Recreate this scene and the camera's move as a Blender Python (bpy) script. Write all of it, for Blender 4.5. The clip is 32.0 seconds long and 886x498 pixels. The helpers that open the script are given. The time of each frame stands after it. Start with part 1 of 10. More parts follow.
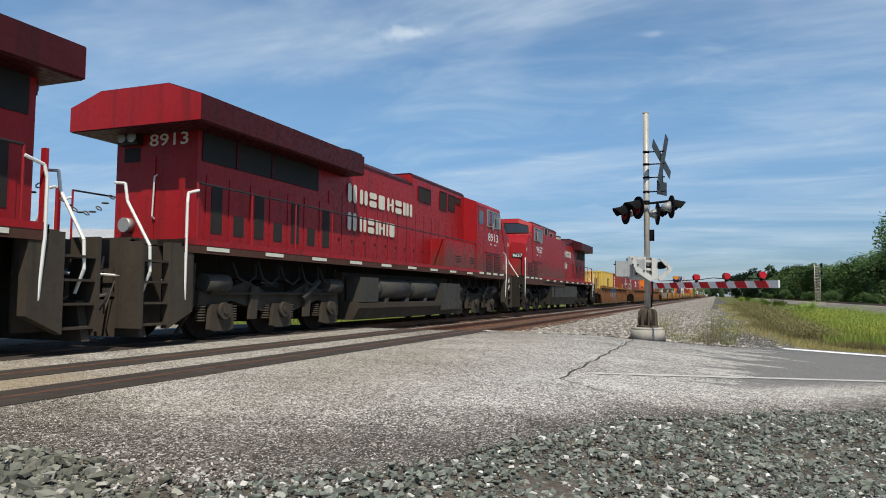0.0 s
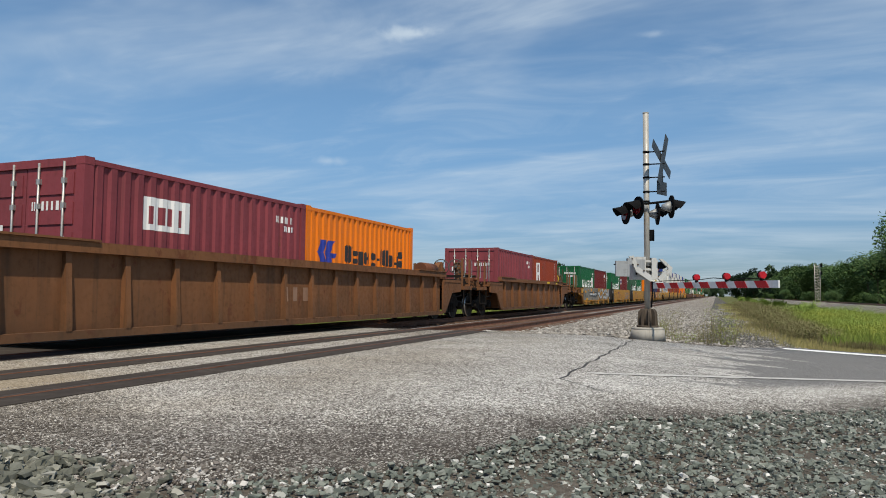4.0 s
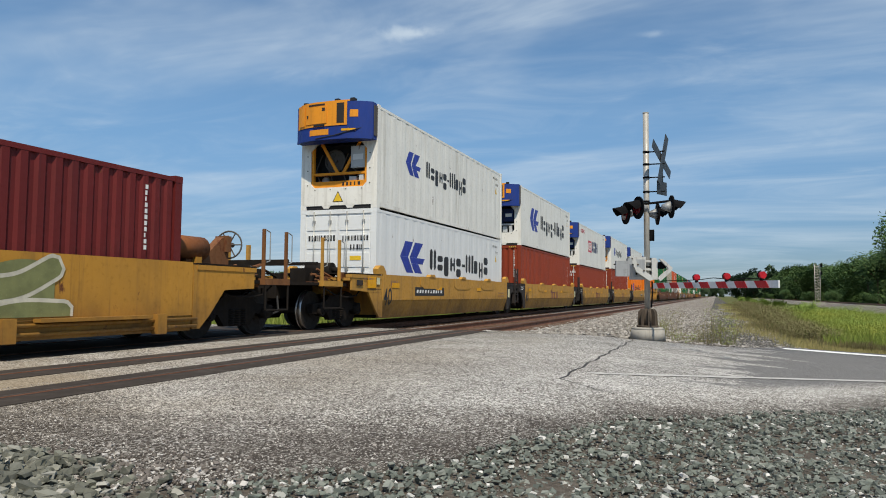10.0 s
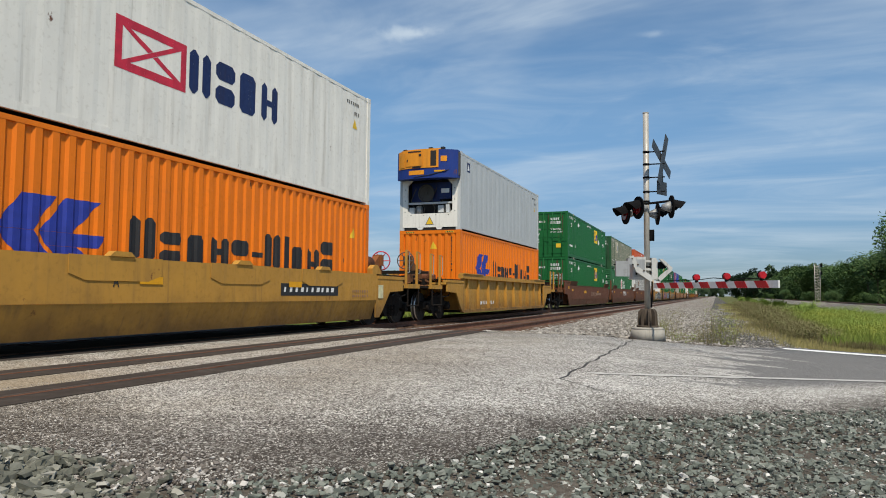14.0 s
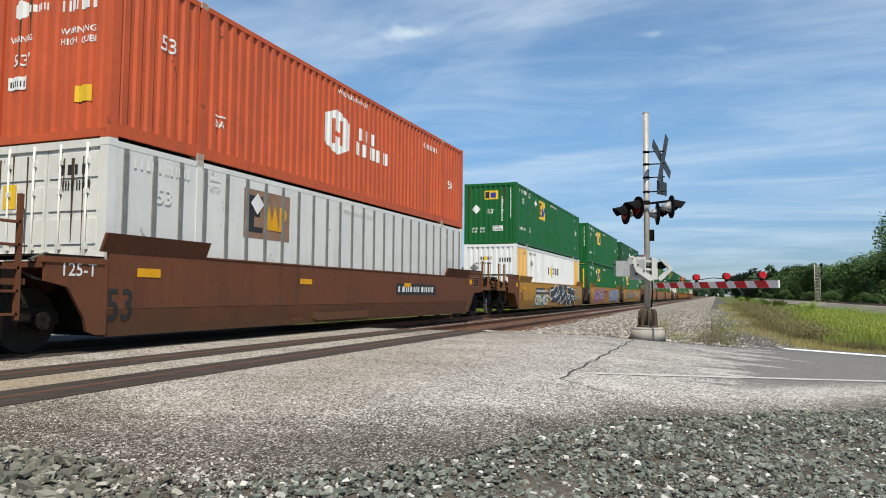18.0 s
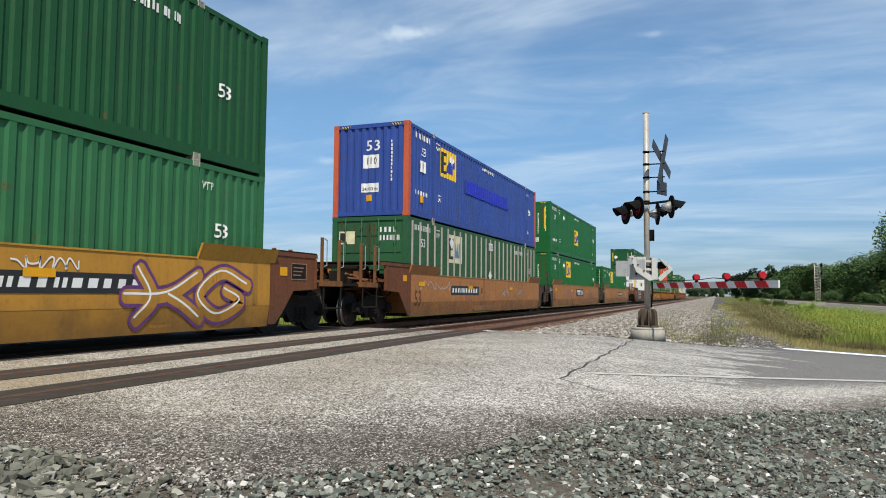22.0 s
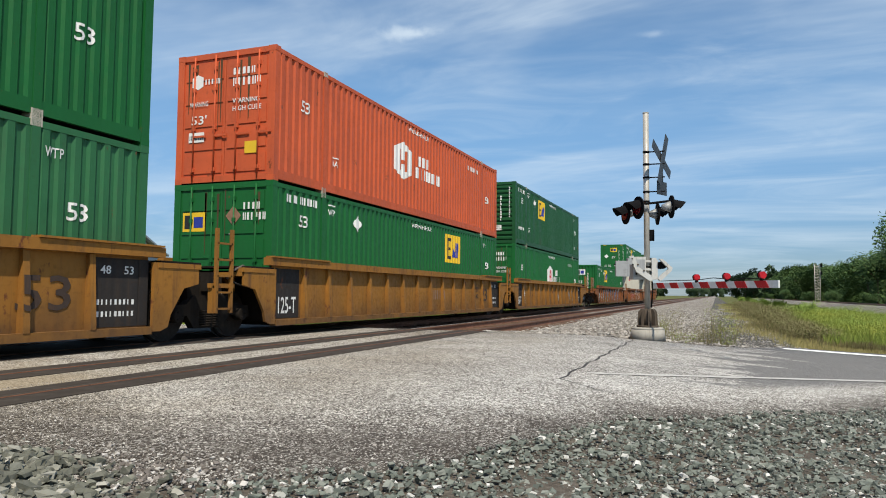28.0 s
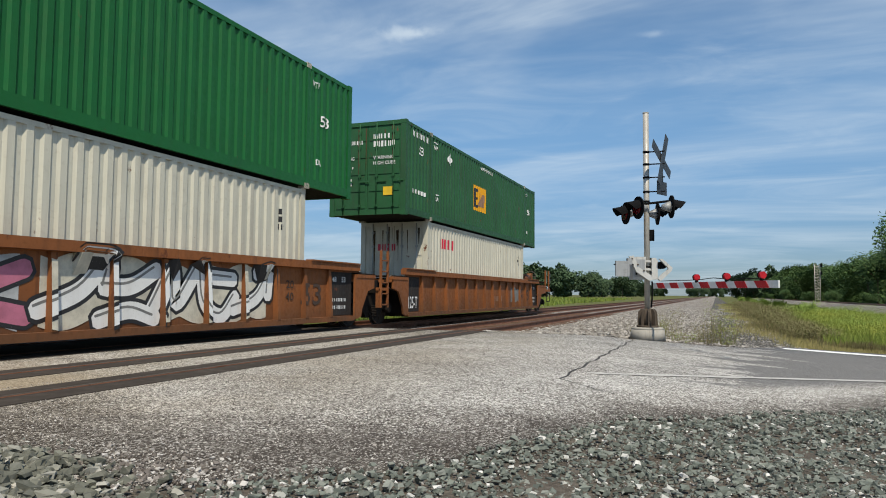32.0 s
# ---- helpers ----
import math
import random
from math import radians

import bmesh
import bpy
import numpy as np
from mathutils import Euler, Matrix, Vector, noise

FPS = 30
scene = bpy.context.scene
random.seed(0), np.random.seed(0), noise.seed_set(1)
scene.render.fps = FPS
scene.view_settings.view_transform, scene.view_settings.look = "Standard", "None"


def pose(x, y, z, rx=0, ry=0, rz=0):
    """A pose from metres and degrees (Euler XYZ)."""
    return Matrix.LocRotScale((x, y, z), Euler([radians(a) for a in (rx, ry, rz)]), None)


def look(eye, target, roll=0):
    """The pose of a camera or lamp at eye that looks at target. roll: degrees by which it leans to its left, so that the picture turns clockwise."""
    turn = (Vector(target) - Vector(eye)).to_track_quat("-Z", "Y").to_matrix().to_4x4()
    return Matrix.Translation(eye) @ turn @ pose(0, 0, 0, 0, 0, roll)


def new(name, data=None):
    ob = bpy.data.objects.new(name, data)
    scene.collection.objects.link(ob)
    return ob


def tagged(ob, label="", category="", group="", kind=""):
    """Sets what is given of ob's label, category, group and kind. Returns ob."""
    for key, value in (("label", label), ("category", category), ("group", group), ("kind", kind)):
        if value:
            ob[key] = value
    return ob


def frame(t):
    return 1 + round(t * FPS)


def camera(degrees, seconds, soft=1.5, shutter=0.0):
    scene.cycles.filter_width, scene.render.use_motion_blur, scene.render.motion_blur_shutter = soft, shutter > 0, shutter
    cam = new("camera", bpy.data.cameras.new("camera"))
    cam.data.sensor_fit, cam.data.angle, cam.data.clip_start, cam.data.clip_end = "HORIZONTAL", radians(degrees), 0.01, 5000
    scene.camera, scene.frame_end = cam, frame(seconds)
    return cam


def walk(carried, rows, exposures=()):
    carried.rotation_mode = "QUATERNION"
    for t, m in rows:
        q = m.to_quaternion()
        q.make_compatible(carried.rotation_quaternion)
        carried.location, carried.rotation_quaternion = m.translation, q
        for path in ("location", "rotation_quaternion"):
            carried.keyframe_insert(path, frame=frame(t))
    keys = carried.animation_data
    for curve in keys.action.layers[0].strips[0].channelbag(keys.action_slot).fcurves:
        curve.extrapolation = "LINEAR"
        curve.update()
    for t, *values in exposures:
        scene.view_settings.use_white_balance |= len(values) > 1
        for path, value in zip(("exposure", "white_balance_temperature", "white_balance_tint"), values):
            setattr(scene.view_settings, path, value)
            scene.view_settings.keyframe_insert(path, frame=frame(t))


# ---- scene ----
SPEED = 18.8
TRAIN_X = -9.93
NEAR_X = -6.35

# ---- camera: on a tripod beside the crossing ----
cam = camera(64.28, 32.0, soft=1.0)
EYE = Vector((0.0, 0.0, 0.911))
CAM_POSE = look(EYE, EYE + Vector((-0.36026, 0.93072, 0.06311)), 0.49)
walk(cam, [(0, CAM_POSE), (32.0, CAM_POSE)], exposures=[(0, 0.07), (2.0, 0.07), (3.0, -0.07), (6.0, -0.05), (14.0, -0.05), (17.0, 0.23), (18.0, 0.21), (19.0, 0.05), (20.0, 0.05), (21.0, 0.17), (22.0, 0.19), (24.0, 0.17), (25.0, 0.09), (28.0, 0.17), (30.0, 0.15), (31.0, 0.01), (32.0, 0.01)])

# ---- world and sun ----
SUN_DIR = Vector((0.30, -0.46, 0.83)).normalized()
world = bpy.data.worlds.new("world")
scene.world = world
world.use_nodes = True


def build_world():
    nt = world.node_tree
    nt.nodes.clear()
    N, L = nt.nodes.new, nt.links.new
    out, bg = N("ShaderNodeOutputWorld"), N("ShaderNodeBackground")
    sky = N("ShaderNodeTexSky")
    sky.sky_type, sky.sun_disc = "NISHITA", False
    sky.sun_elevation = math.asin(SUN_DIR.z)
    sky.sun_rotation = math.atan2(SUN_DIR.x, SUN_DIR.y)
    sky.air_density, sky.dust_density, sky.ozone_density = 1.0, 0.25, 2.5
    tc, sep = N("ShaderNodeTexCoord"), N("ShaderNodeSeparateXYZ")
    L(tc.outputs["Generated"], sep.inputs[0])
    # cloud sheet high above: direction divided by its height
    zz = N("ShaderNodeMath")
    zz.operation, zz.inputs[1].default_value = "MAXIMUM", 0.0
    L(sep.outputs[2], zz.inputs[0])
    za = N("ShaderNodeMath")
    za.operation, za.inputs[1].default_value = "ADD", 0.10
    L(zz.outputs[0], za.inputs[0])
    div = N("ShaderNodeVectorMath")
    div.operation = "DIVIDE"
    comb = N("ShaderNodeCombineXYZ")
    for i in range(3):
        L(za.outputs[0], comb.inputs[i])
    L(tc.outputs["Generated"], div.inputs[0])
    L(comb.outputs[0], div.inputs[1])

    def layer(scale, turn, detail, lo, hi, amount, distort):
        mp = N("ShaderNodeMapping")
        mp.inputs["Scale"].default_value = scale
        mp.inputs["Rotation"].default_value = (0, 0, radians(turn))
        L(div.outputs[0], mp.inputs[0])
        no = N("ShaderNodeTexNoise")
        no.inputs["Scale"].default_value = 1.0
        no.inputs["Detail"].default_value = detail
        no.inputs["Roughness"].default_value = 0.6
        no.inputs["Distortion"].default_value = distort
        L(mp.outputs[0], no.inputs["Vector"])
        rm = N("ShaderNodeMapRange")
        rm.interpolation_type = "SMOOTHSTEP"
        rm.inputs[1].default_value, rm.inputs[2].default_value = lo, hi
        rm.inputs[3].default_value, rm.inputs[4].default_value = 0.0, amount
        L(no.outputs[0], rm.inputs[0])
        return rm.outputs[0]

    a = layer((0.42, 0.95, 1), 34, 5, 0.38, 0.80, 0.46, 0.6)
    b = layer((1.3, 2.6, 1), 58, 6, 0.44, 0.84, 0.26, 0.8)
    add = N("ShaderNodeMath")
    add.operation, add.use_clamp = "ADD", True
    L(a, add.inputs[0])
    L(b, add.inputs[1])
    def puff(d, size, amount):
        """A small fair-weather cloud in the given direction."""
        flat = N("ShaderNodeVectorMath")
        flat.operation = "MULTIPLY"
        flat.inputs[1].default_value = (1, 1, 3.4)
        L(tc.outputs["Generated"], flat.inputs[0])
        ragged = N("ShaderNodeTexNoise")
        ragged.inputs["Scale"].default_value, ragged.inputs["Detail"].default_value = 34, 5
        L(tc.outputs["Generated"], ragged.inputs["Vector"])
        far = N("ShaderNodeVectorMath")
        far.operation = "DISTANCE"
        far.inputs[1].default_value = (d.x, d.y, d.z * 3.4)
        L(flat.outputs[0], far.inputs[0])
        sub = N("ShaderNodeMath")
        sub.operation, sub.inputs[1].default_value = "MULTIPLY_ADD", size * 2.2
        L(ragged.outputs[0], sub.inputs[0])
        L(far.outputs["Value"], sub.inputs[2])
        rm = N("ShaderNodeMapRange")
        rm.interpolation_type = "SMOOTHSTEP"
        rm.inputs[1].default_value, rm.inputs[2].default_value = size * 1.1, size * 2.3
        rm.inputs[3].default_value, rm.inputs[4].default_value = amount, 0.0
        L(sub.outputs[0], rm.inputs[0])
        return rm.outputs[0]

    for d, size, amount in (((-0.385, 0.852, 0.352), 0.036, 0.42), ((-0.500, 0.846, 0.183), 0.026, 0.3), ((-0.069, 0.938, 0.340), 0.02, 0.25)):
        more = N("ShaderNodeMath")
        more.operation, more.use_clamp = "ADD", True
        L(add.outputs[0], more.inputs[0])
        L(puff(Vector(d).normalized(), size, amount), more.inputs[1])
        add = more
    mix = N("ShaderNodeMix")
    mix.data_type = "RGBA"
    L(add.outputs[0], mix.inputs["Factor"])
    tint = N("ShaderNodeMix")
    tint.data_type, tint.blend_type = "RGBA", "MULTIPLY"
    tint.inputs["Factor"].default_value = 1.0
    L(sky.outputs[0], tint.inputs["A"])
    tint.inputs["B"].default_value = (0.86, 1.045, 1.10, 1)
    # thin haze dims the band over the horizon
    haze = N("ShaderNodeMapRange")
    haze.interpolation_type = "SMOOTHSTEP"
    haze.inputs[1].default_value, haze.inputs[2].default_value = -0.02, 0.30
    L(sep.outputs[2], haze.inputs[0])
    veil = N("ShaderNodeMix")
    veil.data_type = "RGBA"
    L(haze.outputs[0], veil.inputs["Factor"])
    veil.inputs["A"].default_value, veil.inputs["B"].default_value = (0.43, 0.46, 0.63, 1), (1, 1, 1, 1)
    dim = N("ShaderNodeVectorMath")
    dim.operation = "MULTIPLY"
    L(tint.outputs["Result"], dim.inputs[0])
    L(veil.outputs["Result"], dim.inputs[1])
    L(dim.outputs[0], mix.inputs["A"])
    mix.inputs["B"].default_value = (6.3, 7.2, 7.9, 1)
    L(mix.outputs["Result"], bg.inputs["Color"])
    bg.inputs["Strength"].default_value = 0.110
    L(bg.outputs[0], out.inputs["Surface"])


build_world()
sun = new("sun", bpy.data.lights.new("sun", "SUN"))
sun.data.energy, sun.data.angle, sun.data.color = 4.6, radians(0.55), (1.0, 0.915, 0.76)
sun.matrix_world = look((0, 0, 60), Vector((0, 0, 60)) - SUN_DIR)

# ---- materials ----
MATS = {}


def nodes_of(name, rough=0.6, metal=0.0, spec=0.5):
    m = bpy.data.materials.new(name)
    m.use_nodes = True
    nt = m.node_tree
    b = nt.nodes["Principled BSDF"]
    b.inputs["Roughness"].default_value, b.inputs["Metallic"].default_value = rough, metal
    b.inputs["Specular IOR Level"].default_value = spec
    return m, nt, b


def noise_node(nt, scale, detail=5, stretch=(1, 1, 1), rough=0.6, coord="Object", shift=False):
    tc = nt.nodes.new("ShaderNodeTexCoord")
    mp = nt.nodes.new("ShaderNodeMapping")
    mp.inputs["Scale"].default_value = stretch
    if shift:
        oi, add = nt.nodes.new("ShaderNodeObjectInfo"), nt.nodes.new("ShaderNodeVectorMath")
        add.operation = "MULTIPLY_ADD"
        nt.links.new(oi.outputs["Random"], add.inputs[0])
        add.inputs[1].default_value = (31.0, 47.0, 23.0)
        nt.links.new(tc.outputs[coord], add.inputs[2])
        nt.links.new(add.outputs[0], mp.inputs[0])
    else:
        nt.links.new(tc.outputs[coord], mp.inputs[0])
    n = nt.nodes.new("ShaderNodeTexNoise")
    n.inputs["Scale"].default_value, n.inputs["Detail"].default_value, n.inputs["Roughness"].default_value = scale, detail, rough
    nt.links.new(mp.outputs[0], n.inputs["Vector"])
    return n.outputs[0]


def ranged(nt, v, lo, hi, a=0.0, b=1.0):
    r = nt.nodes.new("ShaderNodeMapRange")
    r.interpolation_type = "SMOOTHSTEP"
    for i, x in enumerate((lo, hi, a, b)):
        r.inputs[i + 1].default_value = x
    nt.links.new(v, r.inputs[0])
    return r.outputs[0]


def mixed(nt, fac, a, b, mode="MIX"):
    m = nt.nodes.new("ShaderNodeMix")
    m.data_type, m.blend_type = "RGBA", mode
    for key, v in (("Factor", fac), ("A", a), ("B", b)):
        if isinstance(v, (int, float)):
            m.inputs[key].default_value = v
        elif isinstance(v, tuple):
            m.inputs[key].default_value = (*v[:3], 1)
        else:
            nt.links.new(v, m.inputs[key])
    return m.outputs["Result"]


def bumped(nt, b, v, strength, dist=0.01):
    n = nt.nodes.new("ShaderNodeBump")
    n.inputs["Strength"].default_value, n.inputs["Distance"].default_value = strength, dist
    nt.links.new(v, n.inputs["Height"])
    nt.links.new(n.outputs[0], b.inputs["Normal"])


def paint(name, col, rough=0.5, fade=0.25, grime=0.35, grime_col=(0.05, 0.035, 0.025), rust=0.0, rust_col=(0.13, 0.045, 0.02), metal=0.0, fresh=0.2, dust=None, dust_col=(0.13, 0.085, 0.06)):
    """Weathered paint: faded in patches, streaked with grime down the side, with spots of rust."""
    if name in MATS:
        return MATS[name]
    m, nt, b = nodes_of(name, rough, metal, fresh)

    def no(scale, detail=6, stretch=(1, 1, 1), r=0.6):
        return noise_node(nt, scale, detail, stretch, r, shift=True)
    pale = tuple(c * 0.70 + 0.05 * (sum(col) / 3) for c in col)
    c = mixed(nt, ranged(nt, no(0.8), 0.32, 0.72, 0, fade * 2), tuple(col), pale)
    c = mixed(nt, ranged(nt, no(3.5, 8, (1, 1, 0.5)), 0.50, 0.80, 0, fade), c, tuple(min(1, x * 1.25 + 0.015) for x in col))
    c = mixed(nt, ranged(nt, no(1.0, 6, (5.0, 5.0, 0.45)), 0.48, 0.78, 0, grime), c, grime_col)
    c = mixed(nt, ranged(nt, no(1.0, 7, (2.6, 2.6, 0.16), 0.55), 0.57, 0.74, 0, min(0.75, grime * 1.5)), c, grime_col)
    # thin runs of dirty water and rubbed scuffs
    c = mixed(nt, ranged(nt, no(1.0, 4, (9, 9, 0.35)), 0.60, 0.74, 0, min(0.8, grime * 1.1)), c, grime_col)
    c = mixed(nt, ranged(nt, no(1.0, 5, (1.2, 1.2, 14)), 0.66, 0.76, 0, 0.35), c, pale)
    fine = no(11.0, 8)
    c = mixed(nt, ranged(nt, fine, 0.52, 0.75, 0, grime * 0.8), c, grime_col)
    if rust > 0:
        rs = no(2.6, 9, (1, 1, 0.6), 0.7)
        c = mixed(nt, ranged(nt, rs, 0.66 - rust * 0.22, 0.72 - rust * 0.2), c, rust_col)
        c = mixed(nt, ranged(nt, no(9, 8, (1, 1, 0.35), 0.7), 0.70 - rust * 0.12, 0.74 - rust * 0.12), c, rust_col)
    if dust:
        # brown road dust thrown up, ragged edge; on the cars, dirt plus painted shade
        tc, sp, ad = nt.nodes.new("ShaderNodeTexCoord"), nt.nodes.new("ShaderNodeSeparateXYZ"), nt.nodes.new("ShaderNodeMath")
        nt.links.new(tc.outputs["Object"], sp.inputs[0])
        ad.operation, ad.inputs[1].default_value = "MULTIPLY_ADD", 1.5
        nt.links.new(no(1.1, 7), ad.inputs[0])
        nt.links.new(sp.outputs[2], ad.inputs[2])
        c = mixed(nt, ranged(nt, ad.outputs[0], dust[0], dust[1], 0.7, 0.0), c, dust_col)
    nt.links.new(c, b.inputs["Base Color"])
    nt.links.new(ranged(nt, fine, 0.3, 0.75, rough - 0.1, min(1, rough + 0.25)), b.inputs["Roughness"])
    bumped(nt, b, no(2.2, 3), 0.22, 0.02)
    MATS[name] = m
    return m


def plain(name, col, rough=0.5, metal=0.0, vary=0.12):
    if name in MATS:
        return MATS[name]
    m, nt, b = nodes_of(name, rough, metal, 0.5 if rough < 0.85 else 0.1)
    dark = tuple(x * (1 - 2.2 * vary) for x in col)
    c = mixed(nt, ranged(nt, noise_node(nt, 5, 6), 0.35, 0.7), tuple(col), dark)
    nt.links.new(c, b.inputs["Base Color"])
    MATS[name] = m
    return m


def hazard_mat():
    """Yellow paint with slanted black bands."""
    m, nt, b = nodes_of("hazard_stripe", 0.5)
    tc, mp, wv = nt.nodes.new("ShaderNodeTexCoord"), nt.nodes.new("ShaderNodeMapping"), nt.nodes.new("ShaderNodeTexWave")
    mp.inputs["Rotation"].default_value = (0, radians(35), 0)
    wv.inputs["Scale"].default_value = 4.2
    nt.links.new(tc.outputs["Object"], mp.inputs[0])
    nt.links.new(mp.outputs[0], wv.inputs["Vector"])
    nt.links.new(mixed(nt, ranged(nt, wv.outputs["Fac"], 0.48, 0.54), (0.70, 0.45, 0.03), (0.02, 0.02, 0.02)), b.inputs["Base Color"])
    return m


def glass_mat():
    m, nt, b = nodes_of("window_glass", 0.06, 0, 0.8)
    b.inputs["Base Color"].default_value = (0.02, 0.025, 0.03, 1)
    return m


def stone_mat(name, cols, rough=0.85):
    """Loose stones, each with its own tone."""
    m, nt, b = nodes_of(name, rough, 0, 0.3)
    g = nt.nodes.new("ShaderNodeNewGeometry")
    r = nt.nodes.new("ShaderNodeValToRGB")
    r.color_ramp.interpolation = "LINEAR"
    el = r.color_ramp.elements
    while len(el) < len(cols):
        el.new(0.5)
    for i, (p, c) in enumerate(cols):
        el[i].position, el[i].color = p, (*c, 1)
    nt.links.new(g.outputs["Random Per Island"], r.inputs[0])
    n = noise_node(nt, 30, 5)
    c = mixed(nt, ranged(nt, n, 0.45, 0.8, 0, 0.35), r.outputs[0], (0.24, 0.225, 0.20))
    nt.links.new(c, b.inputs["Base Color"])
    bumped(nt, b, n, 0.5, 0.01)
    return m


def voronoi(nt, scale, coord="Object", out="Color"):
    tc = nt.nodes.new("ShaderNodeTexCoord")
    v = nt.nodes.new("ShaderNodeTexVoronoi")
    v.inputs["Scale"].default_value = scale
    nt.links.new(tc.outputs[coord], v.inputs["Vector"])
    return v.outputs[out]


def road_mat():
    """Old chip-sealed road: stone chips in dark binder, bald beside the verge, a later smooth coat worn off in patches."""
    m, nt, b = nodes_of("chipseal", 0.9, 0, 0.25)

    def calc(op, *vals):
        n = nt.nodes.new("ShaderNodeMath")
        n.operation = op
        for i, v in enumerate(vals):
            if isinstance(v, (int, float)):
                n.inputs[i].default_value = v
            else:
                nt.links.new(v, n.inputs[i])
        return n.outputs[0]
    tc, sep = nt.nodes.new("ShaderNodeTexCoord"), nt.nodes.new("ShaderNodeSeparateXYZ")
    nt.links.new(tc.outputs["Object"], sep.inputs[0])
    X, Y = sep.outputs[0], sep.outputs[1]
    mp, vo, sc = nt.nodes.new("ShaderNodeMapping"), nt.nodes.new("ShaderNodeTexVoronoi"), nt.nodes.new("ShaderNodeSeparateColor")
    mp.inputs["Scale"].default_value = (112, 60, 112)
    vo.inputs["Scale"].default_value = 1.0
    nt.links.new(tc.outputs["Object"], mp.inputs[0])
    nt.links.new(mp.outputs[0], vo.inputs["Vector"])
    nt.links.new(vo.outputs["Color"], sc.inputs[0])
    # distance from the verge
    d = calc("MINIMUM", calc("SUBTRACT", Y, 2.7), calc("SUBTRACT", Y, calc("MULTIPLY_ADD", calc("MINIMUM", X, 4.5), 1.15, 5.9)))
    ragged = calc("MULTIPLY_ADD", noise_node(nt, 1.3, 8, (1, 1, 1), 0.7), 3.0, calc("SUBTRACT", d, 1.5))
    bald = ranged(nt, ragged, 0.35, 2.5, 1.0, 0.0)
    patch = noise_node(nt, 0.7, 7, (0.6, 1.2, 1))
    v = calc("MULTIPLY_ADD", bald, -0.52, sc.outputs[0])
    mp2, vo2, sc2 = nt.nodes.new("ShaderNodeMapping"), nt.nodes.new("ShaderNodeTexVoronoi"), nt.nodes.new("ShaderNodeSeparateColor")
    mp2.inputs["Scale"].default_value = (58, 34, 58)
    vo2.inputs["Scale"].default_value = 1.0
    nt.links.new(tc.outputs["Object"], mp2.inputs[0])
    nt.links.new(mp2.outputs[0], vo2.inputs["Vector"])
    nt.links.new(vo2.outputs["Color"], sc2.inputs[0])
    v = calc("MULTIPLY_ADD", calc("SUBTRACT", sc2.outputs[0], 0.5), 0.55, v)
    v = calc("MULTIPLY_ADD", calc("SUBTRACT", patch, 0.5), 0.7, v)
    c = mixed(nt, ranged(nt, v, 0.06, 0.40), (0.050, 0.042, 0.036), (0.275, 0.262, 0.240))
    c = mixed(nt, ranged(nt, v, 0.52, 0.80), c, (0.70, 0.68, 0.64))
    c = mixed(nt, ranged(nt, noise_node(nt, 3.0, 6), 0.50, 0.72, 0, 0.35), c, (0.20, 0.185, 0.165))
    # brown dust towards the track end and between the rails
    dust = calc("MULTIPLY", ranged(nt, X, -1.6, -4.5), ranged(nt, noise_node(nt, 0.4, 6), 0.34, 0.62, 0.25, 0.8))
    c = mixed(nt, dust, c, mixed(nt, 1.0, c, (0.72, 0.655, 0.56), "MULTIPLY"))
    sand = calc("MULTIPLY", ranged(nt, noise_node(nt, 0.35, 6), 0.42, 0.60, 0, 0.7), calc("MULTIPLY", ranged(nt, Y, 9.0, 4.0), ranged(nt, X, -5.4, -6.0)))
    c = mixed(nt, sand, c, (0.30, 0.235, 0.15))
    # the later coat on the approach
    coat = calc("ADD", noise_node(nt, 0.9, 9, (0.5, 2.1, 1), 0.62), ranged(nt, X, -1.4, 2.6, -0.16, 0.20))
    coat = calc("MULTIPLY", ranged(nt, coat, 0.47, 0.53, 0, 0.9), ranged(nt, d, 2.3, 3.4))
    c = mixed(nt, coat, c, mixed(nt, sc.outputs[0], (0.105, 0.103, 0.10), (0.19, 0.185, 0.18)))
    nt.links.new(c, b.inputs["Base Color"])
    bumped(nt, b, vo.outputs["Distance"], 0.7, 0.012)
    return m


def ground_mat(name, tones, scale=0.5, grain=20.0):
    m, nt, b = nodes_of(name, 0.95, 0, 0.15)
    c = mixed(nt, ranged(nt, noise_node(nt, scale, 8), 0.35, 0.65), tones[0], tones[1])
    c = mixed(nt, ranged(nt, noise_node(nt, scale * 7, 8), 0.45, 0.7), c, tones[2])
    n = noise_node(nt, grain, 6)
    c = mixed(nt, ranged(nt, n, 0.4, 0.75, 0, 0.6), c, tuple(x * 0.4 for x in tones[0]))
    nt.links.new(c, b.inputs["Base Color"])
    bumped(nt, b, n, 0.8, 0.05)
    return m


def ballast_mat():
    m, nt, b = nodes_of("ballast_bed", 0.95, 0, 0.2)
    hsv = nt.nodes.new("ShaderNodeSeparateColor")
    nt.links.new(voronoi(nt, 16), hsv.inputs[0])
    c = mixed(nt, hsv.outputs[0], (0.09, 0.08, 0.07), (0.42, 0.39, 0.35))
    c = mixed(nt, ranged(nt, noise_node(nt, 0.9, 6), 0.4, 0.7, 0, 0.5), c, (0.17, 0.12, 0.085))
    nt.links.new(c, b.inputs["Base Color"])
    bumped(nt, b, voronoi(nt, 16, out="Distance"), 1.0, 0.05)
    return m


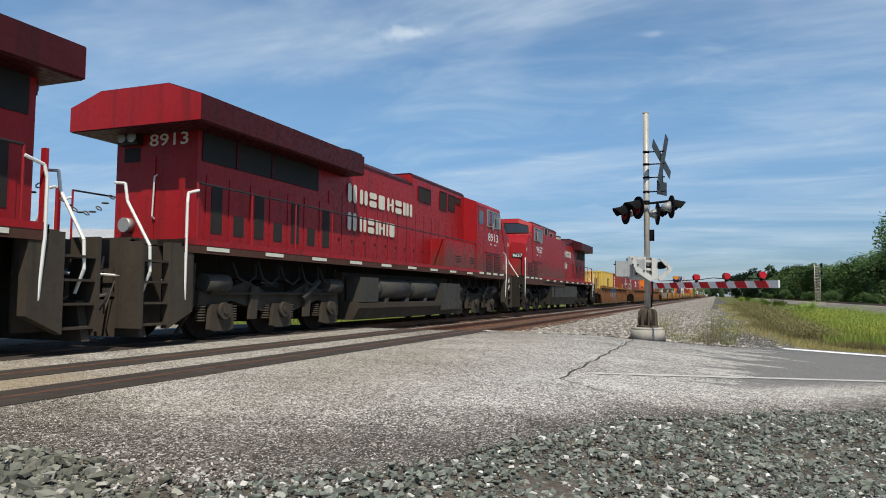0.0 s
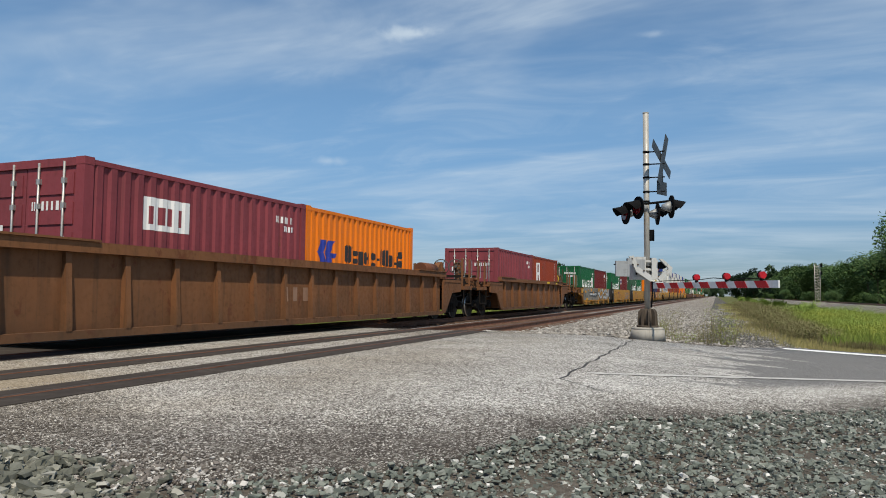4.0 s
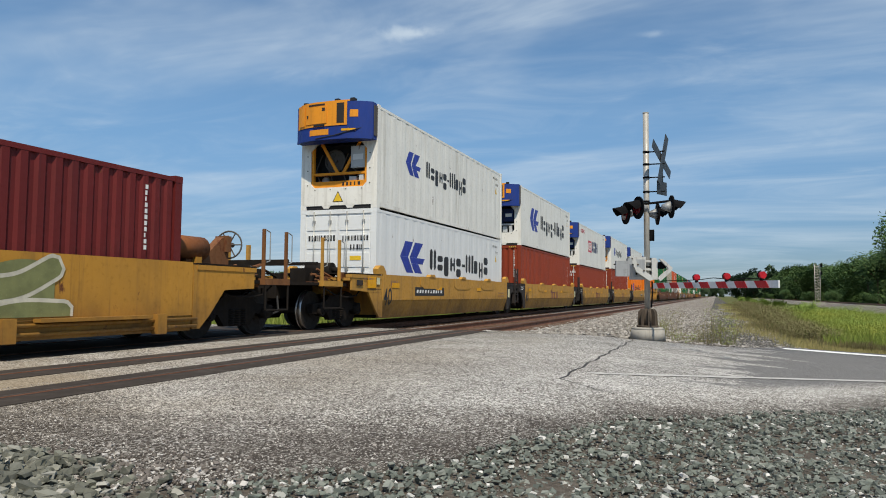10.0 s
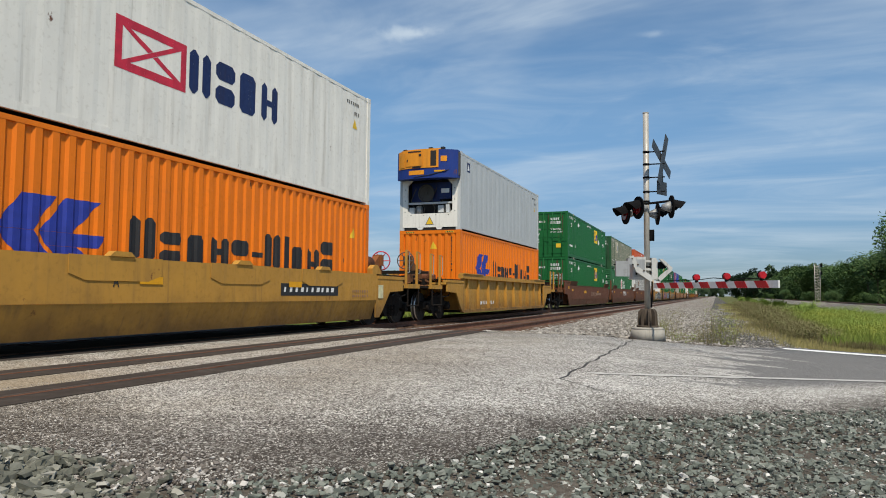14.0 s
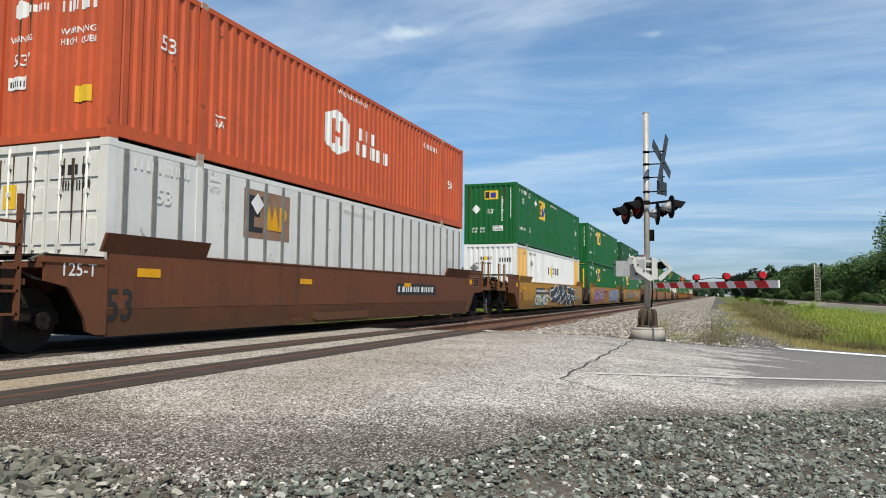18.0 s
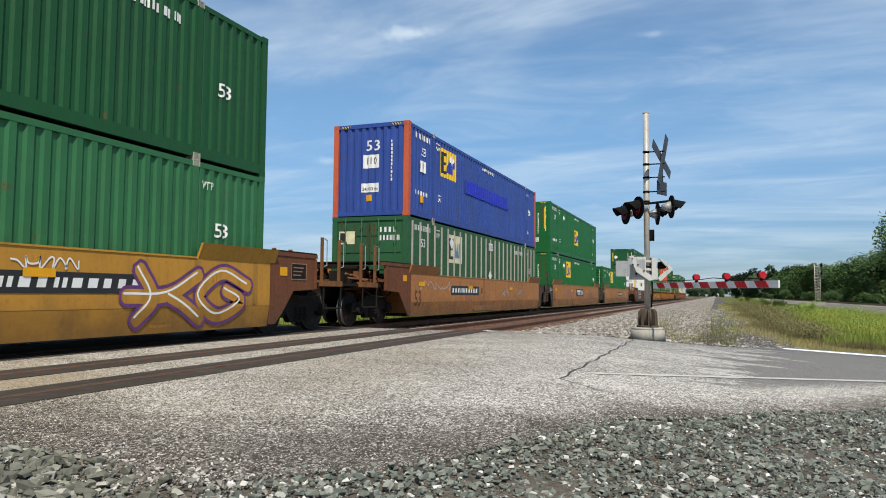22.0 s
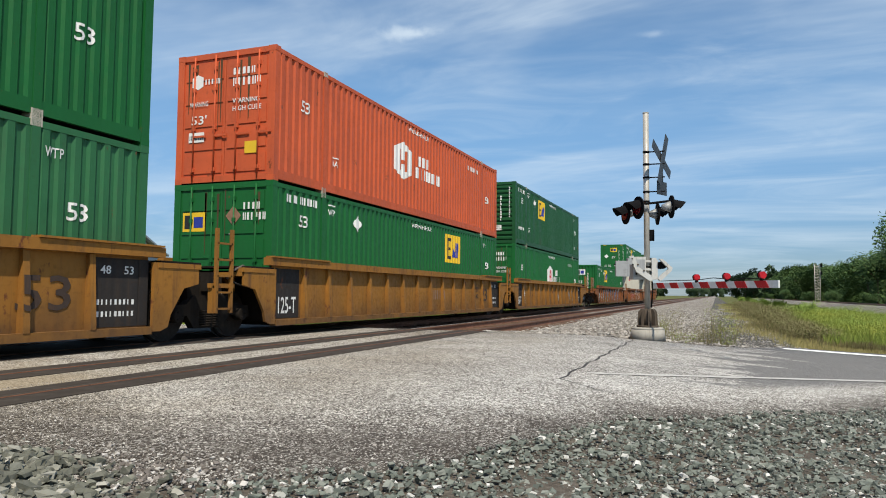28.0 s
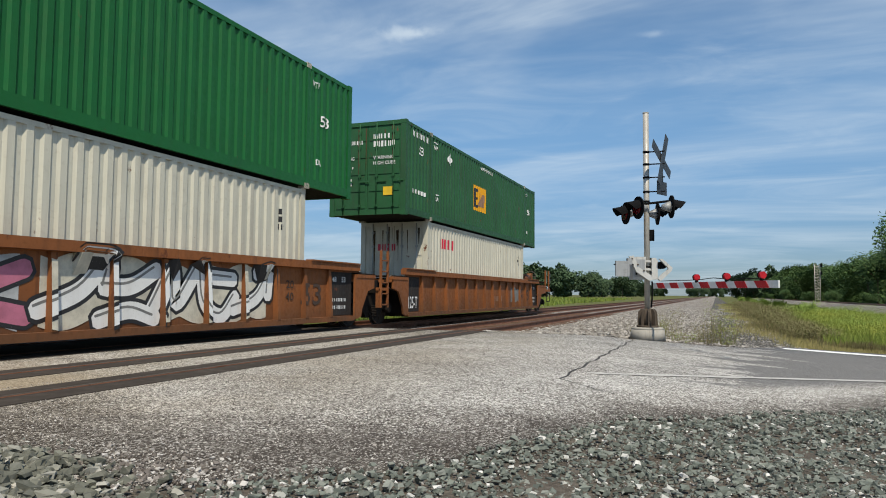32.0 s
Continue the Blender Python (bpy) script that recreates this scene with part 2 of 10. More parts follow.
def leaf_mat(name, a, bcol):
    m, nt, b = nodes_of(name, 0.7, 0, 0.25)
    g = nt.nodes.new("ShaderNodeNewGeometry")
    c = mixed(nt, g.outputs["Random Per Island"], a, bcol)
    o = nt.nodes.new("ShaderNodeObjectInfo")
    c = mixed(nt, ranged(nt, o.outputs["Random"], 0, 1, 0, 0.35), c, tuple(x * 0.55 for x in a))
    nt.links.new(c, b.inputs["Base Color"])
    b.inputs["Transmission Weight"].default_value = 0.0
    return m


M_ROAD, M_BALLAST = road_mat(), ballast_mat()
M_DIRT = ground_mat("verge_soil", ((0.125, 0.105, 0.085), (0.095, 0.082, 0.068), (0.18, 0.16, 0.135)), 0.6, 26)
M_FIELD = ground_mat("rough_grass_soil", ((0.10, 0.115, 0.035), (0.15, 0.14, 0.05), (0.07, 0.09, 0.025)), 0.12, 4)
M_STONE = stone_mat("dark_stone", ((0.0, (0.070, 0.080, 0.068)), (0.60, (0.165, 0.185, 0.158)), (0.93, (0.24, 0.25, 0.22)), (1.0, (0.70, 0.68, 0.64))))
M_HEAP = stone_mat("heap_stone", ((0.0, (0.07, 0.072, 0.056)), (0.55, (0.15, 0.15, 0.12)), (0.8, (0.20, 0.20, 0.16)), (1.0, (0.42, 0.40, 0.35))))
M_PATH = stone_mat("path_stone", ((0.0, (0.055, 0.053, 0.050)), (0.6, (0.14, 0.135, 0.125)), (1.0, (0.40, 0.38, 0.35))))
M_PATHBED = ground_mat("path_gravel", ((0.11, 0.105, 0.097), (0.08, 0.075, 0.07), (0.16, 0.15, 0.135)), 0.8, 30)
M_CHIP = stone_mat("pale_chip", ((0.0, (0.07, 0.058, 0.05)), (0.55, (0.20, 0.175, 0.155)), (1.0, (0.60, 0.57, 0.53))))
M_BSTONE = stone_mat("ballast_stone", ((0.0, (0.12, 0.105, 0.09)), (0.5, (0.28, 0.26, 0.23)), (1.0, (0.48, 0.45, 0.41))))
M_RAIL = paint("rusted_rail_steel", (0.19, 0.09, 0.055), 0.55, 0.3, 0.4, rust=0.4, metal=0.3)
M_RAILTOP = plain("worn_rail_top", (0.075, 0.062, 0.052), 0.6, 0.3)
M_IRON = paint("dark_cast_iron", (0.085, 0.066, 0.050), 0.75, 0.3, 0.35, rust=0.25)
M_CASE = paint("pale_grey_case", (0.50, 0.50, 0.48), 0.5, 0.25, 0.4, grime_col=(0.20, 0.17, 0.13))
M_TIE = paint("creosoted_tie", (0.15, 0.09, 0.06), 0.9, 0.4, 0.5)
M_RUBBER = paint("crossing_rubber", (0.050, 0.041, 0.035), 0.9, 0.4, 0.35, grime_col=(0.11, 0.095, 0.08), fresh=0.15)
M_FADED = paint("faded_road_line", (0.50, 0.485, 0.46), 0.85, 0.3, 0.7, grime_col=(0.26, 0.25, 0.235))
M_LINE = paint("worn_road_line", (0.80, 0.80, 0.78), 0.8, 0.2, 0.2, grime_col=(0.3, 0.29, 0.28))
M_TAR = plain("tar_seal", (0.05, 0.048, 0.046), 0.8)
M_CONC = paint("weathered_concrete", (0.36, 0.34, 0.30), 0.9, 0.3, 0.35, grime_col=(0.16, 0.14, 0.12))
M_GALV = paint("galvanised_steel", (0.46, 0.44, 0.40), 0.5, 0.3, 0.3, grime_col=(0.25, 0.20, 0.15), metal=0.35)
M_ALU = paint("grey_aluminium_case", (0.34, 0.35, 0.355), 0.5, 0.3, 0.45, grime_col=(0.12, 0.11, 0.10), metal=0.2)
M_BLACK = plain("black_signal_paint", (0.008, 0.008, 0.009), 0.9)
M_SIGNBACK = plain("dull_sign_back", (0.055, 0.062, 0.07), 0.5, 0.4)
M_ARMLENS = plain("arm_lamp_lens", (0.42, 0.008, 0.016), 0.2)
M_RED = paint("signal_red", (0.55, 0.025, 0.03), 0.5, 0.2, 0.15)
M_WHITE = paint("signal_white", (0.75, 0.75, 0.74), 0.5, 0.15, 0.2, grime_col=(0.4, 0.38, 0.36))
M_REDLENS = plain("red_lens", (0.10, 0.002, 0.005), 0.2)
M_GLASS = glass_mat()
M_HAZARD = hazard_mat()
M_LEAF = leaf_mat("tree_leaf", (0.036, 0.082, 0.022), (0.085, 0.140, 0.038))
M_SHRUB = leaf_mat("shrub_leaf", (0.15, 0.23, 0.04), (0.22, 0.30, 0.055))
M_LEAF_FAR = leaf_mat("far_tree_leaf", (0.040, 0.078, 0.034), (0.068, 0.105, 0.048))
M_BARK = paint("bark", (0.11, 0.085, 0.06), 0.95, 0.4, 0.4)
M_GRASS = leaf_mat("green_grass", (0.15, 0.22, 0.035), (0.27, 0.31, 0.065))
M_STRAW = leaf_mat("dry_grass", (0.36, 0.30, 0.13), (0.27, 0.25, 0.09))
M_GOLD = leaf_mat("goldenrod", (0.36, 0.36, 0.05), (0.25, 0.30, 0.045))
M_WEED = leaf_mat("brown_weed", (0.19, 0.14, 0.075), (0.15, 0.17, 0.05))

# ---- mesh helpers ----


def part(name, bm, material, parent=None, label=""):
    """One mesh object from a bmesh, under a thing or a part."""
    me = bpy.data.meshes.new(name)
    bm.to_mesh(me)
    bm.free()
    if material:
        me.materials.append(material)
    ob = new(name, me)
    if parent:
        ob.parent = parent
    if label:
        ob["label"] = label
    return ob


def mesh_of(name, bm, material):
    me = bpy.data.meshes.new(name)
    bm.to_mesh(me)
    bm.free()
    me.materials.append(material)
    return me


def put(name, me, parent, m=None, label=""):
    ob = new(name, me)
    if parent:
        ob.parent = parent
    if m is not None:
        ob.matrix_local = m
    if label:
        ob["label"] = label
    return ob


def BM():
    return bmesh.new()


def box(bm, x0, x1, y0, y1, z0, z1):
    v = [bm.verts.new(p) for p in ((x0, y0, z0), (x1, y0, z0), (x1, y1, z0), (x0, y1, z0), (x0, y0, z1), (x1, y0, z1), (x1, y1, z1), (x0, y1, z1))]
    for f in ((3, 2, 1, 0), (4, 5, 6, 7), (0, 1, 5, 4), (1, 2, 6, 5), (2, 3, 7, 6), (3, 0, 4, 7)):
        bm.faces.new([v[i] for i in f])
    return bm


def prism(bm, poly, axis, a0, a1):
    """A polygon drawn out along an axis: (y, z) along x, (x, z) along y, (x, y) along z."""
    area = sum(poly[i][0] * poly[(i + 1) % len(poly)][1] - poly[(i + 1) % len(poly)][0] * poly[i][1] for i in range(len(poly)))
    if area < 0:
        poly = poly[::-1]
    at = {"x": lambda p, a: (a, p[0], p[1]), "y": lambda p, a: (p[0], a, p[1]), "z": lambda p, a: (p[0], p[1], a)}[axis]
    lo = [bm.verts.new(at(p, a0)) for p in poly]
    hi = [bm.verts.new(at(p, a1)) for p in poly]
    n = len(poly)
    flip = axis == "y"
    fs = [lo[::-1], hi] + [[lo[i], lo[(i + 1) % n], hi[(i + 1) % n], hi[i]] for i in range(n)]
    for f in fs:
        bm.faces.new(f[::-1] if flip else f)
    return bm


def cyl(bm, a, b, r, n=12, r2=None):
    a, b = Vector(a), Vector(b)
    d = (b - a).normalized()
    s = d.orthogonal().normalized()
    t = d.cross(s)
    r2 = r if r2 is None else r2
    ra = [bm.verts.new(a + (s * math.cos(6.28319 * i / n) + t * math.sin(6.28319 * i / n)) * r) for i in range(n)]
    rb = [bm.verts.new(b + (s * math.cos(6.28319 * i / n) + t * math.sin(6.28319 * i / n)) * r2) for i in range(n)]
    bm.faces.new(ra[::-1])
    bm.faces.new(rb)
    for i in range(n):
        f = bm.faces.new([ra[i], ra[(i + 1) % n], rb[(i + 1) % n], rb[i]])
        f.smooth = n > 6
    return bm


def tube(bm, pts, r, n=6):
    for p, q in zip(pts, pts[1:]):
        cyl(bm, p, q, r, n)
    return bm


def ring(bm, c, axis, R, r, n=20, k=6):
    """A torus about the given axis through c."""
    c, d = Vector(c), Vector(axis).normalized()
    s = d.orthogonal().normalized()
    t = d.cross(s)
    g = []
    for i in range(n):
        a = 6.28319 * i / n
        e = s * math.cos(a) + t * math.sin(a)
        g.append([bm.verts.new(c + e * (R + r * math.cos(6.28319 * j / k)) + d * r * math.sin(6.28319 * j / k)) for j in range(k)])
    for i in range(n):
        for j in range(k):
            bm.faces.new([g[i][j], g[(i + 1) % n][j], g[(i + 1) % n][(j + 1) % k], g[i][(j + 1) % k]]).smooth = True
    return bm


def empty(name, m=None, **tags):
    ob = new(name)
    ob.empty_display_size = 0.3
    if m is not None:
        ob.matrix_world = m
    return tagged(ob, **tags)


GLYPHS = {}


def glyph_polys(text):
    """The faces of a text in the built-in font, as polygons; one unit high capitals."""
    if text not in GLYPHS:
        cu = bpy.data.curves.new("lettering", "FONT")
        cu.body, cu.resolution_u, cu.offset = text, 2, 0.010
        ob = bpy.data.objects.new("lettering", cu)
        me = bpy.data.meshes.new_from_object(ob)
        GLYPHS[text] = [[(me.vertices[i].co.x / 0.73, me.vertices[i].co.y / 0.73) for i in p.vertices] for p in me.polygons]
        bpy.data.objects.remove(ob)
        bpy.data.curves.remove(cu)
        bpy.data.meshes.remove(me)
    return GLYPHS[text]


def clip(poly, c, keep_above):
    out = []
    for i in range(len(poly)):
        p, q = poly[i], poly[(i + 1) % len(poly)]
        a, b = (p[0] >= c) == keep_above, (q[0] >= c) == keep_above
        if a:
            out.append(p)
        if a != b and q[0] != p[0]:
            k = (c - p[0]) / (q[0] - p[0])
            out.append((c, p[1] + k * (q[1] - p[1])))
    return out


def decal(bm, poly, place, breaks=()):
    """A flat painted shape, laid over folds at the given breaks. place turns (u, v) into a point."""
    pieces = [poly]
    lo, hi = min(p[0] for p in poly), max(p[0] for p in poly)
    for c in breaks:
        if lo < c < hi:
            nxt = []
            for q in pieces:
                for up in (False, True):
                    k = clip(q, c, up)
                    if len(k) > 2:
                        nxt.append(k)
            pieces = nxt
    for q in pieces:
        m = sum(p[0] for p in q) / len(q)
        try:
            bm.faces.new([bm.verts.new(place(p[0] + 0.002 * (m - p[0]), p[1])) for p in q])
        except ValueError:
            pass


def rect(u0, v0, u1, v1):
    return [(u0, v0), (u1, v0), (u1, v1), (u0, v1)]


def arc(cx, cy, rx, ry, t, a0, a1, n=8):
    """A bent band as quads: part of an ellipse, t thick."""
    out = []
    for i in range(n):
        p, q = a0 + (a1 - a0) * i / n, a0 + (a1 - a0) * (i + 1) / n
        out.append([(cx + rx * math.cos(p), cy + ry * math.sin(p)), (cx + rx * math.cos(q), cy + ry * math.sin(q)), (cx + (rx - t) * math.cos(q), cy + (ry - t) * math.sin(q)), (cx + (rx - t) * math.cos(p), cy + (ry - t) * math.sin(p))])
    return out


def blocks(u, v, w, h, n, rng, gap=0.25, slant=0.0):
    """Plain bars of the size of n characters that cannot be read, some of them slit."""
    out = []
    cw = w / n
    for i in range(n):
        a, b = u + i * cw, u + (i + 1 - gap) * cw
        k = rng.randrange(4)
        if k == 3 and h > 0.11:
            out += [rect(a, v, a + 0.36 * (b - a), v + h), rect(b - 0.36 * (b - a), v, b, v + h)]
        else:
            out.append(rect(a + 0.08 * (b - a), v, b - (0.10 + 0.14 * k) * (b - a), v + h))
    if slant:
        out = [[(p[0] + slant * (p[1] - v), p[1]) for p in q] for q in out]
    return out


RISE = {"A": (0.0, 1.0), "x": (0.0, 0.72), "g": (-0.26, 0.72), "-": (0.30, 0.44), "i": (0.0, 1.0)}


def word_bars(u, v, w, h, shape, seed=0):
    """A name that is not lettered, as plain bars with the heights and widths of its characters.
    shape: A tall, x low, g hanging, i thin, - a dash, a space a gap."""
    wide = {"A": 1.0, "x": 0.9, "g": 0.9, "-": 0.6, "i": 0.42, " ": 0.5}
    total = sum(wide[c] for c in shape)
    out, x = [], u
    for k, c in enumerate(shape):
        cw = w * wide[c] / total
        if c != " ":
            lo, hi = RISE[c]
            a, b, z0, z1 = x, x + 0.80 * cw, v + lo * h, v + hi * h
            t = 0.34 * (b - a)
            q = min(0.16 * (b - a), 0.12 * (z1 - z0))
            slab = lambda p0, p1, r0, r1: [(p0 + q, r0), (p1 - q, r0), (p1, r0 + q), (p1, r1 - q), (p1 - q, r1), (p0 + q, r1), (p0, r1 - q), (p0, r0 + q)]
            if c in "i-":
                out.append(rect(a, z0, b, z1))
            elif (k + seed) % 3 == 0:
                out += [slab(a, a + t, z0, z1), slab(b - t, b, z0, z1), rect(a + t, (z0 + z1) / 2 - 0.08 * h, b - t, (z0 + z1) / 2 + 0.08 * h)] if (k + seed) % 2 else [slab(a, a + 1.2 * t, z0, z1), slab(b - 1.2 * t, b, z0, z1)]
            elif (k + seed) % 3 == 1:
                m = (z0 + z1) / 2
                out += [slab(a, b, z0, m - 0.07 * h), slab(a, b, m + 0.07 * h, z1)]
            else:
                out += [slab(a, b - 0.1 * (b - a), z0, z1)]
        x += cw
    return out

# ---- the ground, the road and the two tracks ----


def smooth(a, b, x):
    k = min(1, max(0, (x - a) / (b - a)))
    return k * k * (3 - 2 * k)


def ground_z(x, y):
    z = -0.06 * (min(max(x, -2.5), 9.0) + 2.5)
    z -= 0.30 * smooth(-12.0, -15.0, x)
    z -= 0.38 * smooth(16.6, 18.2, y) * smooth(-15, -13, x) * smooth(1.5, -1.0, x)
    z -= 0.25 * smooth(17.5, 21.0, y) * smooth(-1.0, 1.5, x) * smooth(-6, 3, x)
    z -= 0.35 * smooth(-3.0, -6.0, y)
    return z - 0.02


def build_ground():
    near_x = [-60, -40, -25, -18, -15, -14, -13, -12, -10, -8, -6, -4, -3, -2.5, -2, -1.5, -1, -0.5, 0, 0.5, 1, 1.5, 2, 3, 4, 6, 9, 12, 18, 30, 60]
    xs = [-3000, -1200, -500, -200, -100] + near_x + [110, 250, 600, 1300, 3000]
    ys = [-600, -200, -60, -20, -10, -6, -4.5, -3, -1, 1, 3, 5, 7, 9, 11, 13, 15, 16.5, 17, 17.5, 18, 18.5, 19.5, 21, 24, 30, 40, 60, 100, 200, 500, 1200, 4000]
    bm = BM()
    g = [[bm.verts.new((x, y, ground_z(x, y))) for x in xs] for y in ys]
    for j in range(len(ys) - 1):
        for i in range(len(xs) - 1):
            f = bm.faces.new([g[j][i], g[j][i + 1], g[j + 1][i + 1], g[j + 1][i]])
            f.smooth = True
            cx, cy = (xs[i] + xs[i + 1]) / 2, (ys[j] + ys[j + 1]) / 2
            f.material_index = 2 if (-13 < cx < -0.6 and cy > 16.4) else (3 if (-0.6 < cx < 2.4 and cy > 16.4) else (1 if (cy < 21 and -16 < cx < 9) else 0))
    ob = part("ground", bm, M_FIELD)
    ob.data.materials.append(M_DIRT)
    ob.data.materials.append(M_BALLAST)
    ob.data.materials.append(M_PATHBED)
    tagged(ob, "flat rough grassland with gravelly soil beside the tracks", "ground", kind="structure")


build_ground()

ROAD_NEAR = [(-60, 0.6), (-12, 1.4), (-4.6, 2.6), (-3.9, 2.85), (-3.5, 2.8), (-2.8, 2.5), (-2.4, 2.6), (-2.2, 2.95), (-2.05, 3.15), (-1.48, 3.85), (-1.2, 4.95), (-0.95, 5.5), (-0.8, 6.0), (-0.4, 6.2), (0.14, 6.95), (1.1, 7.9), (2.0, 9.1), (5, 11.4), (12, 14.5), (60, 33)]
ROAD_FAR = [(60, 47), (9.0, 21.2), (3.4, 18.35), (1.4, 17.75), (0.4, 16.1), (-1.7, 15.95), (-5.0, 16.35), (-12, 17.0), (-60, 22)]


def line_at(pts, x):
    pts = sorted(pts)
    for a, b in zip(pts, pts[1:]):
        if a[0] <= x <= b[0]:
            return a[1] + (b[1] - a[1]) * (x - a[0]) / (b[0] - a[0])
    return pts[0][1] if x < pts[0][0] else pts[-1][1]


def build_road():
    rng = random.Random(3)
    bm = BM()
    xs = [-60, -40, -25, -16] + [-12 + 0.25 * i for i in range(73)] + [7, 9, 12, 20, 60]
    rows = []
    for x in xs:
        a = line_at(ROAD_NEAR, x) + (0.10 * (rng.random() - 0.5) if -10 < x < 6 else 0)
        b = line_at(ROAD_FAR, x) + (0.10 * (rng.random() - 0.5) if -10 < x < 6 else 0)
        lift = 0.002
        rows.append([bm.verts.new((x, a + (b - a) * k, -0.06 * (min(max(x, -2.5), 9.0) + 2.5) + (lift if 0 < k < 1 else -0.05) - 0.30 * smooth(-13, -20, x))) for k in (0, 0.004, 0.25, 0.5, 0.75, 0.996, 1)])
    for r, s in zip(rows, rows[1:]):
        for j in range(6):
            f = bm.faces.new([r[j], s[j], s[j + 1], r[j + 1]])
            f.smooth = 0 < j < 5
    road = part("road", bm, M_ROAD)
    tagged(road, "worn pale chip-sealed road over the level crossing", "road", kind="structure")
    # painted lines and tarred cracks lie on the road
    def strip(name, pts, w, mat, label):
        b2 = BM()
        prev = None
        for i, (x, y) in enumerate(pts):
            j = min(i + 1, len(pts) - 1)
            d = Vector((pts[j][0] - pts[max(0, j - 1)][0], pts[j][1] - pts[max(0, j - 1)][1])).normalized()
            nx, ny = -d.y, d.x
            z = -0.06 * (min(max(x, -2.5), 9.0) + 2.5) + 0.006
            ww = w * (0.8 + 0.4 * rng.random())
            cur = [b2.verts.new((x - nx * ww / 2, y - ny * ww / 2, z)), b2.verts.new((x + nx * ww / 2, y + ny * ww / 2, z))]
            if prev:
                b2.faces.new([prev[0], cur[0], cur[1], prev[1]])
            prev = cur
        tagged(part(name, b2, mat), label, "road marking", kind="structure")
    strip("road_edge_line", [(1.35 + 0.5 * i, 17.20 + 0.10 * i + 0.004 * i * i) for i in range(14)], 0.62, M_LINE, "white painted line across the road edge")
    strip("worn_stop_line", [(-1.45 + 0.25 * i, 8.9 + 0.19 * i) for i in range(22)], 0.20, M_FADED, "faded white line worn thin on the road")
    crack = [(-1.68 + 0.03 * math.sin(i * 1.9), 8.05 + 0.35 * i) for i in range(23)]
    strip("tarred_crack", crack, 0.034, M_TAR, "dark tarred crack across the road")
    strip("tarred_crack", [(-1.68 + 0.1 * i, 8.05 - 0.10 * i + 0.03 * math.sin(i * 2.2)) for i in range(8)], 0.014, M_TAR, "dark tarred crack across the road")


build_road()


def build_track(cx, tag, y_road0, y_road1, far):
    """Two rails on ties in ballast, with rubber strips beside the rails where the road crosses."""
    prof = [(-0.07, -0.165), (0.07, -0.165), (0.07, -0.15), (0.012, -0.13), (0.012, -0.045), (0.036, -0.035), (0.036, -0.006), (0.028, 0.0), (-0.028, 0.0), (-0.036, -0.006), (-0.036, -0.035), (-0.012, -0.045), (-0.012, -0.13), (-0.07, -0.15)]
    track = empty("railway_track", pose(cx, 0, 0), label="straight %s railway track of rusty rails on wooden ties" % tag, category="railway track", kind="structure")
    for s in (-0.753, 0.753):
        rail = part("rail", prism(BM(), [(s + a, b + 0.02) for a, b in prof], "y", -60, far), M_RAIL, track)
        part("rail_head", box(BM(), s - 0.026, s + 0.026, -60, far, 0.0205, 0.0215), M_RAILTOP, track)
        for k, (a, b) in enumerate(((s - 0.36, s - 0.075), (s + 0.039, s + 0.40))):
            part("flangeway_strip", box(BM(), a, b, y_road0 - 0.3, y_road1 + 0.2, -0.12, 0.012 if k == 0 else 0.010), M_RUBBER, track)
    # made-up dark sheets: the shade under the train, put into the road's colour
    if tag == "farther":
        part("crossing_panel", box(BM(), -0.345, 0.385, y_road0 - 0.3, y_road1 + 0.2, -0.12, 0.010), M_RUBBER, track, "greasy black crossing panel between the rails")
        for a, b in ((1.155, 1.42), (-2.3, -1.115)):
            part("crossing_panel", box(BM(), a, b, y_road0 - 0.3, y_road1 + 0.2, -0.12, 0.008), M_RUBBER, track)
    # ballast bed beyond the road
    bm = BM()
    prism(bm, [(-2.15, -0.5), (-1.55, -0.17), (-1.3, -0.15), (1.3, -0.15), (1.6, -0.17), (2.45, -0.5)], "y", y_road1 + 0.15, far)
    prism(bm, [(-2.15, -0.5), (-1.55, -0.17), (-1.3, -0.15), (1.3, -0.15), (1.6, -0.17), (2.45, -0.5)], "y", -60, y_road0 - 0.2)
    part("ballast_bed", bm, M_BALLAST, track)
    me = mesh_of("tie", box(BM(), -1.3, 1.3, -0.11, 0.11, -0.3, -0.125), M_TIE)
    y = y_road1 + 0.4
    for i in range(44):
        put("tie", me, track, Matrix.Translation((0.02 * math.sin(i * 7.1), y + i * 0.53, 0.006 * math.sin(i * 3.3))) @ pose(0, 0, 0, 0, 0, 0.8 * math.sin(i * 5.0)))
    plate = mesh_of("tie_plate", box(BM(), -0.11, 0.11, -0.09, 0.09, -0.135, -0.118), M_RAIL)
    for i in range(8):
        for s in (-0.753, 0.753):
            put("tie_plate", plate, track, Matrix.Translation((s, y + i * 0.53, 0)))
    return track


near_track = build_track(NEAR_X, "nearer", 2.2, 16.3, 2500)
far_track = build_track(TRAIN_X, "farther", 1.6, 16.7, 2500)


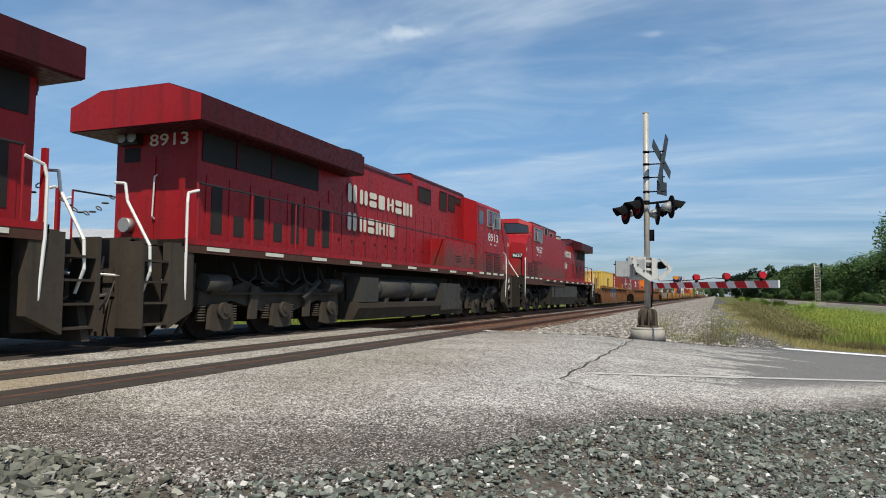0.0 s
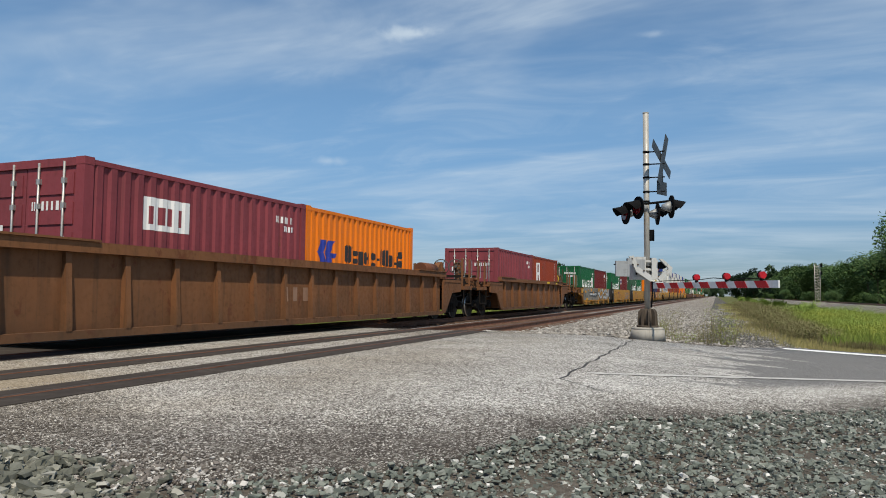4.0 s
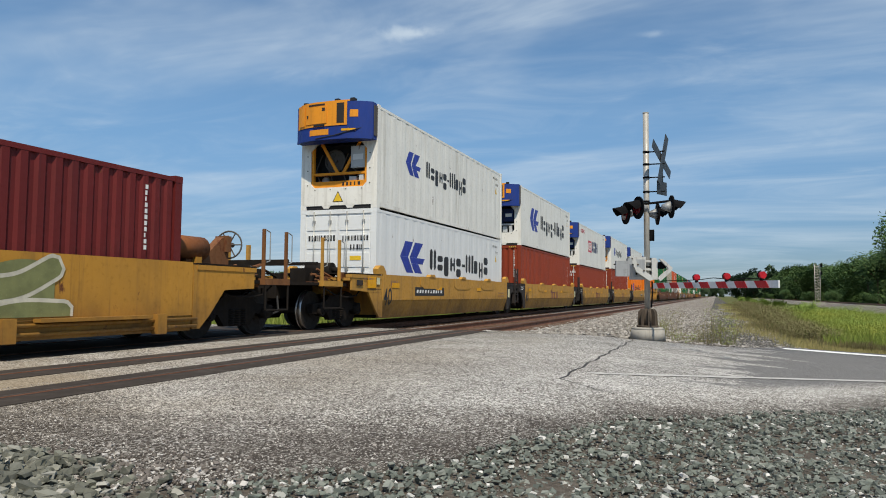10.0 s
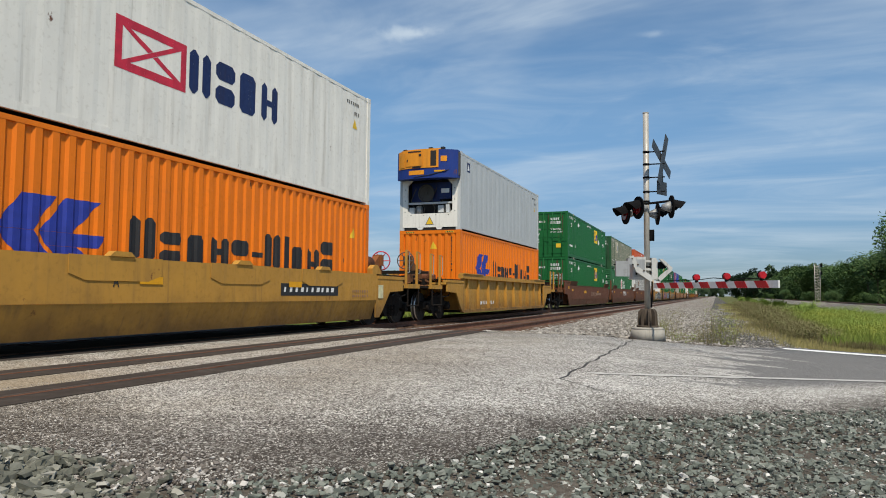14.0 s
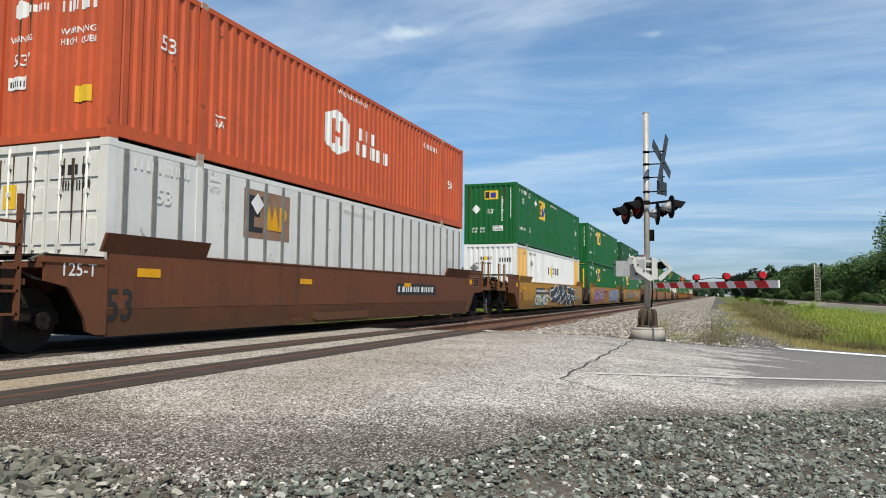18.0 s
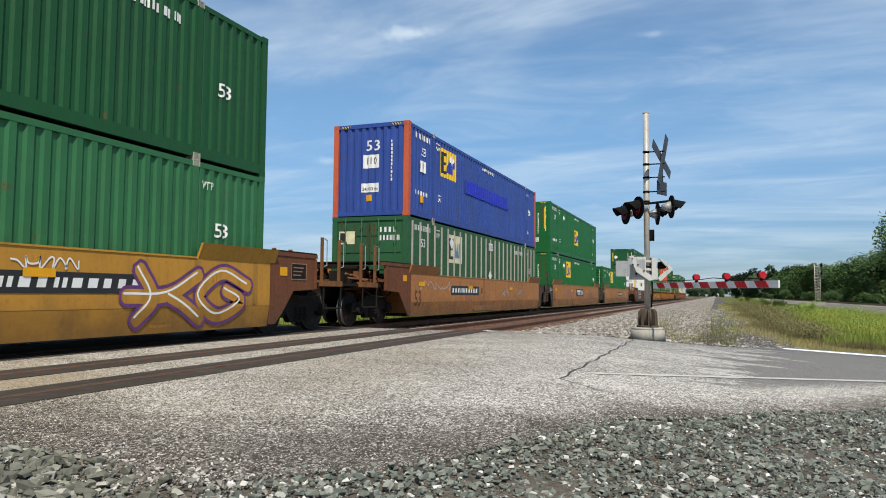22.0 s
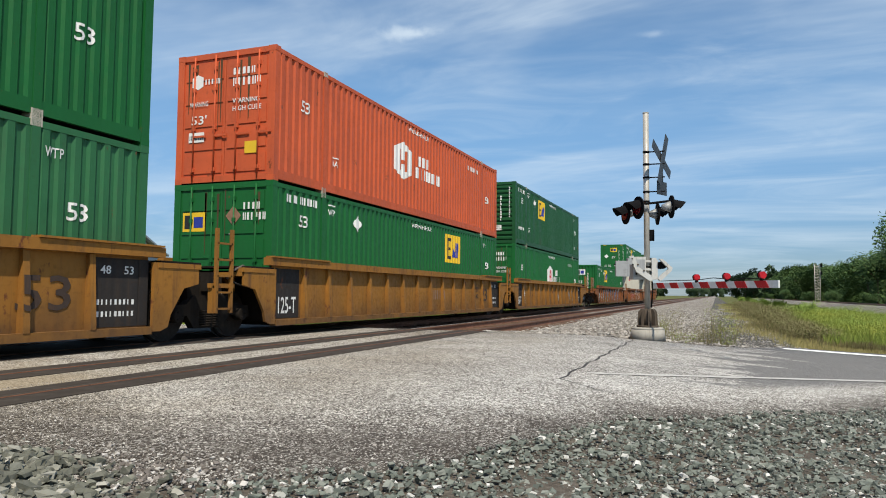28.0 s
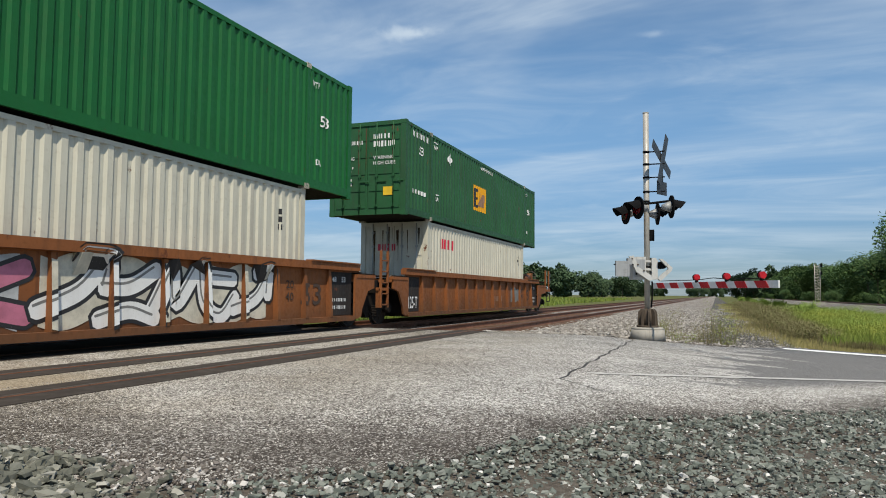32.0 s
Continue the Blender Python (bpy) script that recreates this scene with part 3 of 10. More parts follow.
def scatter_stones(name, label, mat, n, place, r0, r1, seed):
    """Loose angular stones, joined: n of them where place(rng) says."""
    rng = np.random.RandomState(seed)
    base = np.array([(-1, -1, -0.6), (1, -0.8, -0.7), (0.9, 1, -0.6), (-0.8, 0.9, -0.7), (-0.8, -0.7, 0.55), (0.7, -0.9, 0.7), (0.8, 0.7, 0.5), (-0.9, 0.8, 0.75)]) * 0.62
    faces = np.array([(3, 2, 1, 0), (4, 5, 6, 7), (0, 1, 5, 4), (1, 2, 6, 5), (2, 3, 7, 6), (3, 0, 4, 7)])
    pts = place(rng, n)
    n = len(pts)
    r = r0 + (r1 - r0) * rng.rand(n) ** 2.2
    v = base[None] * (0.40 + 1.15 * rng.rand(n, 8, 3))
    v *= (np.array([1, 1, 0.72]) * (0.7 + 0.6 * rng.rand(n, 1, 3)))
    a, t = rng.rand(n) * 6.283, (rng.rand(n) - 0.5) * 1.3
    ca, sa, ct, st = np.cos(a), np.sin(a), np.cos(t), np.sin(t)
    x, y, z = v[..., 0], v[..., 1] * ct[:, None] - v[..., 2] * st[:, None], v[..., 1] * st[:, None] + v[..., 2] * ct[:, None]
    v = np.stack([x * ca[:, None] - y * sa[:, None], x * sa[:, None] + y * ca[:, None], z], -1) * r[:, None, None]
    v += pts[:, None, :] + np.stack([0 * r, 0 * r, r * 0.22], -1)[:, None, :]
    f = (faces[None] + 8 * np.arange(n)[:, None, None]).reshape(-1, 4)
    me = bpy.data.meshes.new(name)
    me.from_pydata(v.reshape(-1, 3).tolist(), [], f.tolist())
    me.materials.append(mat)
    return tagged(new(name, me), label, "gravel", kind="stuff")


def verge_place(spill):
    def place(rng, n):
        p = np.stack([-5.6 + 9.6 * rng.rand(n), 1.0 + 8.3 * rng.rand(n) ** 1.25], -1)
        edge = np.array([line_at(ROAD_NEAR, x) for x in p[:, 0]])
        d = edge - p[:, 1]
        keep = d > (-spill * rng.rand(n) ** 2 + 0.02 * rng.rand(n))
        keep &= ~(((p[:, 0] + 2.55) ** 2 / 0.14 + (p[:, 1] - 2.50) ** 2 / 0.10 < 1) & (rng.rand(n) < 0.8))
        p, d = p[keep], d[keep]
        z = np.array([-0.06 * (min(max(x, -2.5), 9.0) + 2.5) for x in p[:, 0]])
        heap = 0.05 * np.sin(p[:, 0] * 2.1) * np.cos(p[:, 1] * 1.7) + 0.02 * np.sin(p[:, 0] * 9.0) * np.sin(p[:, 1] * 7.0)
        return np.stack([p[:, 0], p[:, 1], np.where(d > 0, z - 0.012, z + 0.001) + np.clip(d, 0, 1) * (heap + 0.035) * 0.6], -1)
    return place


def chip_place(rng, n):
    """Over the road, thick where the seal is sound and thin beside the verge and on the later coat."""
    p = np.stack([-6.2 + 9.2 * rng.rand(n), 2.4 + 9.5 * rng.rand(n) ** 1.7], -1)
    edge = np.array([line_at(ROAD_NEAR, x) for x in p[:, 0]])
    d = p[:, 1] - edge
    keep = (d > 0.02) & (rng.rand(n) < np.clip(0.35 + 0.45 * d, 0.35, 1.0)) & ((p[:, 0] < -1.4) | (d < 2.2))
    p = p[keep]
    z = np.array([-0.06 * (min(max(x, -2.5), 9.0) + 2.5) for x in p[:, 0]])
    return np.stack([p[:, 0], p[:, 1], z + 0.001], -1)


def scatter_chips(name, label, mat, n, place, r0, r1, seed):
    """Small pointed chips set in the road surface, joined."""
    rng = np.random.RandomState(seed)
    pts = place(rng, n)
    n = len(pts)
    r = r0 + (r1 - r0) * rng.rand(n) ** 2
    a = rng.rand(n)[:, None] * 6.283 + np.array([0.0, 1.6, 3.1, 4.7])[None] + 0.5 * rng.rand(n, 4)
    q = r[:, None] * (0.6 + 0.7 * rng.rand(n, 4))
    ring_ = np.stack([pts[:, 0:1] + q * np.cos(a), pts[:, 1:2] + q * np.sin(a), np.repeat(pts[:, 2:3], 4, 1)], -1)
    tip = pts + np.stack([0.5 * r * (rng.rand(n) - 0.5), 0.5 * r * (rng.rand(n) - 0.5), r * (0.5 + 0.7 * rng.rand(n))], -1)
    v = np.concatenate([ring_, tip[:, None]], 1)
    f = (np.array([(0, 1, 4), (1, 2, 4), (2, 3, 4), (3, 0, 4)])[None] + 5 * np.arange(n)[:, None, None]).reshape(-1, 3)
    me = bpy.data.meshes.new(name)
    me.from_pydata(v.reshape(-1, 3).tolist(), [], f.tolist())
    me.materials.append(mat)
    return tagged(new(name, me), label, "gravel", kind="stuff")


scatter_stones("verge_gravel", "dark grey-green crushed stone heaped along the road edge", M_STONE, 34000, verge_place(0.22), 0.014, 0.038, 5)
scatter_stones("fine_verge_gravel", "small dark crushed stone filling the verge", M_STONE, 46000, verge_place(0.45), 0.006, 0.016, 25)
scatter_stones("loose_chippings", "small pale stone chips scattered over the road edge", M_CHIP, 34000, verge_place(1.7), 0.004, 0.012, 6)
scatter_chips("road_chips", "pale stone chips standing out of the worn road seal", M_CHIP, 135000, chip_place, 0.004, 0.0085, 26)


def bare_place(rng, n):
    p = np.stack([-2.75 + 0.42 * rng.normal(0, 1, n), 2.85 + 0.22 * rng.normal(0, 1, n)], -1)
    return np.stack([p[:, 0], p[:, 1], np.array([ground_z(x, y) for x, y in p]) + 0.024], -1)


scatter_stones("broken_seal", "pale broken pieces of old road seal on bare soil", M_CHIP, 900, bare_place, 0.008, 0.022, 27)


def behind_place(rng, n):
    p = np.stack([-7.5 + 15.0 * rng.rand(n), 0.75 - 3.2 * rng.rand(n) ** 1.6], -1)
    return np.stack([p[:, 0], p[:, 1], np.array([ground_z(x, y) for x, y in p]) + 0.008], -1)


scatter_stones("verge_gravel", "crushed stone thinning out over the bare soil of the verge", M_STONE, 9000, behind_place, 0.010, 0.044, 9)


def heap_place(rng, n):
    p = np.stack([-3.35 + 0.42 * rng.normal(0, 1, n), 2.38 + 0.22 * rng.normal(0, 1, n)], -1)
    p = p[(p[:, 1] < 2.92) & (p[:, 0] > -4.6)]
    h = 0.12 * np.exp(-((p[:, 0] + 3.5) ** 2 + (p[:, 1] - 2.3) ** 2) / 0.35)
    return np.stack([p[:, 0], p[:, 1], h * rng.rand(len(p))], -1)


scatter_stones("stone_heap", "heap of pale weathered stones at the road edge", M_HEAP, 1500, heap_place, 0.022, 0.058, 8)


def ballast_place(rng, n):
    p = np.stack([-5.3 + 7.3 * rng.rand(n), 16.4 + 60 * rng.rand(n) ** 1.8], -1)
    x, y = p[:, 0] - NEAR_X, p[:, 1]
    slope = -0.16 - 0.34 * np.clip((x - 1.5) / 1.0, 0, 1.15)
    g = np.array([ground_z(a, b) for a, b in p])
    z = np.maximum(slope, g)
    edge = -0.7 + 0.35 * np.sin(0.7 * y) + 0.02 * (y - 16)
    keep = (y > np.array([line_at(ROAD_FAR, a) for a in p[:, 0]]) + 0.05) & ((p[:, 0] < edge) | (rng.rand(n) < 0.12))
    return np.stack([p[:, 0], y, z], -1)[keep]


scatter_stones("shoulder_ballast", "light grey crushed ballast on the track shoulder", M_BSTONE, 30000, ballast_place, 0.03, 0.075, 7)


def path_place(rng, n):
    y = 17.2 + 45 * rng.rand(n) ** 1.8
    x = -0.9 + (3.4 + 1.6 * np.exp(-(y - 17) / 5)) * rng.rand(n)
    keep = y > np.array([line_at(ROAD_FAR, a) for a in x]) + 0.05
    x, y = x[keep], y[keep]
    return np.stack([x, y, np.array([ground_z(a, b) for a, b in zip(x, y)])], -1)


scatter_stones("path_gravel", "dark grey gravel of the path beside the track", M_PATH, 16000, path_place, 0.012, 0.045, 28)


# ---- plants ----


def clump_mesh(name, mat, n, h, spread, w, lean, seed):
    """Blades or leafy stems, joined as one tuft."""
    rng = random.Random(seed)
    bm = BM()
    for i in range(n):
        a, d = rng.random() * 6.283, spread * math.sqrt(rng.random())
        x, y = d * math.cos(a), d * math.sin(a)
        hh = h * (0.5 + 0.6 * rng.random())
        b = rng.random() * 6.283
        dx, dy = math.cos(b) * w / 2, math.sin(b) * w / 2
        lx, ly = lean * hh * (rng.random() - 0.5) * 2, lean * hh * (rng.random() - 0.5) * 2
        v = [bm.verts.new(p) for p in ((x - dx, y - dy, 0), (x + dx, y + dy, 0), (x + lx * 0.4 + dx * 0.8, y + ly * 0.4 + dy * 0.8, hh * 0.6), (x + lx * 0.4 - dx * 0.8, y + ly * 0.4 - dy * 0.8, hh * 0.6), (x + lx, y + ly, hh))]
        bm.faces.new(v[:4])
        bm.faces.new([v[3], v[2], v[4]])
    me = bpy.data.meshes.new(name)
    bm.to_mesh(me)
    bm.free()
    me.materials.append(mat)
    return me


def field_stuff(name, label, mat, n, place, h0, h1, w, blades, seed):
    rng = np.random.RandomState(seed)
    pts = place(rng, n)
    n = len(pts)
    k = blades
    c = np.repeat(pts, k, 0)
    m = n * k
    tuft = np.repeat(rng.rand(n), k)
    c[:, :2] += (rng.rand(m, 2) - 0.5) * 0.5 * np.repeat(1 + pts[:, 1:2] / 60, k, 0)
    h = (h0 + (h1 - h0) * tuft) * (0.55 + 0.6 * rng.rand(m))
    a = rng.rand(m) * 6.283
    ww = w * (1 + c[:, 1] / 30)
    dx, dy = np.cos(a) * ww / 2, np.sin(a) * ww / 2
    lx, ly = (rng.rand(m) - 0.5) * 0.6 * h, (rng.rand(m) - 0.5) * 0.6 * h
    z = c[:, 2]
    v = np.stack([np.stack([c[:, 0] - dx, c[:, 1] - dy, z], -1), np.stack([c[:, 0] + dx, c[:, 1] + dy, z], -1), np.stack([c[:, 0] + dx * 0.9 + lx * 0.4, c[:, 1] + dy * 0.9 + ly * 0.4, z + h * 0.6], -1), np.stack([c[:, 0] + lx, c[:, 1] + ly, z + h], -1)], 1)
    f = (np.array([0, 1, 2, 3])[None] + 4 * np.arange(m)[:, None])
    me = bpy.data.meshes.new(name)
    me.from_pydata(v.reshape(-1, 3).tolist(), [], f.tolist())
    me.materials.append(mat)
    return tagged(new(name, me), label, "grass", kind="stuff")


def field_place(x0, x1, y0, y1, skew=0.0, power=1.6):
    def place(rng, n):
        y = y0 + (y1 - y0) * rng.rand(n) ** power
        x = x0 + (x1 - x0) * rng.rand(n) * (0.25 + 0.75 * (y - y0) / (y1 - y0) + 0.2) + skew * (y - y0)
        z = np.array([ground_z(a, b) for a, b in zip(x, y)])
        return np.stack([x, y, z], -1)
    return place


def leafy_stuff(name, label, mat, n, place, h, size, leaves, seed):
    """Leafy herbs: many small leaves up each stem, in uneven drifts."""
    rng = np.random.RandomState(seed)
    pts = place(rng, n)
    n = len(pts)
    k = leaves
    drift = 0.55 + 0.30 * np.sin(pts[:, 0] * 0.9 + 1.7 * np.sin(pts[:, 1] * 0.23)) + 0.25 * np.sin(pts[:, 1] * 0.37 + pts[:, 0] * 0.5) + 0.35 * rng.rand(n)
    hh = np.repeat(h * np.clip(drift, 0.2, 1.4), k)
    c = np.repeat(pts, k, 0)
    m = n * k
    lift = rng.rand(m) ** 0.8
    c[:, :2] += rng.normal(0, 0.16, (m, 2)) * (0.6 + 0.6 * lift[:, None]) * np.repeat(1 + pts[:, 1:2] / 50, k, 0)
    c[:, 2] += hh * lift
    s = size * (0.5 + 0.9 * rng.rand(m)) * (1 + c[:, 1] / 60)
    a, b = rng.rand(m) * 6.283, (rng.rand(m) - 0.35) * 1.8
    u = np.stack([np.cos(a) * np.cos(b), np.sin(a) * np.cos(b), np.sin(b)], -1) * s[:, None]
    w = np.stack([-np.sin(a), np.cos(a), 0.4 * (rng.rand(m) - 0.5)], -1) * (0.32 * s)[:, None]
    v = np.stack([c - u * 0.5, c + w, c + u, c - w], 1)
    f = np.arange(4 * m).reshape(-1, 4)
    me = bpy.data.meshes.new(name)
    me.from_pydata(v.reshape(-1, 3).tolist(), [], f.tolist())
    me.materials.append(mat)
    return tagged(new(name, me), label, "weeds", kind="stuff")


field_stuff("meadow_grass", "tall green meadow grass beside the track", M_GRASS, 8000, field_place(3.4, 30, 24.0, 105, 0.02), 0.12, 0.42, 0.005, 22, 11)
leafy_stuff("goldenrod", "yellow-green goldenrod in drifts over the meadow", M_GOLD, 2600, field_place(4.4, 26, 25.0, 80, 0.03, 1.4), 0.62, 0.022, 62, 12)
leafy_stuff("meadow_herbs", "bright green leafy herbs in the meadow", M_SHRUB, 1700, field_place(4.6, 26, 26, 110, 0.02, 1.2), 0.80, 0.026, 62, 19)
field_stuff("dry_grass", "dry straw-coloured grass at the edge of the gravel", M_STRAW, 3000, field_place(2.4, 9, 22.0, 40, 0.0, 2.0), 0.04, 0.17, 0.006, 14, 13)
leafy_stuff("brown_weeds", "tall brown weeds along the gravel path", M_WEED, 2600, field_place(2.6, 5.0, 26.5, 130, 0.005, 1.4), 0.75, 0.020, 62, 14)
def edge_place(rng, n):
    y = 19.5 + 110 * rng.rand(n) ** 1.7
    x = 1.75 + 0.45 * np.sin(y * 0.35) + rng.normal(0, 0.45, n) + 1.2 * np.exp(-(y - 19.5) / 4)
    return np.stack([x, y, np.array([ground_z(p, q) for p, q in zip(x, y)])], -1)


field_stuff("path_edge_grass", "sparse dry grass creeping over the gravel path", M_STRAW, 2200, edge_place, 0.03, 0.16, 0.005, 14, 17)
field_stuff("path_edge_weeds", "brown weeds along the edge of the gravel path", M_WEED, 1600, lambda rng, n: edge_place(rng, n) + np.array([0.8, 3.0, 0]), 0.05, 0.24, 0.005, 14, 18)
field_stuff("far_meadow_grass", "green field grass on the far side of the tracks", M_GRASS, 3500, field_place(-14, -60, 20, 220, -0.05), 0.3, 0.7, 0.04, 6, 15)
field_stuff("trackside_grass", "short green grass behind the farther track", M_GRASS, 1800, lambda rng, n: np.stack([-13.0 - 4 * rng.rand(n), -2 + 60 * rng.rand(n), np.full(n, -0.28)], -1)[0:n], 0.10, 0.3, 0.02, 7, 16)


def sprig_mesh(name, mat, n, h, spread, size, seed):
    """Small leaves up and around thin stems, joined as one plant's foliage."""
    rng = random.Random(seed)
    vs, fs = [], []
    for i in range(n):
        k = rng.random() ** 0.7
        a, d = rng.random() * 6.283, spread * (0.35 + 0.8 * k) * math.sqrt(rng.random())
        c = Vector((d * math.cos(a), d * math.sin(a), h * k * (0.75 + 0.35 * rng.random())))
        u = Vector((rng.gauss(0, 1), rng.gauss(0, 1), rng.gauss(0.5, 0.8))).normalized()
        v = u.orthogonal().normalized()
        s = size * (0.5 + rng.random())
        o = len(vs)
        vs += [tuple(c - u * s), tuple(c + v * s * 0.3), tuple(c + u * s), tuple(c - v * s * 0.3)]
        fs.append((o, o + 1, o + 2, o + 3))
    me = bpy.data.meshes.new(name)
    me.from_pydata(vs, [], fs)
    me.materials.append(mat)
    return me


def roadside_weed(x, y, seed, h, tall):
    th = empty("roadside_weed", pose(x, y, ground_z(x, y) - 0.02), label="leafy %s weed growing in the gravel by the signal" % tall, category="weed", group="weeds by the crossing signal")
    put("stems", clump_mesh("stems", M_WEED, 60, h, 0.30, 0.006, 0.45, seed), th)
    put("leaves", sprig_mesh("leaves", M_GRASS if tall == "green" else M_WEED, 460, h, 0.36, 0.018, seed + 50), th)


for i, (x, y, h) in enumerate(((-1.0, 17.2, 0.85), (-0.72, 17.5, 0.45), (-0.2, 17.5, 0.75), (0.05, 18.1, 1.25), (-0.3, 18.6, 0.7), (0.25, 17.9, 0.8), (-2.1, 21.5, 0.5), (-1.9, 27.0, 0.5))):
    roadside_weed(x, y, 30 + i, h, "green" if i % 2 else "brown")


def tree_kind(seed, h, w, mat, leaves, size):
    """Trunk with limbs, and a crown of many small leaf sprays in uneven masses."""
    rng = random.Random(seed)
    bm = BM()
    cyl(bm, (0, 0, -0.3), (0.1, 0, h * 0.45), 0.02 * h, 7, 0.013 * h)
    tips = []
    for i in range(9):
        a, z0 = rng.random() * 6.283, h * (0.25 + 0.35 * rng.random())
        r = w * (0.25 + 0.3 * rng.random())
        tip = (r * math.cos(a), r * math.sin(a), z0 + h * (0.15 + 0.25 * rng.random()))
        cyl(bm, (0.05, 0, z0), tip, 0.008 * h, 5, 0.003 * h)
        tips.append(tip)
    tips.append((0, 0, h * 0.8))
    trunk = mesh_of("trunk", bm, M_BARK)
    masses = [(t[0], t[1], t[2], w * (0.16 + 0.16 * rng.random())) for t in tips]
    for i in range(14):
        a, z0 = rng.random() * 6.283, h * (0.10 + 0.75 * rng.random())
        r = w * 0.42 * rng.random() * (1.1 - abs(z0 / h - 0.45))
        masses.append((r * math.cos(a), r * math.sin(a), z0, w * (0.12 + 0.14 * rng.random())))
    vs, fs = [], []
    for i in range(leaves):
        cx, cy, cz, r = masses[rng.randrange(len(masses))]
        d = Vector((rng.gauss(0, 1), rng.gauss(0, 1), rng.gauss(0, 0.85))).normalized() * r * (0.55 + 0.5 * rng.random())
        c = Vector((cx, cy, max(h * 0.06, cz))) + d
        u = Vector((rng.gauss(0, 1), rng.gauss(0, 1), rng.gauss(0, 0.7))).normalized()
        v = u.orthogonal().normalized()
        s = size * (0.5 + rng.random())
        k = len(vs)
        vs += [c - u * s, c + v * s * 0.55, c + u * s, c - v * s * 0.5]
        fs.append((k, k + 1, k + 2, k + 3))
    me = bpy.data.meshes.new("crown")
    me.from_pydata([tuple(p) for p in vs], [], fs)
    me.materials.append(mat)
    return trunk, me


TREES = [tree_kind(40 + i, 11 + 1.3 * i, 8.5 + 0.7 * i, M_LEAF, 7800, 0.27) for i in range(4)]
SHRUBS = [tree_kind(80 + i, 11 + 1.3 * i, 13.0 + 0.7 * i, M_SHRUB, 2600, 0.5) for i in range(2)]
FAR_TREES = [tree_kind(60 + i, 11 + 1.5 * i, 10 + i, M_LEAF_FAR, 2600, 0.6) for i in range(3)]


def tree(kind, x, y, s, turn, label, group):
    th = empty("tree", Matrix.Translation((x, y, ground_z(x, y))) @ Matrix.Rotation(turn, 4, "Z") @ Matrix.Scale(s, 4), label=label, category="tree", group=group)
    put("trunk", kind[0], th)
    put("crown", kind[1], th)


def build_trees():
    rng = random.Random(9)
    for i in range(46):
        y = 138 + i * 8.0 + rng.uniform(-3, 3)
        tree(TREES[rng.randrange(4)], 33 - 0.012 * i * 8 + rng.uniform(-3.5, 4.5), y, rng.uniform(0.75, 1.02), rng.random() * 6, "dense green broadleaf tree in a row along the meadow", "tree row beside the track")
    for i in range(16):
        tree(TREES[rng.randrange(4)], 43 + rng.uniform(-3, 8), 150 + i * 20, rng.uniform(0.95, 1.2), rng.random() * 6, "tall green broadleaf tree behind the tree row", "trees behind the row")
    tree(TREES[3], 26.5, 118, 1.08, 1.0, "large dark green tree at the end of the row", "tree row beside the track")
    for i in range(5):
        tree(FAR_TREES[i % 3], 12.5 + 3.5 * i, 470 - 22 * i, rng.uniform(1.0, 1.3), rng.random() * 6, "lone green tree standing far down the line", "far trees")
    for i in range(44):
        y = 240 + i * 17
        tree(FAR_TREES[rng.randrange(3)], -62 - 0.02 * i * 8 + rng.uniform(-6, 6), y + rng.uniform(-6, 6), rng.uniform(0.7, 1.1), rng.random() * 6, "green tree in the far belt beyond the tracks", "far tree belt")
    for i in range(36):
        tree(FAR_TREES[rng.randrange(3)], -55 - 7.2 * i + rng.uniform(-3, 3), 300 + 1.4 * i + rng.uniform(-12, 12), rng.uniform(0.75, 1.15), rng.random() * 6, "green tree in the far belt beyond the tracks", "far tree belt")
    for i in range(10):
        tree(FAR_TREES[rng.randrange(3)], -30 + 4.2 * i + rng.uniform(-2, 2), 950 + rng.uniform(-40, 60), rng.uniform(0.7, 1.2), rng.random() * 6, "hazy green tree at the end of the line", "trees at the end of the line")


build_trees()


def shrub(x, y, s, turn, kind):
    th = empty("shrub", Matrix.Translation((x, y, ground_z(x, y) - 0.4 * s)) @ Matrix.Rotation(turn, 4, "Z") @ Matrix.Scale(s, 4), label="leafy green shrub at the foot of the trees", category="shrub", group="shrubs along the meadow")
    put("stems", kind[0], th)
    put("foliage", kind[1], th)


def build_shrubs():
    rng = random.Random(21)
    for i in range(36):
        y = 95 + i * 9
        shrub(24 + 0.02 * i + rng.uniform(-4, 4) - 0.01 * i, y, rng.uniform(0.16, 0.32), rng.random() * 6, TREES[rng.randrange(4)])
    for i in range(20):
        shrub(6.5 + rng.uniform(-1.0, 4.0) + 0.08 * i, 80 + i * 11, rng.uniform(0.07, 0.13), rng.random() * 6, SHRUBS[rng.randrange(2)])


build_shrubs()


def siding():
    """A gravel bed with two rails on the other side of the meadow."""
    th = empty("siding_track", pose(20.2, 0, -0.72), label="grey gravel siding with two rails beyond the meadow", category="railway track", kind="structure")
    part("siding_bed", prism(BM(), [(-4.5, -0.1), (-3.2, 0.55), (2.6, 0.55), (4.0, -0.1)], "y", 60, 700), M_BALLAST, th)
    for s in (-0.75, 0.75):
        part("rail", box(BM(), s - 0.04, s + 0.04, 60, 700, 0.55, 0.74), M_RAIL, th)


siding()

# ---- the crossing signal ----


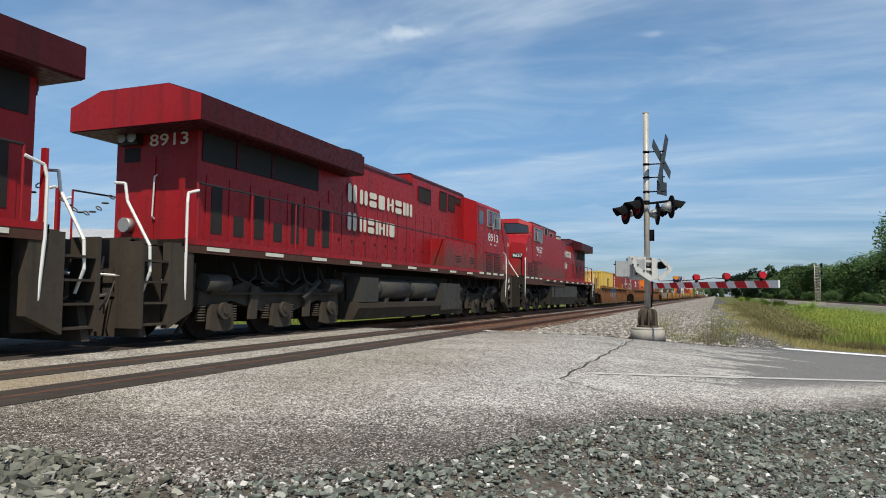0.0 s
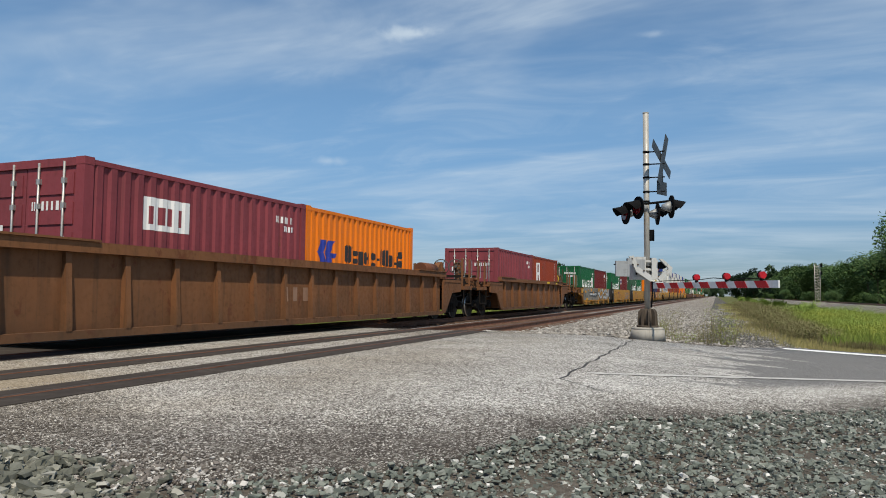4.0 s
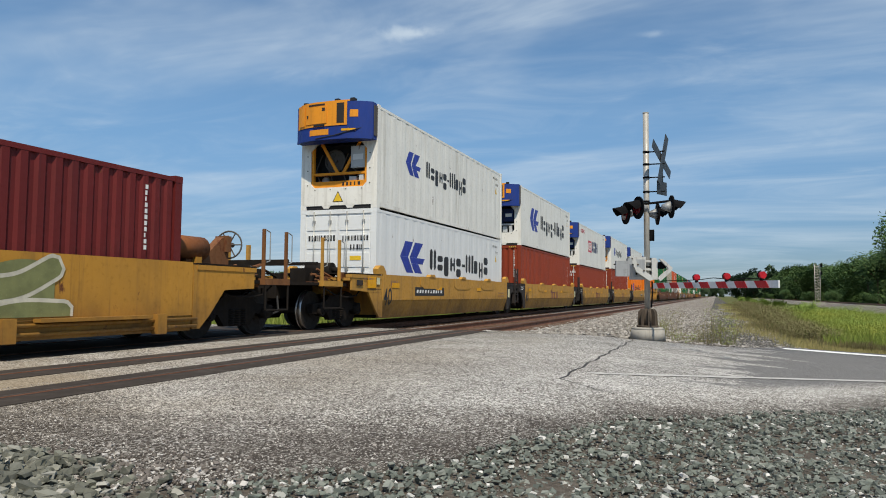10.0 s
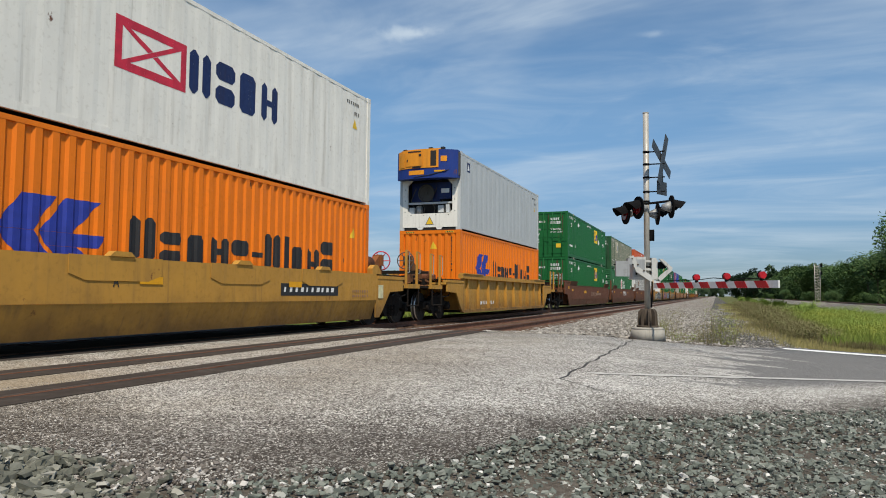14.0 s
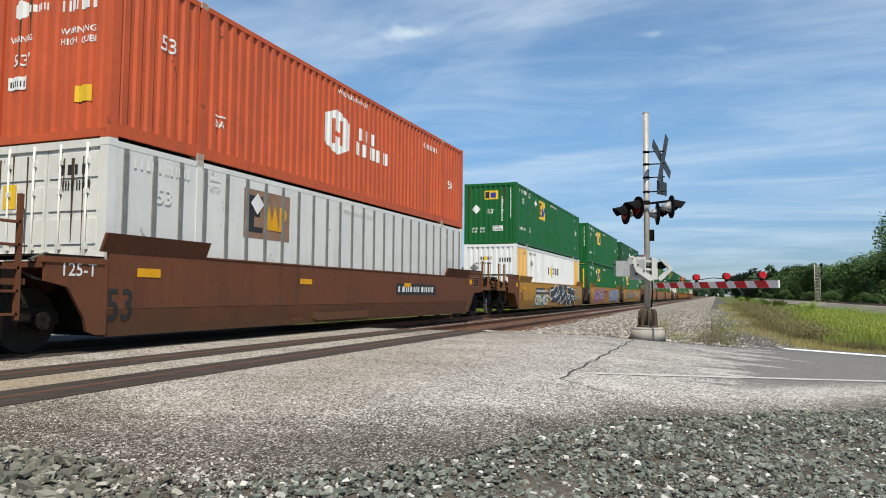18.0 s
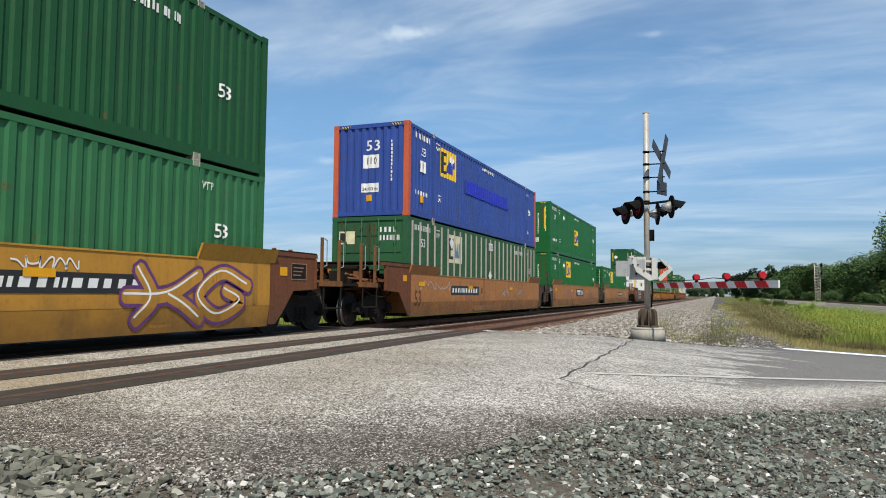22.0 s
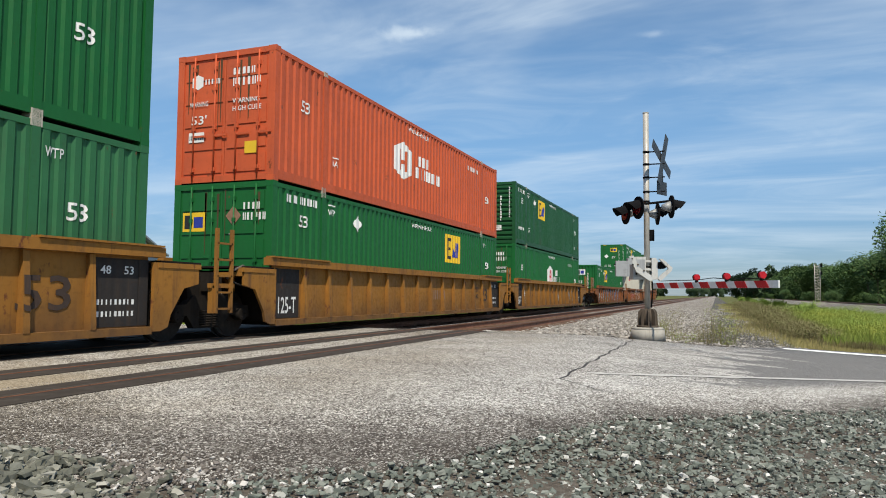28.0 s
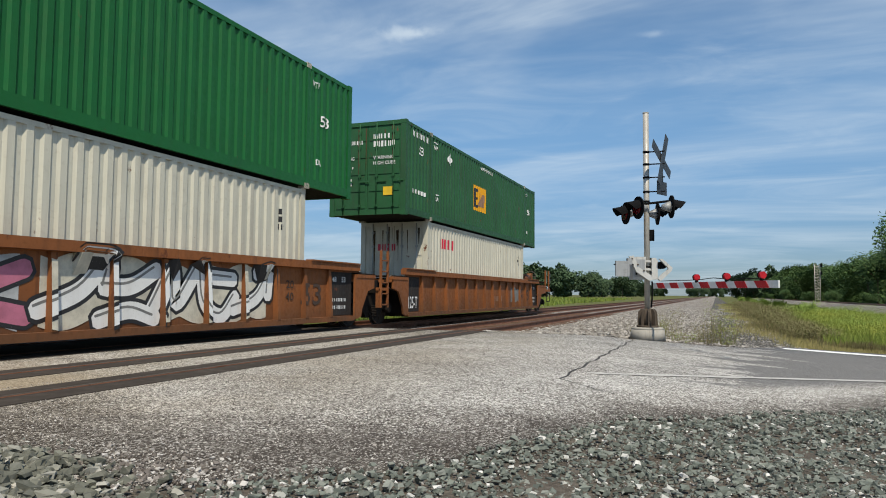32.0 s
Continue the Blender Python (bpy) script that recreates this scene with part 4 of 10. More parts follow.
def crossing_signal():
    px, py = -1.42, 16.25
    cached_rib = mesh_of("base_rib", prism(BM(), [(0.10, 0.0), (0.22, 0.0), (0.20, 0.30), (0.15, 0.36), (0.10, 0.36)], "y", -0.016, 0.016), M_IRON)
    th = empty("crossing_signal", pose(px, py, -0.08), label="grey level crossing signal with lowered striped gate arm", category="crossing signal")
    bm = cyl(cyl(BM(), (0, 0, 0), (0, 0, 0.24), 0.38, 10, 0.36), (0, 0, 0.24), (0, 0, 0.29), 0.36, 10, 0.32)
    part("concrete_base", bm, M_CONC, th, "weathered octagonal concrete foundation")
    part("base_plate", cyl(BM(), (0, 0, 0.29), (0, 0, 0.33), 0.24, 12), M_IRON, th)
    part("junction_base", cyl(BM(), (0, 0, 0.33), (0, 0, 0.70), 0.15, 14, 0.105), M_IRON, th, "dark ribbed iron mast base")
    for a in range(8):
        put("base_rib", cached_rib, th, pose(0, 0, 0.33, 0, 0, 45 * a + 12))
    for a in range(4):
        part("anchor_bolt", cyl(BM(), (0.2 * math.cos(1.571 * a + 0.4), 0.2 * math.sin(1.571 * a + 0.4), 0.29), (0.2 * math.cos(1.571 * a + 0.4), 0.2 * math.sin(1.571 * a + 0.4), 0.40), 0.018, 6), M_IRON, th)
    bm = BM()
    cyl(bm, (0, 0, 0.6), (0, 0, 5.08), 0.064, 16)
    cyl(bm, (0, 0, 5.08), (0, 0, 5.10), 0.07, 16)
    part("mast", bm, M_GALV, th, "galvanised steel mast")
    for z in (1.62, 3.08, 3.30, 3.62, 3.92, 4.20):
        bm = BM()
        cyl(bm, (0, 0, z - 0.02), (0, 0, z + 0.02), 0.075, 12)
        if 3.2 < z:
            box(bm, 0.05, 0.40, -0.015, 0.015, z - 0.012, z + 0.012)
        part("clamp", bm, M_BLACK, th)
    # crossbuck, seen from behind
    turn = pose(0.36, 0.03, 4.02, 0, 0, 75)
    for a, y in ((-79, 0.0), (11, 0.03)):
        me = mesh_of("crossbuck_blade", box(box(BM(), -0.63, 0.63, -0.005, 0.005, -0.105, 0.105), -0.57, 0.57, 0.006, 0.03, -0.025, 0.025), M_SIGNBACK)
        put("crossbuck_blade", me, th, turn @ pose(0, y, 0, 0, a + 15, 0), "dull metal back of the crossed sign")
    put("track_count_sign", mesh_of("track_count_sign", prism(BM(), [(-0.22, -0.30), (0.22, -0.30), (0.22, 0.0), (0.06, 0.0), (0.06, 0.22), (-0.06, 0.22), (-0.06, 0.0), (-0.22, 0.0)], "y", -0.004, 0.004), M_SIGNBACK), th, pose(0.33, 0.03, 3.52, 0, 0, 66), "small grey sign plate")
    bm = BM()
    tube(bm, [(-0.55, -0.05, 2.98), (0.60, -0.2, 3.06)], 0.026, 8)
    box(bm, 0.05, 0.16, -0.03, 0.03, 2.2, 2.45)
    part("lamp_crossarm", bm, M_BLACK, th)

    def lamp(x, y, z, ang, lit):
        m = pose(x, y, z, 0, 0, ang)
        bm = BM()
        cyl(bm, (0, 0.0, 0), (0, 0.03, 0), 0.25, 24)
        disc = put("lamp_backboard", mesh_of("lamp_backboard", bm, M_BLACK), th, m, "round black backboard")
        bm = BM()
        cyl(bm, (0, 0.03, 0), (0, 0.22, 0), 0.13, 14, 0.05)
        put("lamp_housing", mesh_of("lamp_housing", bm, M_ALU), disc)
        bm = BM()
        cyl(bm, (0, -0.025, 0), (0, 0, 0), 0.15, 18)
        put("lens", mesh_of("lens", bm, M_REDLENS), disc, label="deep red lens")
        bm = BM()
        for i in range(9):
            a0, a1 = math.pi * i / 9, math.pi * (i + 1) / 9
            v = [bm.verts.new((0.17 * math.cos(a), yy, 0.17 * math.sin(a) - (0.06 if yy < -0.1 else 0))) for a, yy in ((a0, 0), (a1, 0), (a1, -0.29 + 0.16 * (1 - math.sin(a1))), (a0, -0.29 + 0.16 * (1 - math.sin(a0))))]
            bm.faces.new(v)
        put("hood", mesh_of("hood", bm, M_BLACK), disc)

    lamp(-0.46, -0.05, 2.83, -62, 0)
    lamp(-0.16, -0.35, 2.91, -56, 0)
    lamp(0.24, 0.10, 2.81, 104, 0)
    lamp(0.56, -0.30, 2.91, 108, 0)
    gear = pose(0, 0, 0, 0, 0, 21)
    def fixed(name, bm, mat, label=""):
        return put(name, mesh_of(name, bm, mat), th, gear, label)
    fixed("gate_motor_case", prism(BM(), [(-0.34, 1.34), (-0.34, 1.78), (-0.28, 1.84), (-0.06, 1.84), (-0.06, 1.34)], "y", -0.12, 0.24), M_CASE, "grey gate motor housing")
    fixed("case_lid", box(BM(), -0.32, -0.09, -0.145, -0.122, 1.40, 1.78), M_ALU)
    fixed("case_hinge", box(box(BM(), -0.30, -0.26, -0.16, -0.146, 1.44, 1.52), -0.30, -0.26, -0.16, -0.146, 1.64, 1.72), M_BLACK)
    fixed("pivot_case", prism(BM(), [(0.07, 1.34), (0.07, 1.82), (0.16, 1.82), (0.20, 1.76), (0.20, 1.34)], "y", -0.12, 0.2), M_CASE)
    for z in (1.42, 1.56, 1.74):
        fixed("mast_clamp", box(cyl(BM(), (0, 0, z - 0.025), (0, 0, z + 0.025), 0.085, 14), -0.12, 0.12, -0.10, -0.07, z - 0.02, z + 0.02), M_CASE)
    # two bent arms that carry the counterweights
    for way in (((-0.46, 1.84), (-0.36, 1.86), (-0.24, 1.60), (0.0, 1.44), (0.07, 1.33), (-0.02, 1.31), (-0.30, 1.50)), ((0.20, 1.79), (0.27, 1.79), (0.49, 1.60), (0.47, 1.53), (0.30, 1.37), (0.22, 1.30), (0.17, 1.36), (0.24, 1.44), (0.40, 1.57), (0.38, 1.61))):
        fixed("counterweight_arm", prism(BM(), list(way), "y", -0.24, -0.17), M_CASE, "pale grey counterweight arm")
    fixed("counterweight", box(box(box(BM(), -0.76, -0.46, -0.27, -0.20, 1.40, 1.74), -0.74, -0.50, -0.195, -0.16, 1.43, 1.72), -0.50, -0.40, -0.26, -0.15, 1.66, 1.80), M_ALU, "grey counterweight plates")
    fixed("counterweight", cyl(BM(), (0.30, -0.16, 1.66), (0.30, 0.06, 1.66), 0.085, 16), M_BLACK)
    fixed("weight_bolt", tube(BM(), [(-0.80, -0.235, 1.66), (-0.36, -0.235, 1.66)], 0.014, 6), M_BLACK)
    for k in range(3):
        fixed("arm_bolt", cyl(BM(), (-0.40 + 0.13 * k, -0.26, 1.79 - 0.13 * k), (-0.40 + 0.13 * k, -0.23, 1.79 - 0.13 * k), 0.02, 8), M_IRON)
    fixed("conduit", tube(BM(), [(0.09, -0.05, 1.30), (0.10, -0.05, 1.05), (0.09, 0.02, 0.72)], 0.018, 6), M_BLACK)
    # gate arm, lowered across the road towards the viewer
    a, b = Vector((0.16, -0.29, 1.20)), Vector((2.34, -4.09, 1.185))
    L = (b - a).length
    ang = math.degrees(math.atan2(b.y - a.y, b.x - a.x))
    m = pose(*a, 0, -math.degrees(math.asin((b.z - a.z) / L)), ang)
    n = 14
    arm = put("gate_arm", mesh_of("gate_arm", box(BM(), 0, L, -0.012, 0.012, -0.06, 0.06), M_WHITE), th, m, "white arm with slanted red bands")
    for i in range(n // 2):
        x = 0.15 + i * (L - 0.2) / 7
        for yy in (-0.0165, 0.0165):
            bm = BM()
            prism(bm, [(x, 0.058), (x + 0.32, 0.058), (x + 0.32 + 0.10, -0.058), (x + 0.10, -0.058)], "y", yy - 0.003, yy + 0.003)
            put("red_band", mesh_of("red_band", bm, M_RED), arm)
    for x in (L * 0.42, L * 0.66, L * 0.90):
        bm = BM()
        cyl(bm, (x - 0.03, 0.0, 0.15), (x + 0.035, 0.0, 0.15), 0.058, 16)
        put("arm_lamp", mesh_of("arm_lamp", bm, M_ARMLENS), arm, label="small red gate lamp")
        lamp_ = box(cyl(BM(), (x - 0.05, 0.0, 0.15), (x - 0.03, 0.0, 0.15), 0.062, 16), x - 0.035, x + 0.03, -0.018, 0.018, 0.05, 0.10)
        put("lamp_bracket", mesh_of("lamp_bracket", lamp_, M_BLACK), arm)
    cab = BM()
    tube(cab, [(0.3, 0.02, 0.1), (L * 0.42, 0.02, 0.10), (L * 0.55, 0.02, 0.13), (L * 0.66, 0.02, 0.1), (L * 0.9, 0.02, 0.1)], 0.008, 5)
    put("lamp_cable", mesh_of("lamp_cable", cab, M_BLACK), arm)


crossing_signal()


def signal_mast():
    th = empty("railway_signal_mast", Matrix.Translation((15.3, 128, -0.25)) @ Matrix.Scale(0.86, 4), label="pale grey lattice railway signal mast with ladder", category="signal mast")
    for dx in (-0.45, 0.45):
        bm = BM()
        cyl(bm, (dx, 0, 0), (dx, 0, 7.4), 0.06, 8)
        part("mast_leg", bm, M_GALV, th)
    for i in range(13):
        part("rung", tube(BM(), [(-0.45, 0, 0.8 + i * 0.52), (0.45, 0, 0.8 + i * 0.52), (-0.45, 0, 1.32 + i * 0.52)], 0.035, 5), M_GALV, th)
    for z in (5.4, 6.9):
        bm = BM()
        box(bm, 0.5, 0.8, -0.4, -0.1, z, z + 0.7)
        part("signal_head", bm, M_BLACK, th)
    part("footing", box(BM(), -0.9, 1.2, -0.6, 0.6, -0.2, 0.35), M_CONC, th)


signal_mast()


def far_building():
    m_wall = paint("pale_metal_siding", (0.42, 0.46, 0.52), 0.6, 0.2, 0.2)
    m_roof = paint("grey_metal_roof", (0.40, 0.41, 0.42), 0.5, 0.2, 0.2)
    th = empty("metal_shed", pose(-37.5, 34.6, -0.3, 0, 0, 22), label="long low metal-sided shed with a grey roof", category="building")
    part("wall", box(BM(), -26, 0, 0, 11, 0, 4.05), m_wall, th, "blue-grey metal siding")
    bm = BM()
    prism(bm, [(-0.4, 4.02), (5.5, 5.55), (11.4, 4.02), (11.4, 4.16), (5.5, 5.70), (-0.4, 4.16)], "x", -26.4, 0.4)
    part("roof", bm, m_roof, th, "grey metal roof")
    part("gable", prism(BM(), [(0, 4.05), (11, 4.05), (5.5, 5.45)], "x", -0.15, 0.02), m_wall, th)
    part("roof_vent", box(BM(), -11, -9, 5.0, 6.0, 5.6, 6.0), m_roof, th)
    for i in range(7):
        bm = BM()
        box(bm, -3.2 - 3.4 * i, -1.2 - 3.4 * i, -0.04, 0.02, 2.5, 3.6)
        part("window", bm, M_GLASS, th)
    part("door", box(BM(), -6.0, -5.0, -0.05, 0.02, 0, 2.1), m_roof, th)


far_building()


def rail_markers():
    """Small pale boxes beside the nearer track."""
    for y in (19.2, 29.0, 39.0):
        th = empty("rail_bond_box", pose(NEAR_X + 1.05, y, -0.22), label="small pale connection box beside the rail", category="track box", group="rail connection boxes")
        part("lid", box(BM(), -0.10, 0.10, -0.14, 0.14, 0.0, 0.10), M_ALU, th)
        part("conduit", cyl(BM(), (0, 0, -0.1), (0, 0, 0.02), 0.04, 8), M_ALU, th)


rail_markers()

# ---- the train ----
MOVING = []          # things of the train, with where they stand along it
WHEELS = {0.46: [], 0.53: []}

GREEN = (0.012, 0.118, 0.030)
C = {
    "leaf_green": paint("leaf_green", GREEN, 0.42, 0.18, 0.16, (0.02, 0.05, 0.03), 0.05),
    "deep_green": paint("deep_green", (0.014, 0.082, 0.028), 0.42, 0.2, 0.22, (0.02, 0.04, 0.03), 0.1),
    "pale_green": paint("pale_green", (0.032, 0.145, 0.058), 0.45, 0.3, 0.2, (0.05, 0.07, 0.05), 0.08),
    "old_green": paint("old_green", (0.026, 0.105, 0.042), 0.5, 0.35, 0.3, (0.05, 0.05, 0.04), 0.12),
    "liner_green": paint("liner_green", (0.010, 0.105, 0.038), 0.45, 0.2, 0.25, (0.03, 0.04, 0.03), 0.18),
    "faded_green": paint("faded_green", (0.035, 0.10, 0.055), 0.55, 0.4, 0.4, (0.06, 0.05, 0.04), 0.4),
    "maroon": paint("maroon", (0.14, 0.018, 0.017), 0.5, 0.25, 0.25, (0.05, 0.02, 0.02), 0.1),
    "box_brown": paint("box_brown", (0.255, 0.043, 0.018), 0.5, 0.25, 0.28, (0.08, 0.022, 0.016), 0.1),
    "rose_brown": paint("rose_brown", (0.24, 0.05, 0.06), 0.55, 0.35, 0.25, (0.06, 0.03, 0.03), 0.12),
    "liner_orange": paint("liner_orange", (0.80, 0.19, 0.008), 0.45, 0.15, 0.15, (0.2, 0.06, 0.02), 0.06),
    "brick_orange": paint("brick_orange", (0.56, 0.105, 0.038), 0.5, 0.3, 0.22, (0.14, 0.04, 0.03), 0.12),
    "box_yellow": paint("box_yellow", (0.62, 0.42, 0.09), 0.5, 0.2, 0.25, (0.2, 0.12, 0.05), 0.06),
    "blue": paint("blue", (0.034, 0.074, 0.30), 0.45, 0.3, 0.25, (0.03, 0.03, 0.05), 0.12),
    "bright_blue": paint("bright_blue", (0.02, 0.035, 0.42), 0.45, 0.3, 0.1),
    "navy": paint("navy", (0.015, 0.03, 0.11), 0.45, 0.25, 0.25, rust=0.15),
    "reefer_white": paint("reefer_white", (0.82, 0.80, 0.735), 0.4, 0.16, 0.30, (0.32, 0.28, 0.22), 0.04),
    "reefer_grey": paint("reefer_grey", (0.52, 0.54, 0.54), 0.4, 0.2, 0.18, (0.25, 0.24, 0.2), 0.05),
    "liner_white": paint("liner_white", (0.76, 0.77, 0.76), 0.45, 0.1, 0.12, (0.4, 0.38, 0.34), 0.03),
    "plate_white": paint("plate_white", (0.70, 0.70, 0.67), 0.5, 0.2, 0.15, (0.35, 0.33, 0.28), 0.05),
    "cream": paint("cream", (0.58, 0.56, 0.46), 0.5, 0.2, 0.25, (0.25, 0.2, 0.15), 0.1),
    "pale_sun": paint("pale_sun", (0.78, 0.47, 0.14), 0.5, 0.2, 0.22, (0.35, 0.2, 0.07), 0.05),
    "sun_yellow": paint("sun_yellow", (0.78, 0.48, 0.06), 0.45, 0.15, 0.12, (0.3, 0.2, 0.06), 0.03),
    "post_orange": paint("post_orange", (0.55, 0.11, 0.05), 0.5, 0.3, 0.25, rust=0.2),
    # car sides darken downwards: dirt and the shade of the lower half in one colour
    "car_yellow": paint("car_yellow", (0.48, 0.235, 0.034), 0.55, 0.25, 0.38, (0.14, 0.08, 0.03), 0.14, dust=(0.75, 1.75), dust_col=(0.075, 0.045, 0.026)),
    "car_gold": paint("car_gold", (0.49, 0.255, 0.045), 0.55, 0.3, 0.35, (0.14, 0.09, 0.045), 0.10, dust=(0.75, 1.75), dust_col=(0.075, 0.045, 0.026)),
    "car_amber": paint("car_amber", (0.31, 0.138, 0.024), 0.6, 0.35, 0.5, (0.10, 0.05, 0.025), 0.3, dust=(0.75, 1.75), dust_col=(0.075, 0.045, 0.026)),
    "car_brown": paint("car_brown", (0.15, 0.055, 0.026), 0.65, 0.35, 0.4, (0.06, 0.03, 0.02), 0.25, dust=(0.75, 1.75), dust_col=(0.075, 0.045, 0.026)),
    "car_rust": paint("car_rust", (0.25, 0.088, 0.028), 0.6, 0.35, 0.42, (0.08, 0.035, 0.02), 0.3, dust=(0.75, 1.75), dust_col=(0.075, 0.045, 0.026)),
    "car_orange": paint("car_orange", (0.40, 0.155, 0.034), 0.45, 0.35, 0.36, (0.15, 0.055, 0.02), 0.16, (0.20, 0.06, 0.02), fresh=0.45, dust=(0.75, 1.75), dust_col=(0.075, 0.045, 0.026)),
    "post_rust": paint("post_rust", (0.20, 0.085, 0.030), 0.7, 0.4, 0.5, (0.05, 0.028, 0.018), 0.35, (0.10, 0.04, 0.02)),
    "rust_run": paint("rust_run", (0.085, 0.055, 0.028), 0.8, 0.4, 0.3, (0.05, 0.05, 0.025), 0.2),
    "panel_black": paint("panel_black", (0.030, 0.027, 0.026), 0.7, 0.3, 0.3, (0.08, 0.05, 0.03), 0.1),
    "rib_metal": paint("rib_metal", (0.46, 0.42, 0.36), 0.5, 0.3, 0.35, (0.16, 0.12, 0.08), 0.1),
    "car_rib_brown": paint("car_rib_brown", (0.20, 0.085, 0.035), 0.65, 0.35, 0.5, (0.06, 0.035, 0.02), 0.35, dust=(0.75, 1.75), dust_col=(0.075, 0.045, 0.026)),
    "car_grey": paint("car_grey", (0.066, 0.046, 0.037), 0.7, 0.4, 0.4, (0.12, 0.06, 0.03), 0.25),
    "under": paint("under", (0.016, 0.013, 0.011), 0.85, 0.4, 0.4, (0.035, 0.025, 0.016), 0.06, fresh=0.12),
    "loco_under": paint("loco_under", (0.026, 0.022, 0.018), 0.8, 0.35, 0.4, (0.055, 0.045, 0.034), 0.05, fresh=0.12),
    "tank_grey": paint("tank_grey", (0.058, 0.055, 0.049), 0.65, 0.35, 0.45, (0.026, 0.023, 0.02), fresh=0.2),
    "wheel": paint("wheel", (0.030, 0.024, 0.020), 0.7, 0.3, 0.3, rust=0.15, metal=0.1, fresh=0.2),
    "tread": plain("tread", (0.5, 0.48, 0.46), 0.3, 0.9),
    "loco_red": paint("loco_red", (0.32, 0.010, 0.014), 0.40, 0.22, 0.38, (0.06, 0.012, 0.012), 0.0, fresh=0.25),
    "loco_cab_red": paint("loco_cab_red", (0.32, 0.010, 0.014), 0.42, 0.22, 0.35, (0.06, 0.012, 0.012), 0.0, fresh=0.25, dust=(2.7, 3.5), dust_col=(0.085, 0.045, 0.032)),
    "dusty_under": paint("dusty_under", (0.062, 0.051, 0.040), 0.85, 0.4, 0.45, (0.03, 0.025, 0.02), 0.05, fresh=0.12),
    "cream_metal": paint("cream_metal", (0.50, 0.46, 0.38), 0.5, 0.3, 0.35, (0.12, 0.09, 0.06), 0.05),
    "loco_soot": paint("loco_soot", (0.062, 0.007, 0.010), 0.5, 0.3, 0.5, (0.014, 0.008, 0.008)),
    "loco_dirt": paint("loco_dirt", (0.080, 0.034, 0.024), 0.7, 0.35, 0.45, (0.08, 0.06, 0.05)),
    "grille": plain("grille", (0.02, 0.014, 0.012), 0.8),
    "white_mark": paint("white_mark", (0.76, 0.76, 0.74), 0.5, 0.1, 0.18, (0.4, 0.36, 0.32)),
    "cream_mark": paint("cream_mark", (0.68, 0.66, 0.56), 0.5, 0.15, 0.2, (0.3, 0.2, 0.15), 0.12, (0.33, 0.02, 0.02)),
    "black_mark": plain("black_mark", (0.018, 0.017, 0.018), 0.55),
    "blue_mark": plain("blue_mark", (0.02, 0.04, 0.33), 0.5),
    "sky_mark": plain("sky_mark", (0.10, 0.25, 0.42), 0.5),
    "yellow_mark": paint("yellow_mark", (0.78, 0.50, 0.03), 0.5, 0.15, 0.15, (0.3, 0.2, 0.05)),
    "amber_mark": paint("amber_mark", (0.72, 0.34, 0.01), 0.5, 0.15, 0.15),
    "pale_yellow_mark": plain("pale_yellow_mark", (0.72, 0.68, 0.42), 0.5),
    "red_mark": plain("red_mark", (0.60, 0.02, 0.05), 0.5),
    "maroon_mark": plain("maroon_mark", (0.20, 0.05, 0.04), 0.55),
    "tan_mark": plain("tan_mark", (0.28, 0.16, 0.10), 0.6),
    "green_mark": plain("green_mark", (0.02, 0.2, 0.07), 0.5),
    "steel": paint("steel", (0.42, 0.42, 0.40), 0.4, 0.2, 0.25, metal=0.6),
    "casting": paint("casting", (0.10, 0.09, 0.08), 0.65, 0.3, 0.3, rust=0.25),
    "unit_blue": paint("unit_blue", (0.016, 0.042, 0.22), 0.45, 0.2, 0.2, rust=0.05),
    "unit_orange": paint("unit_orange", (0.80, 0.30, 0.02), 0.45, 0.2, 0.15),
    # near black: hoses and small fittings, and the shade painted into recesses
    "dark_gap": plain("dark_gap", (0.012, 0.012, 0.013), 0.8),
    "spray_black": plain("spray_black", (0.02, 0.02, 0.022), 0.6),
    "spray_silver": plain("spray_silver", (0.45, 0.46, 0.46), 0.5),
    "dull_silver": paint("dull_silver", (0.245, 0.225, 0.19), 0.6, 0.4, 0.45, (0.14, 0.085, 0.04), 0.2),
    "spray_olive": plain("spray_olive", (0.20, 0.21, 0.08), 0.6),
    "spray_sky": plain("spray_sky", (0.16, 0.42, 0.60), 0.6),
    "spray_grey": plain("spray_grey", (0.20, 0.20, 0.19), 0.6),
    "spray_cream": plain("spray_cream", (0.60, 0.56, 0.45), 0.6),
    "spray_teal": plain("spray_teal", (0.06, 0.26, 0.30), 0.6),
    "spray_blue": plain("spray_blue", (0.05, 0.15, 0.30), 0.6),
    "spray_purple": plain("spray_purple", (0.12, 0.035, 0.16), 0.6),
    "spray_pink": plain("spray_pink", (0.50, 0.16, 0.24), 0.6),
    "spray_lilac": plain("spray_lilac", (0.28, 0.24, 0.42), 0.6),
    "spray_orange": plain("spray_orange", (0.60, 0.2, 0.05), 0.6),
}


def side_place(x, prof=None):
    return lambda u, v: (x + (prof(u) if prof else 0), u, v)


def front_place(y, prof=None):
    return lambda u, v: (u, y - (prof(u) if prof else 0), v)


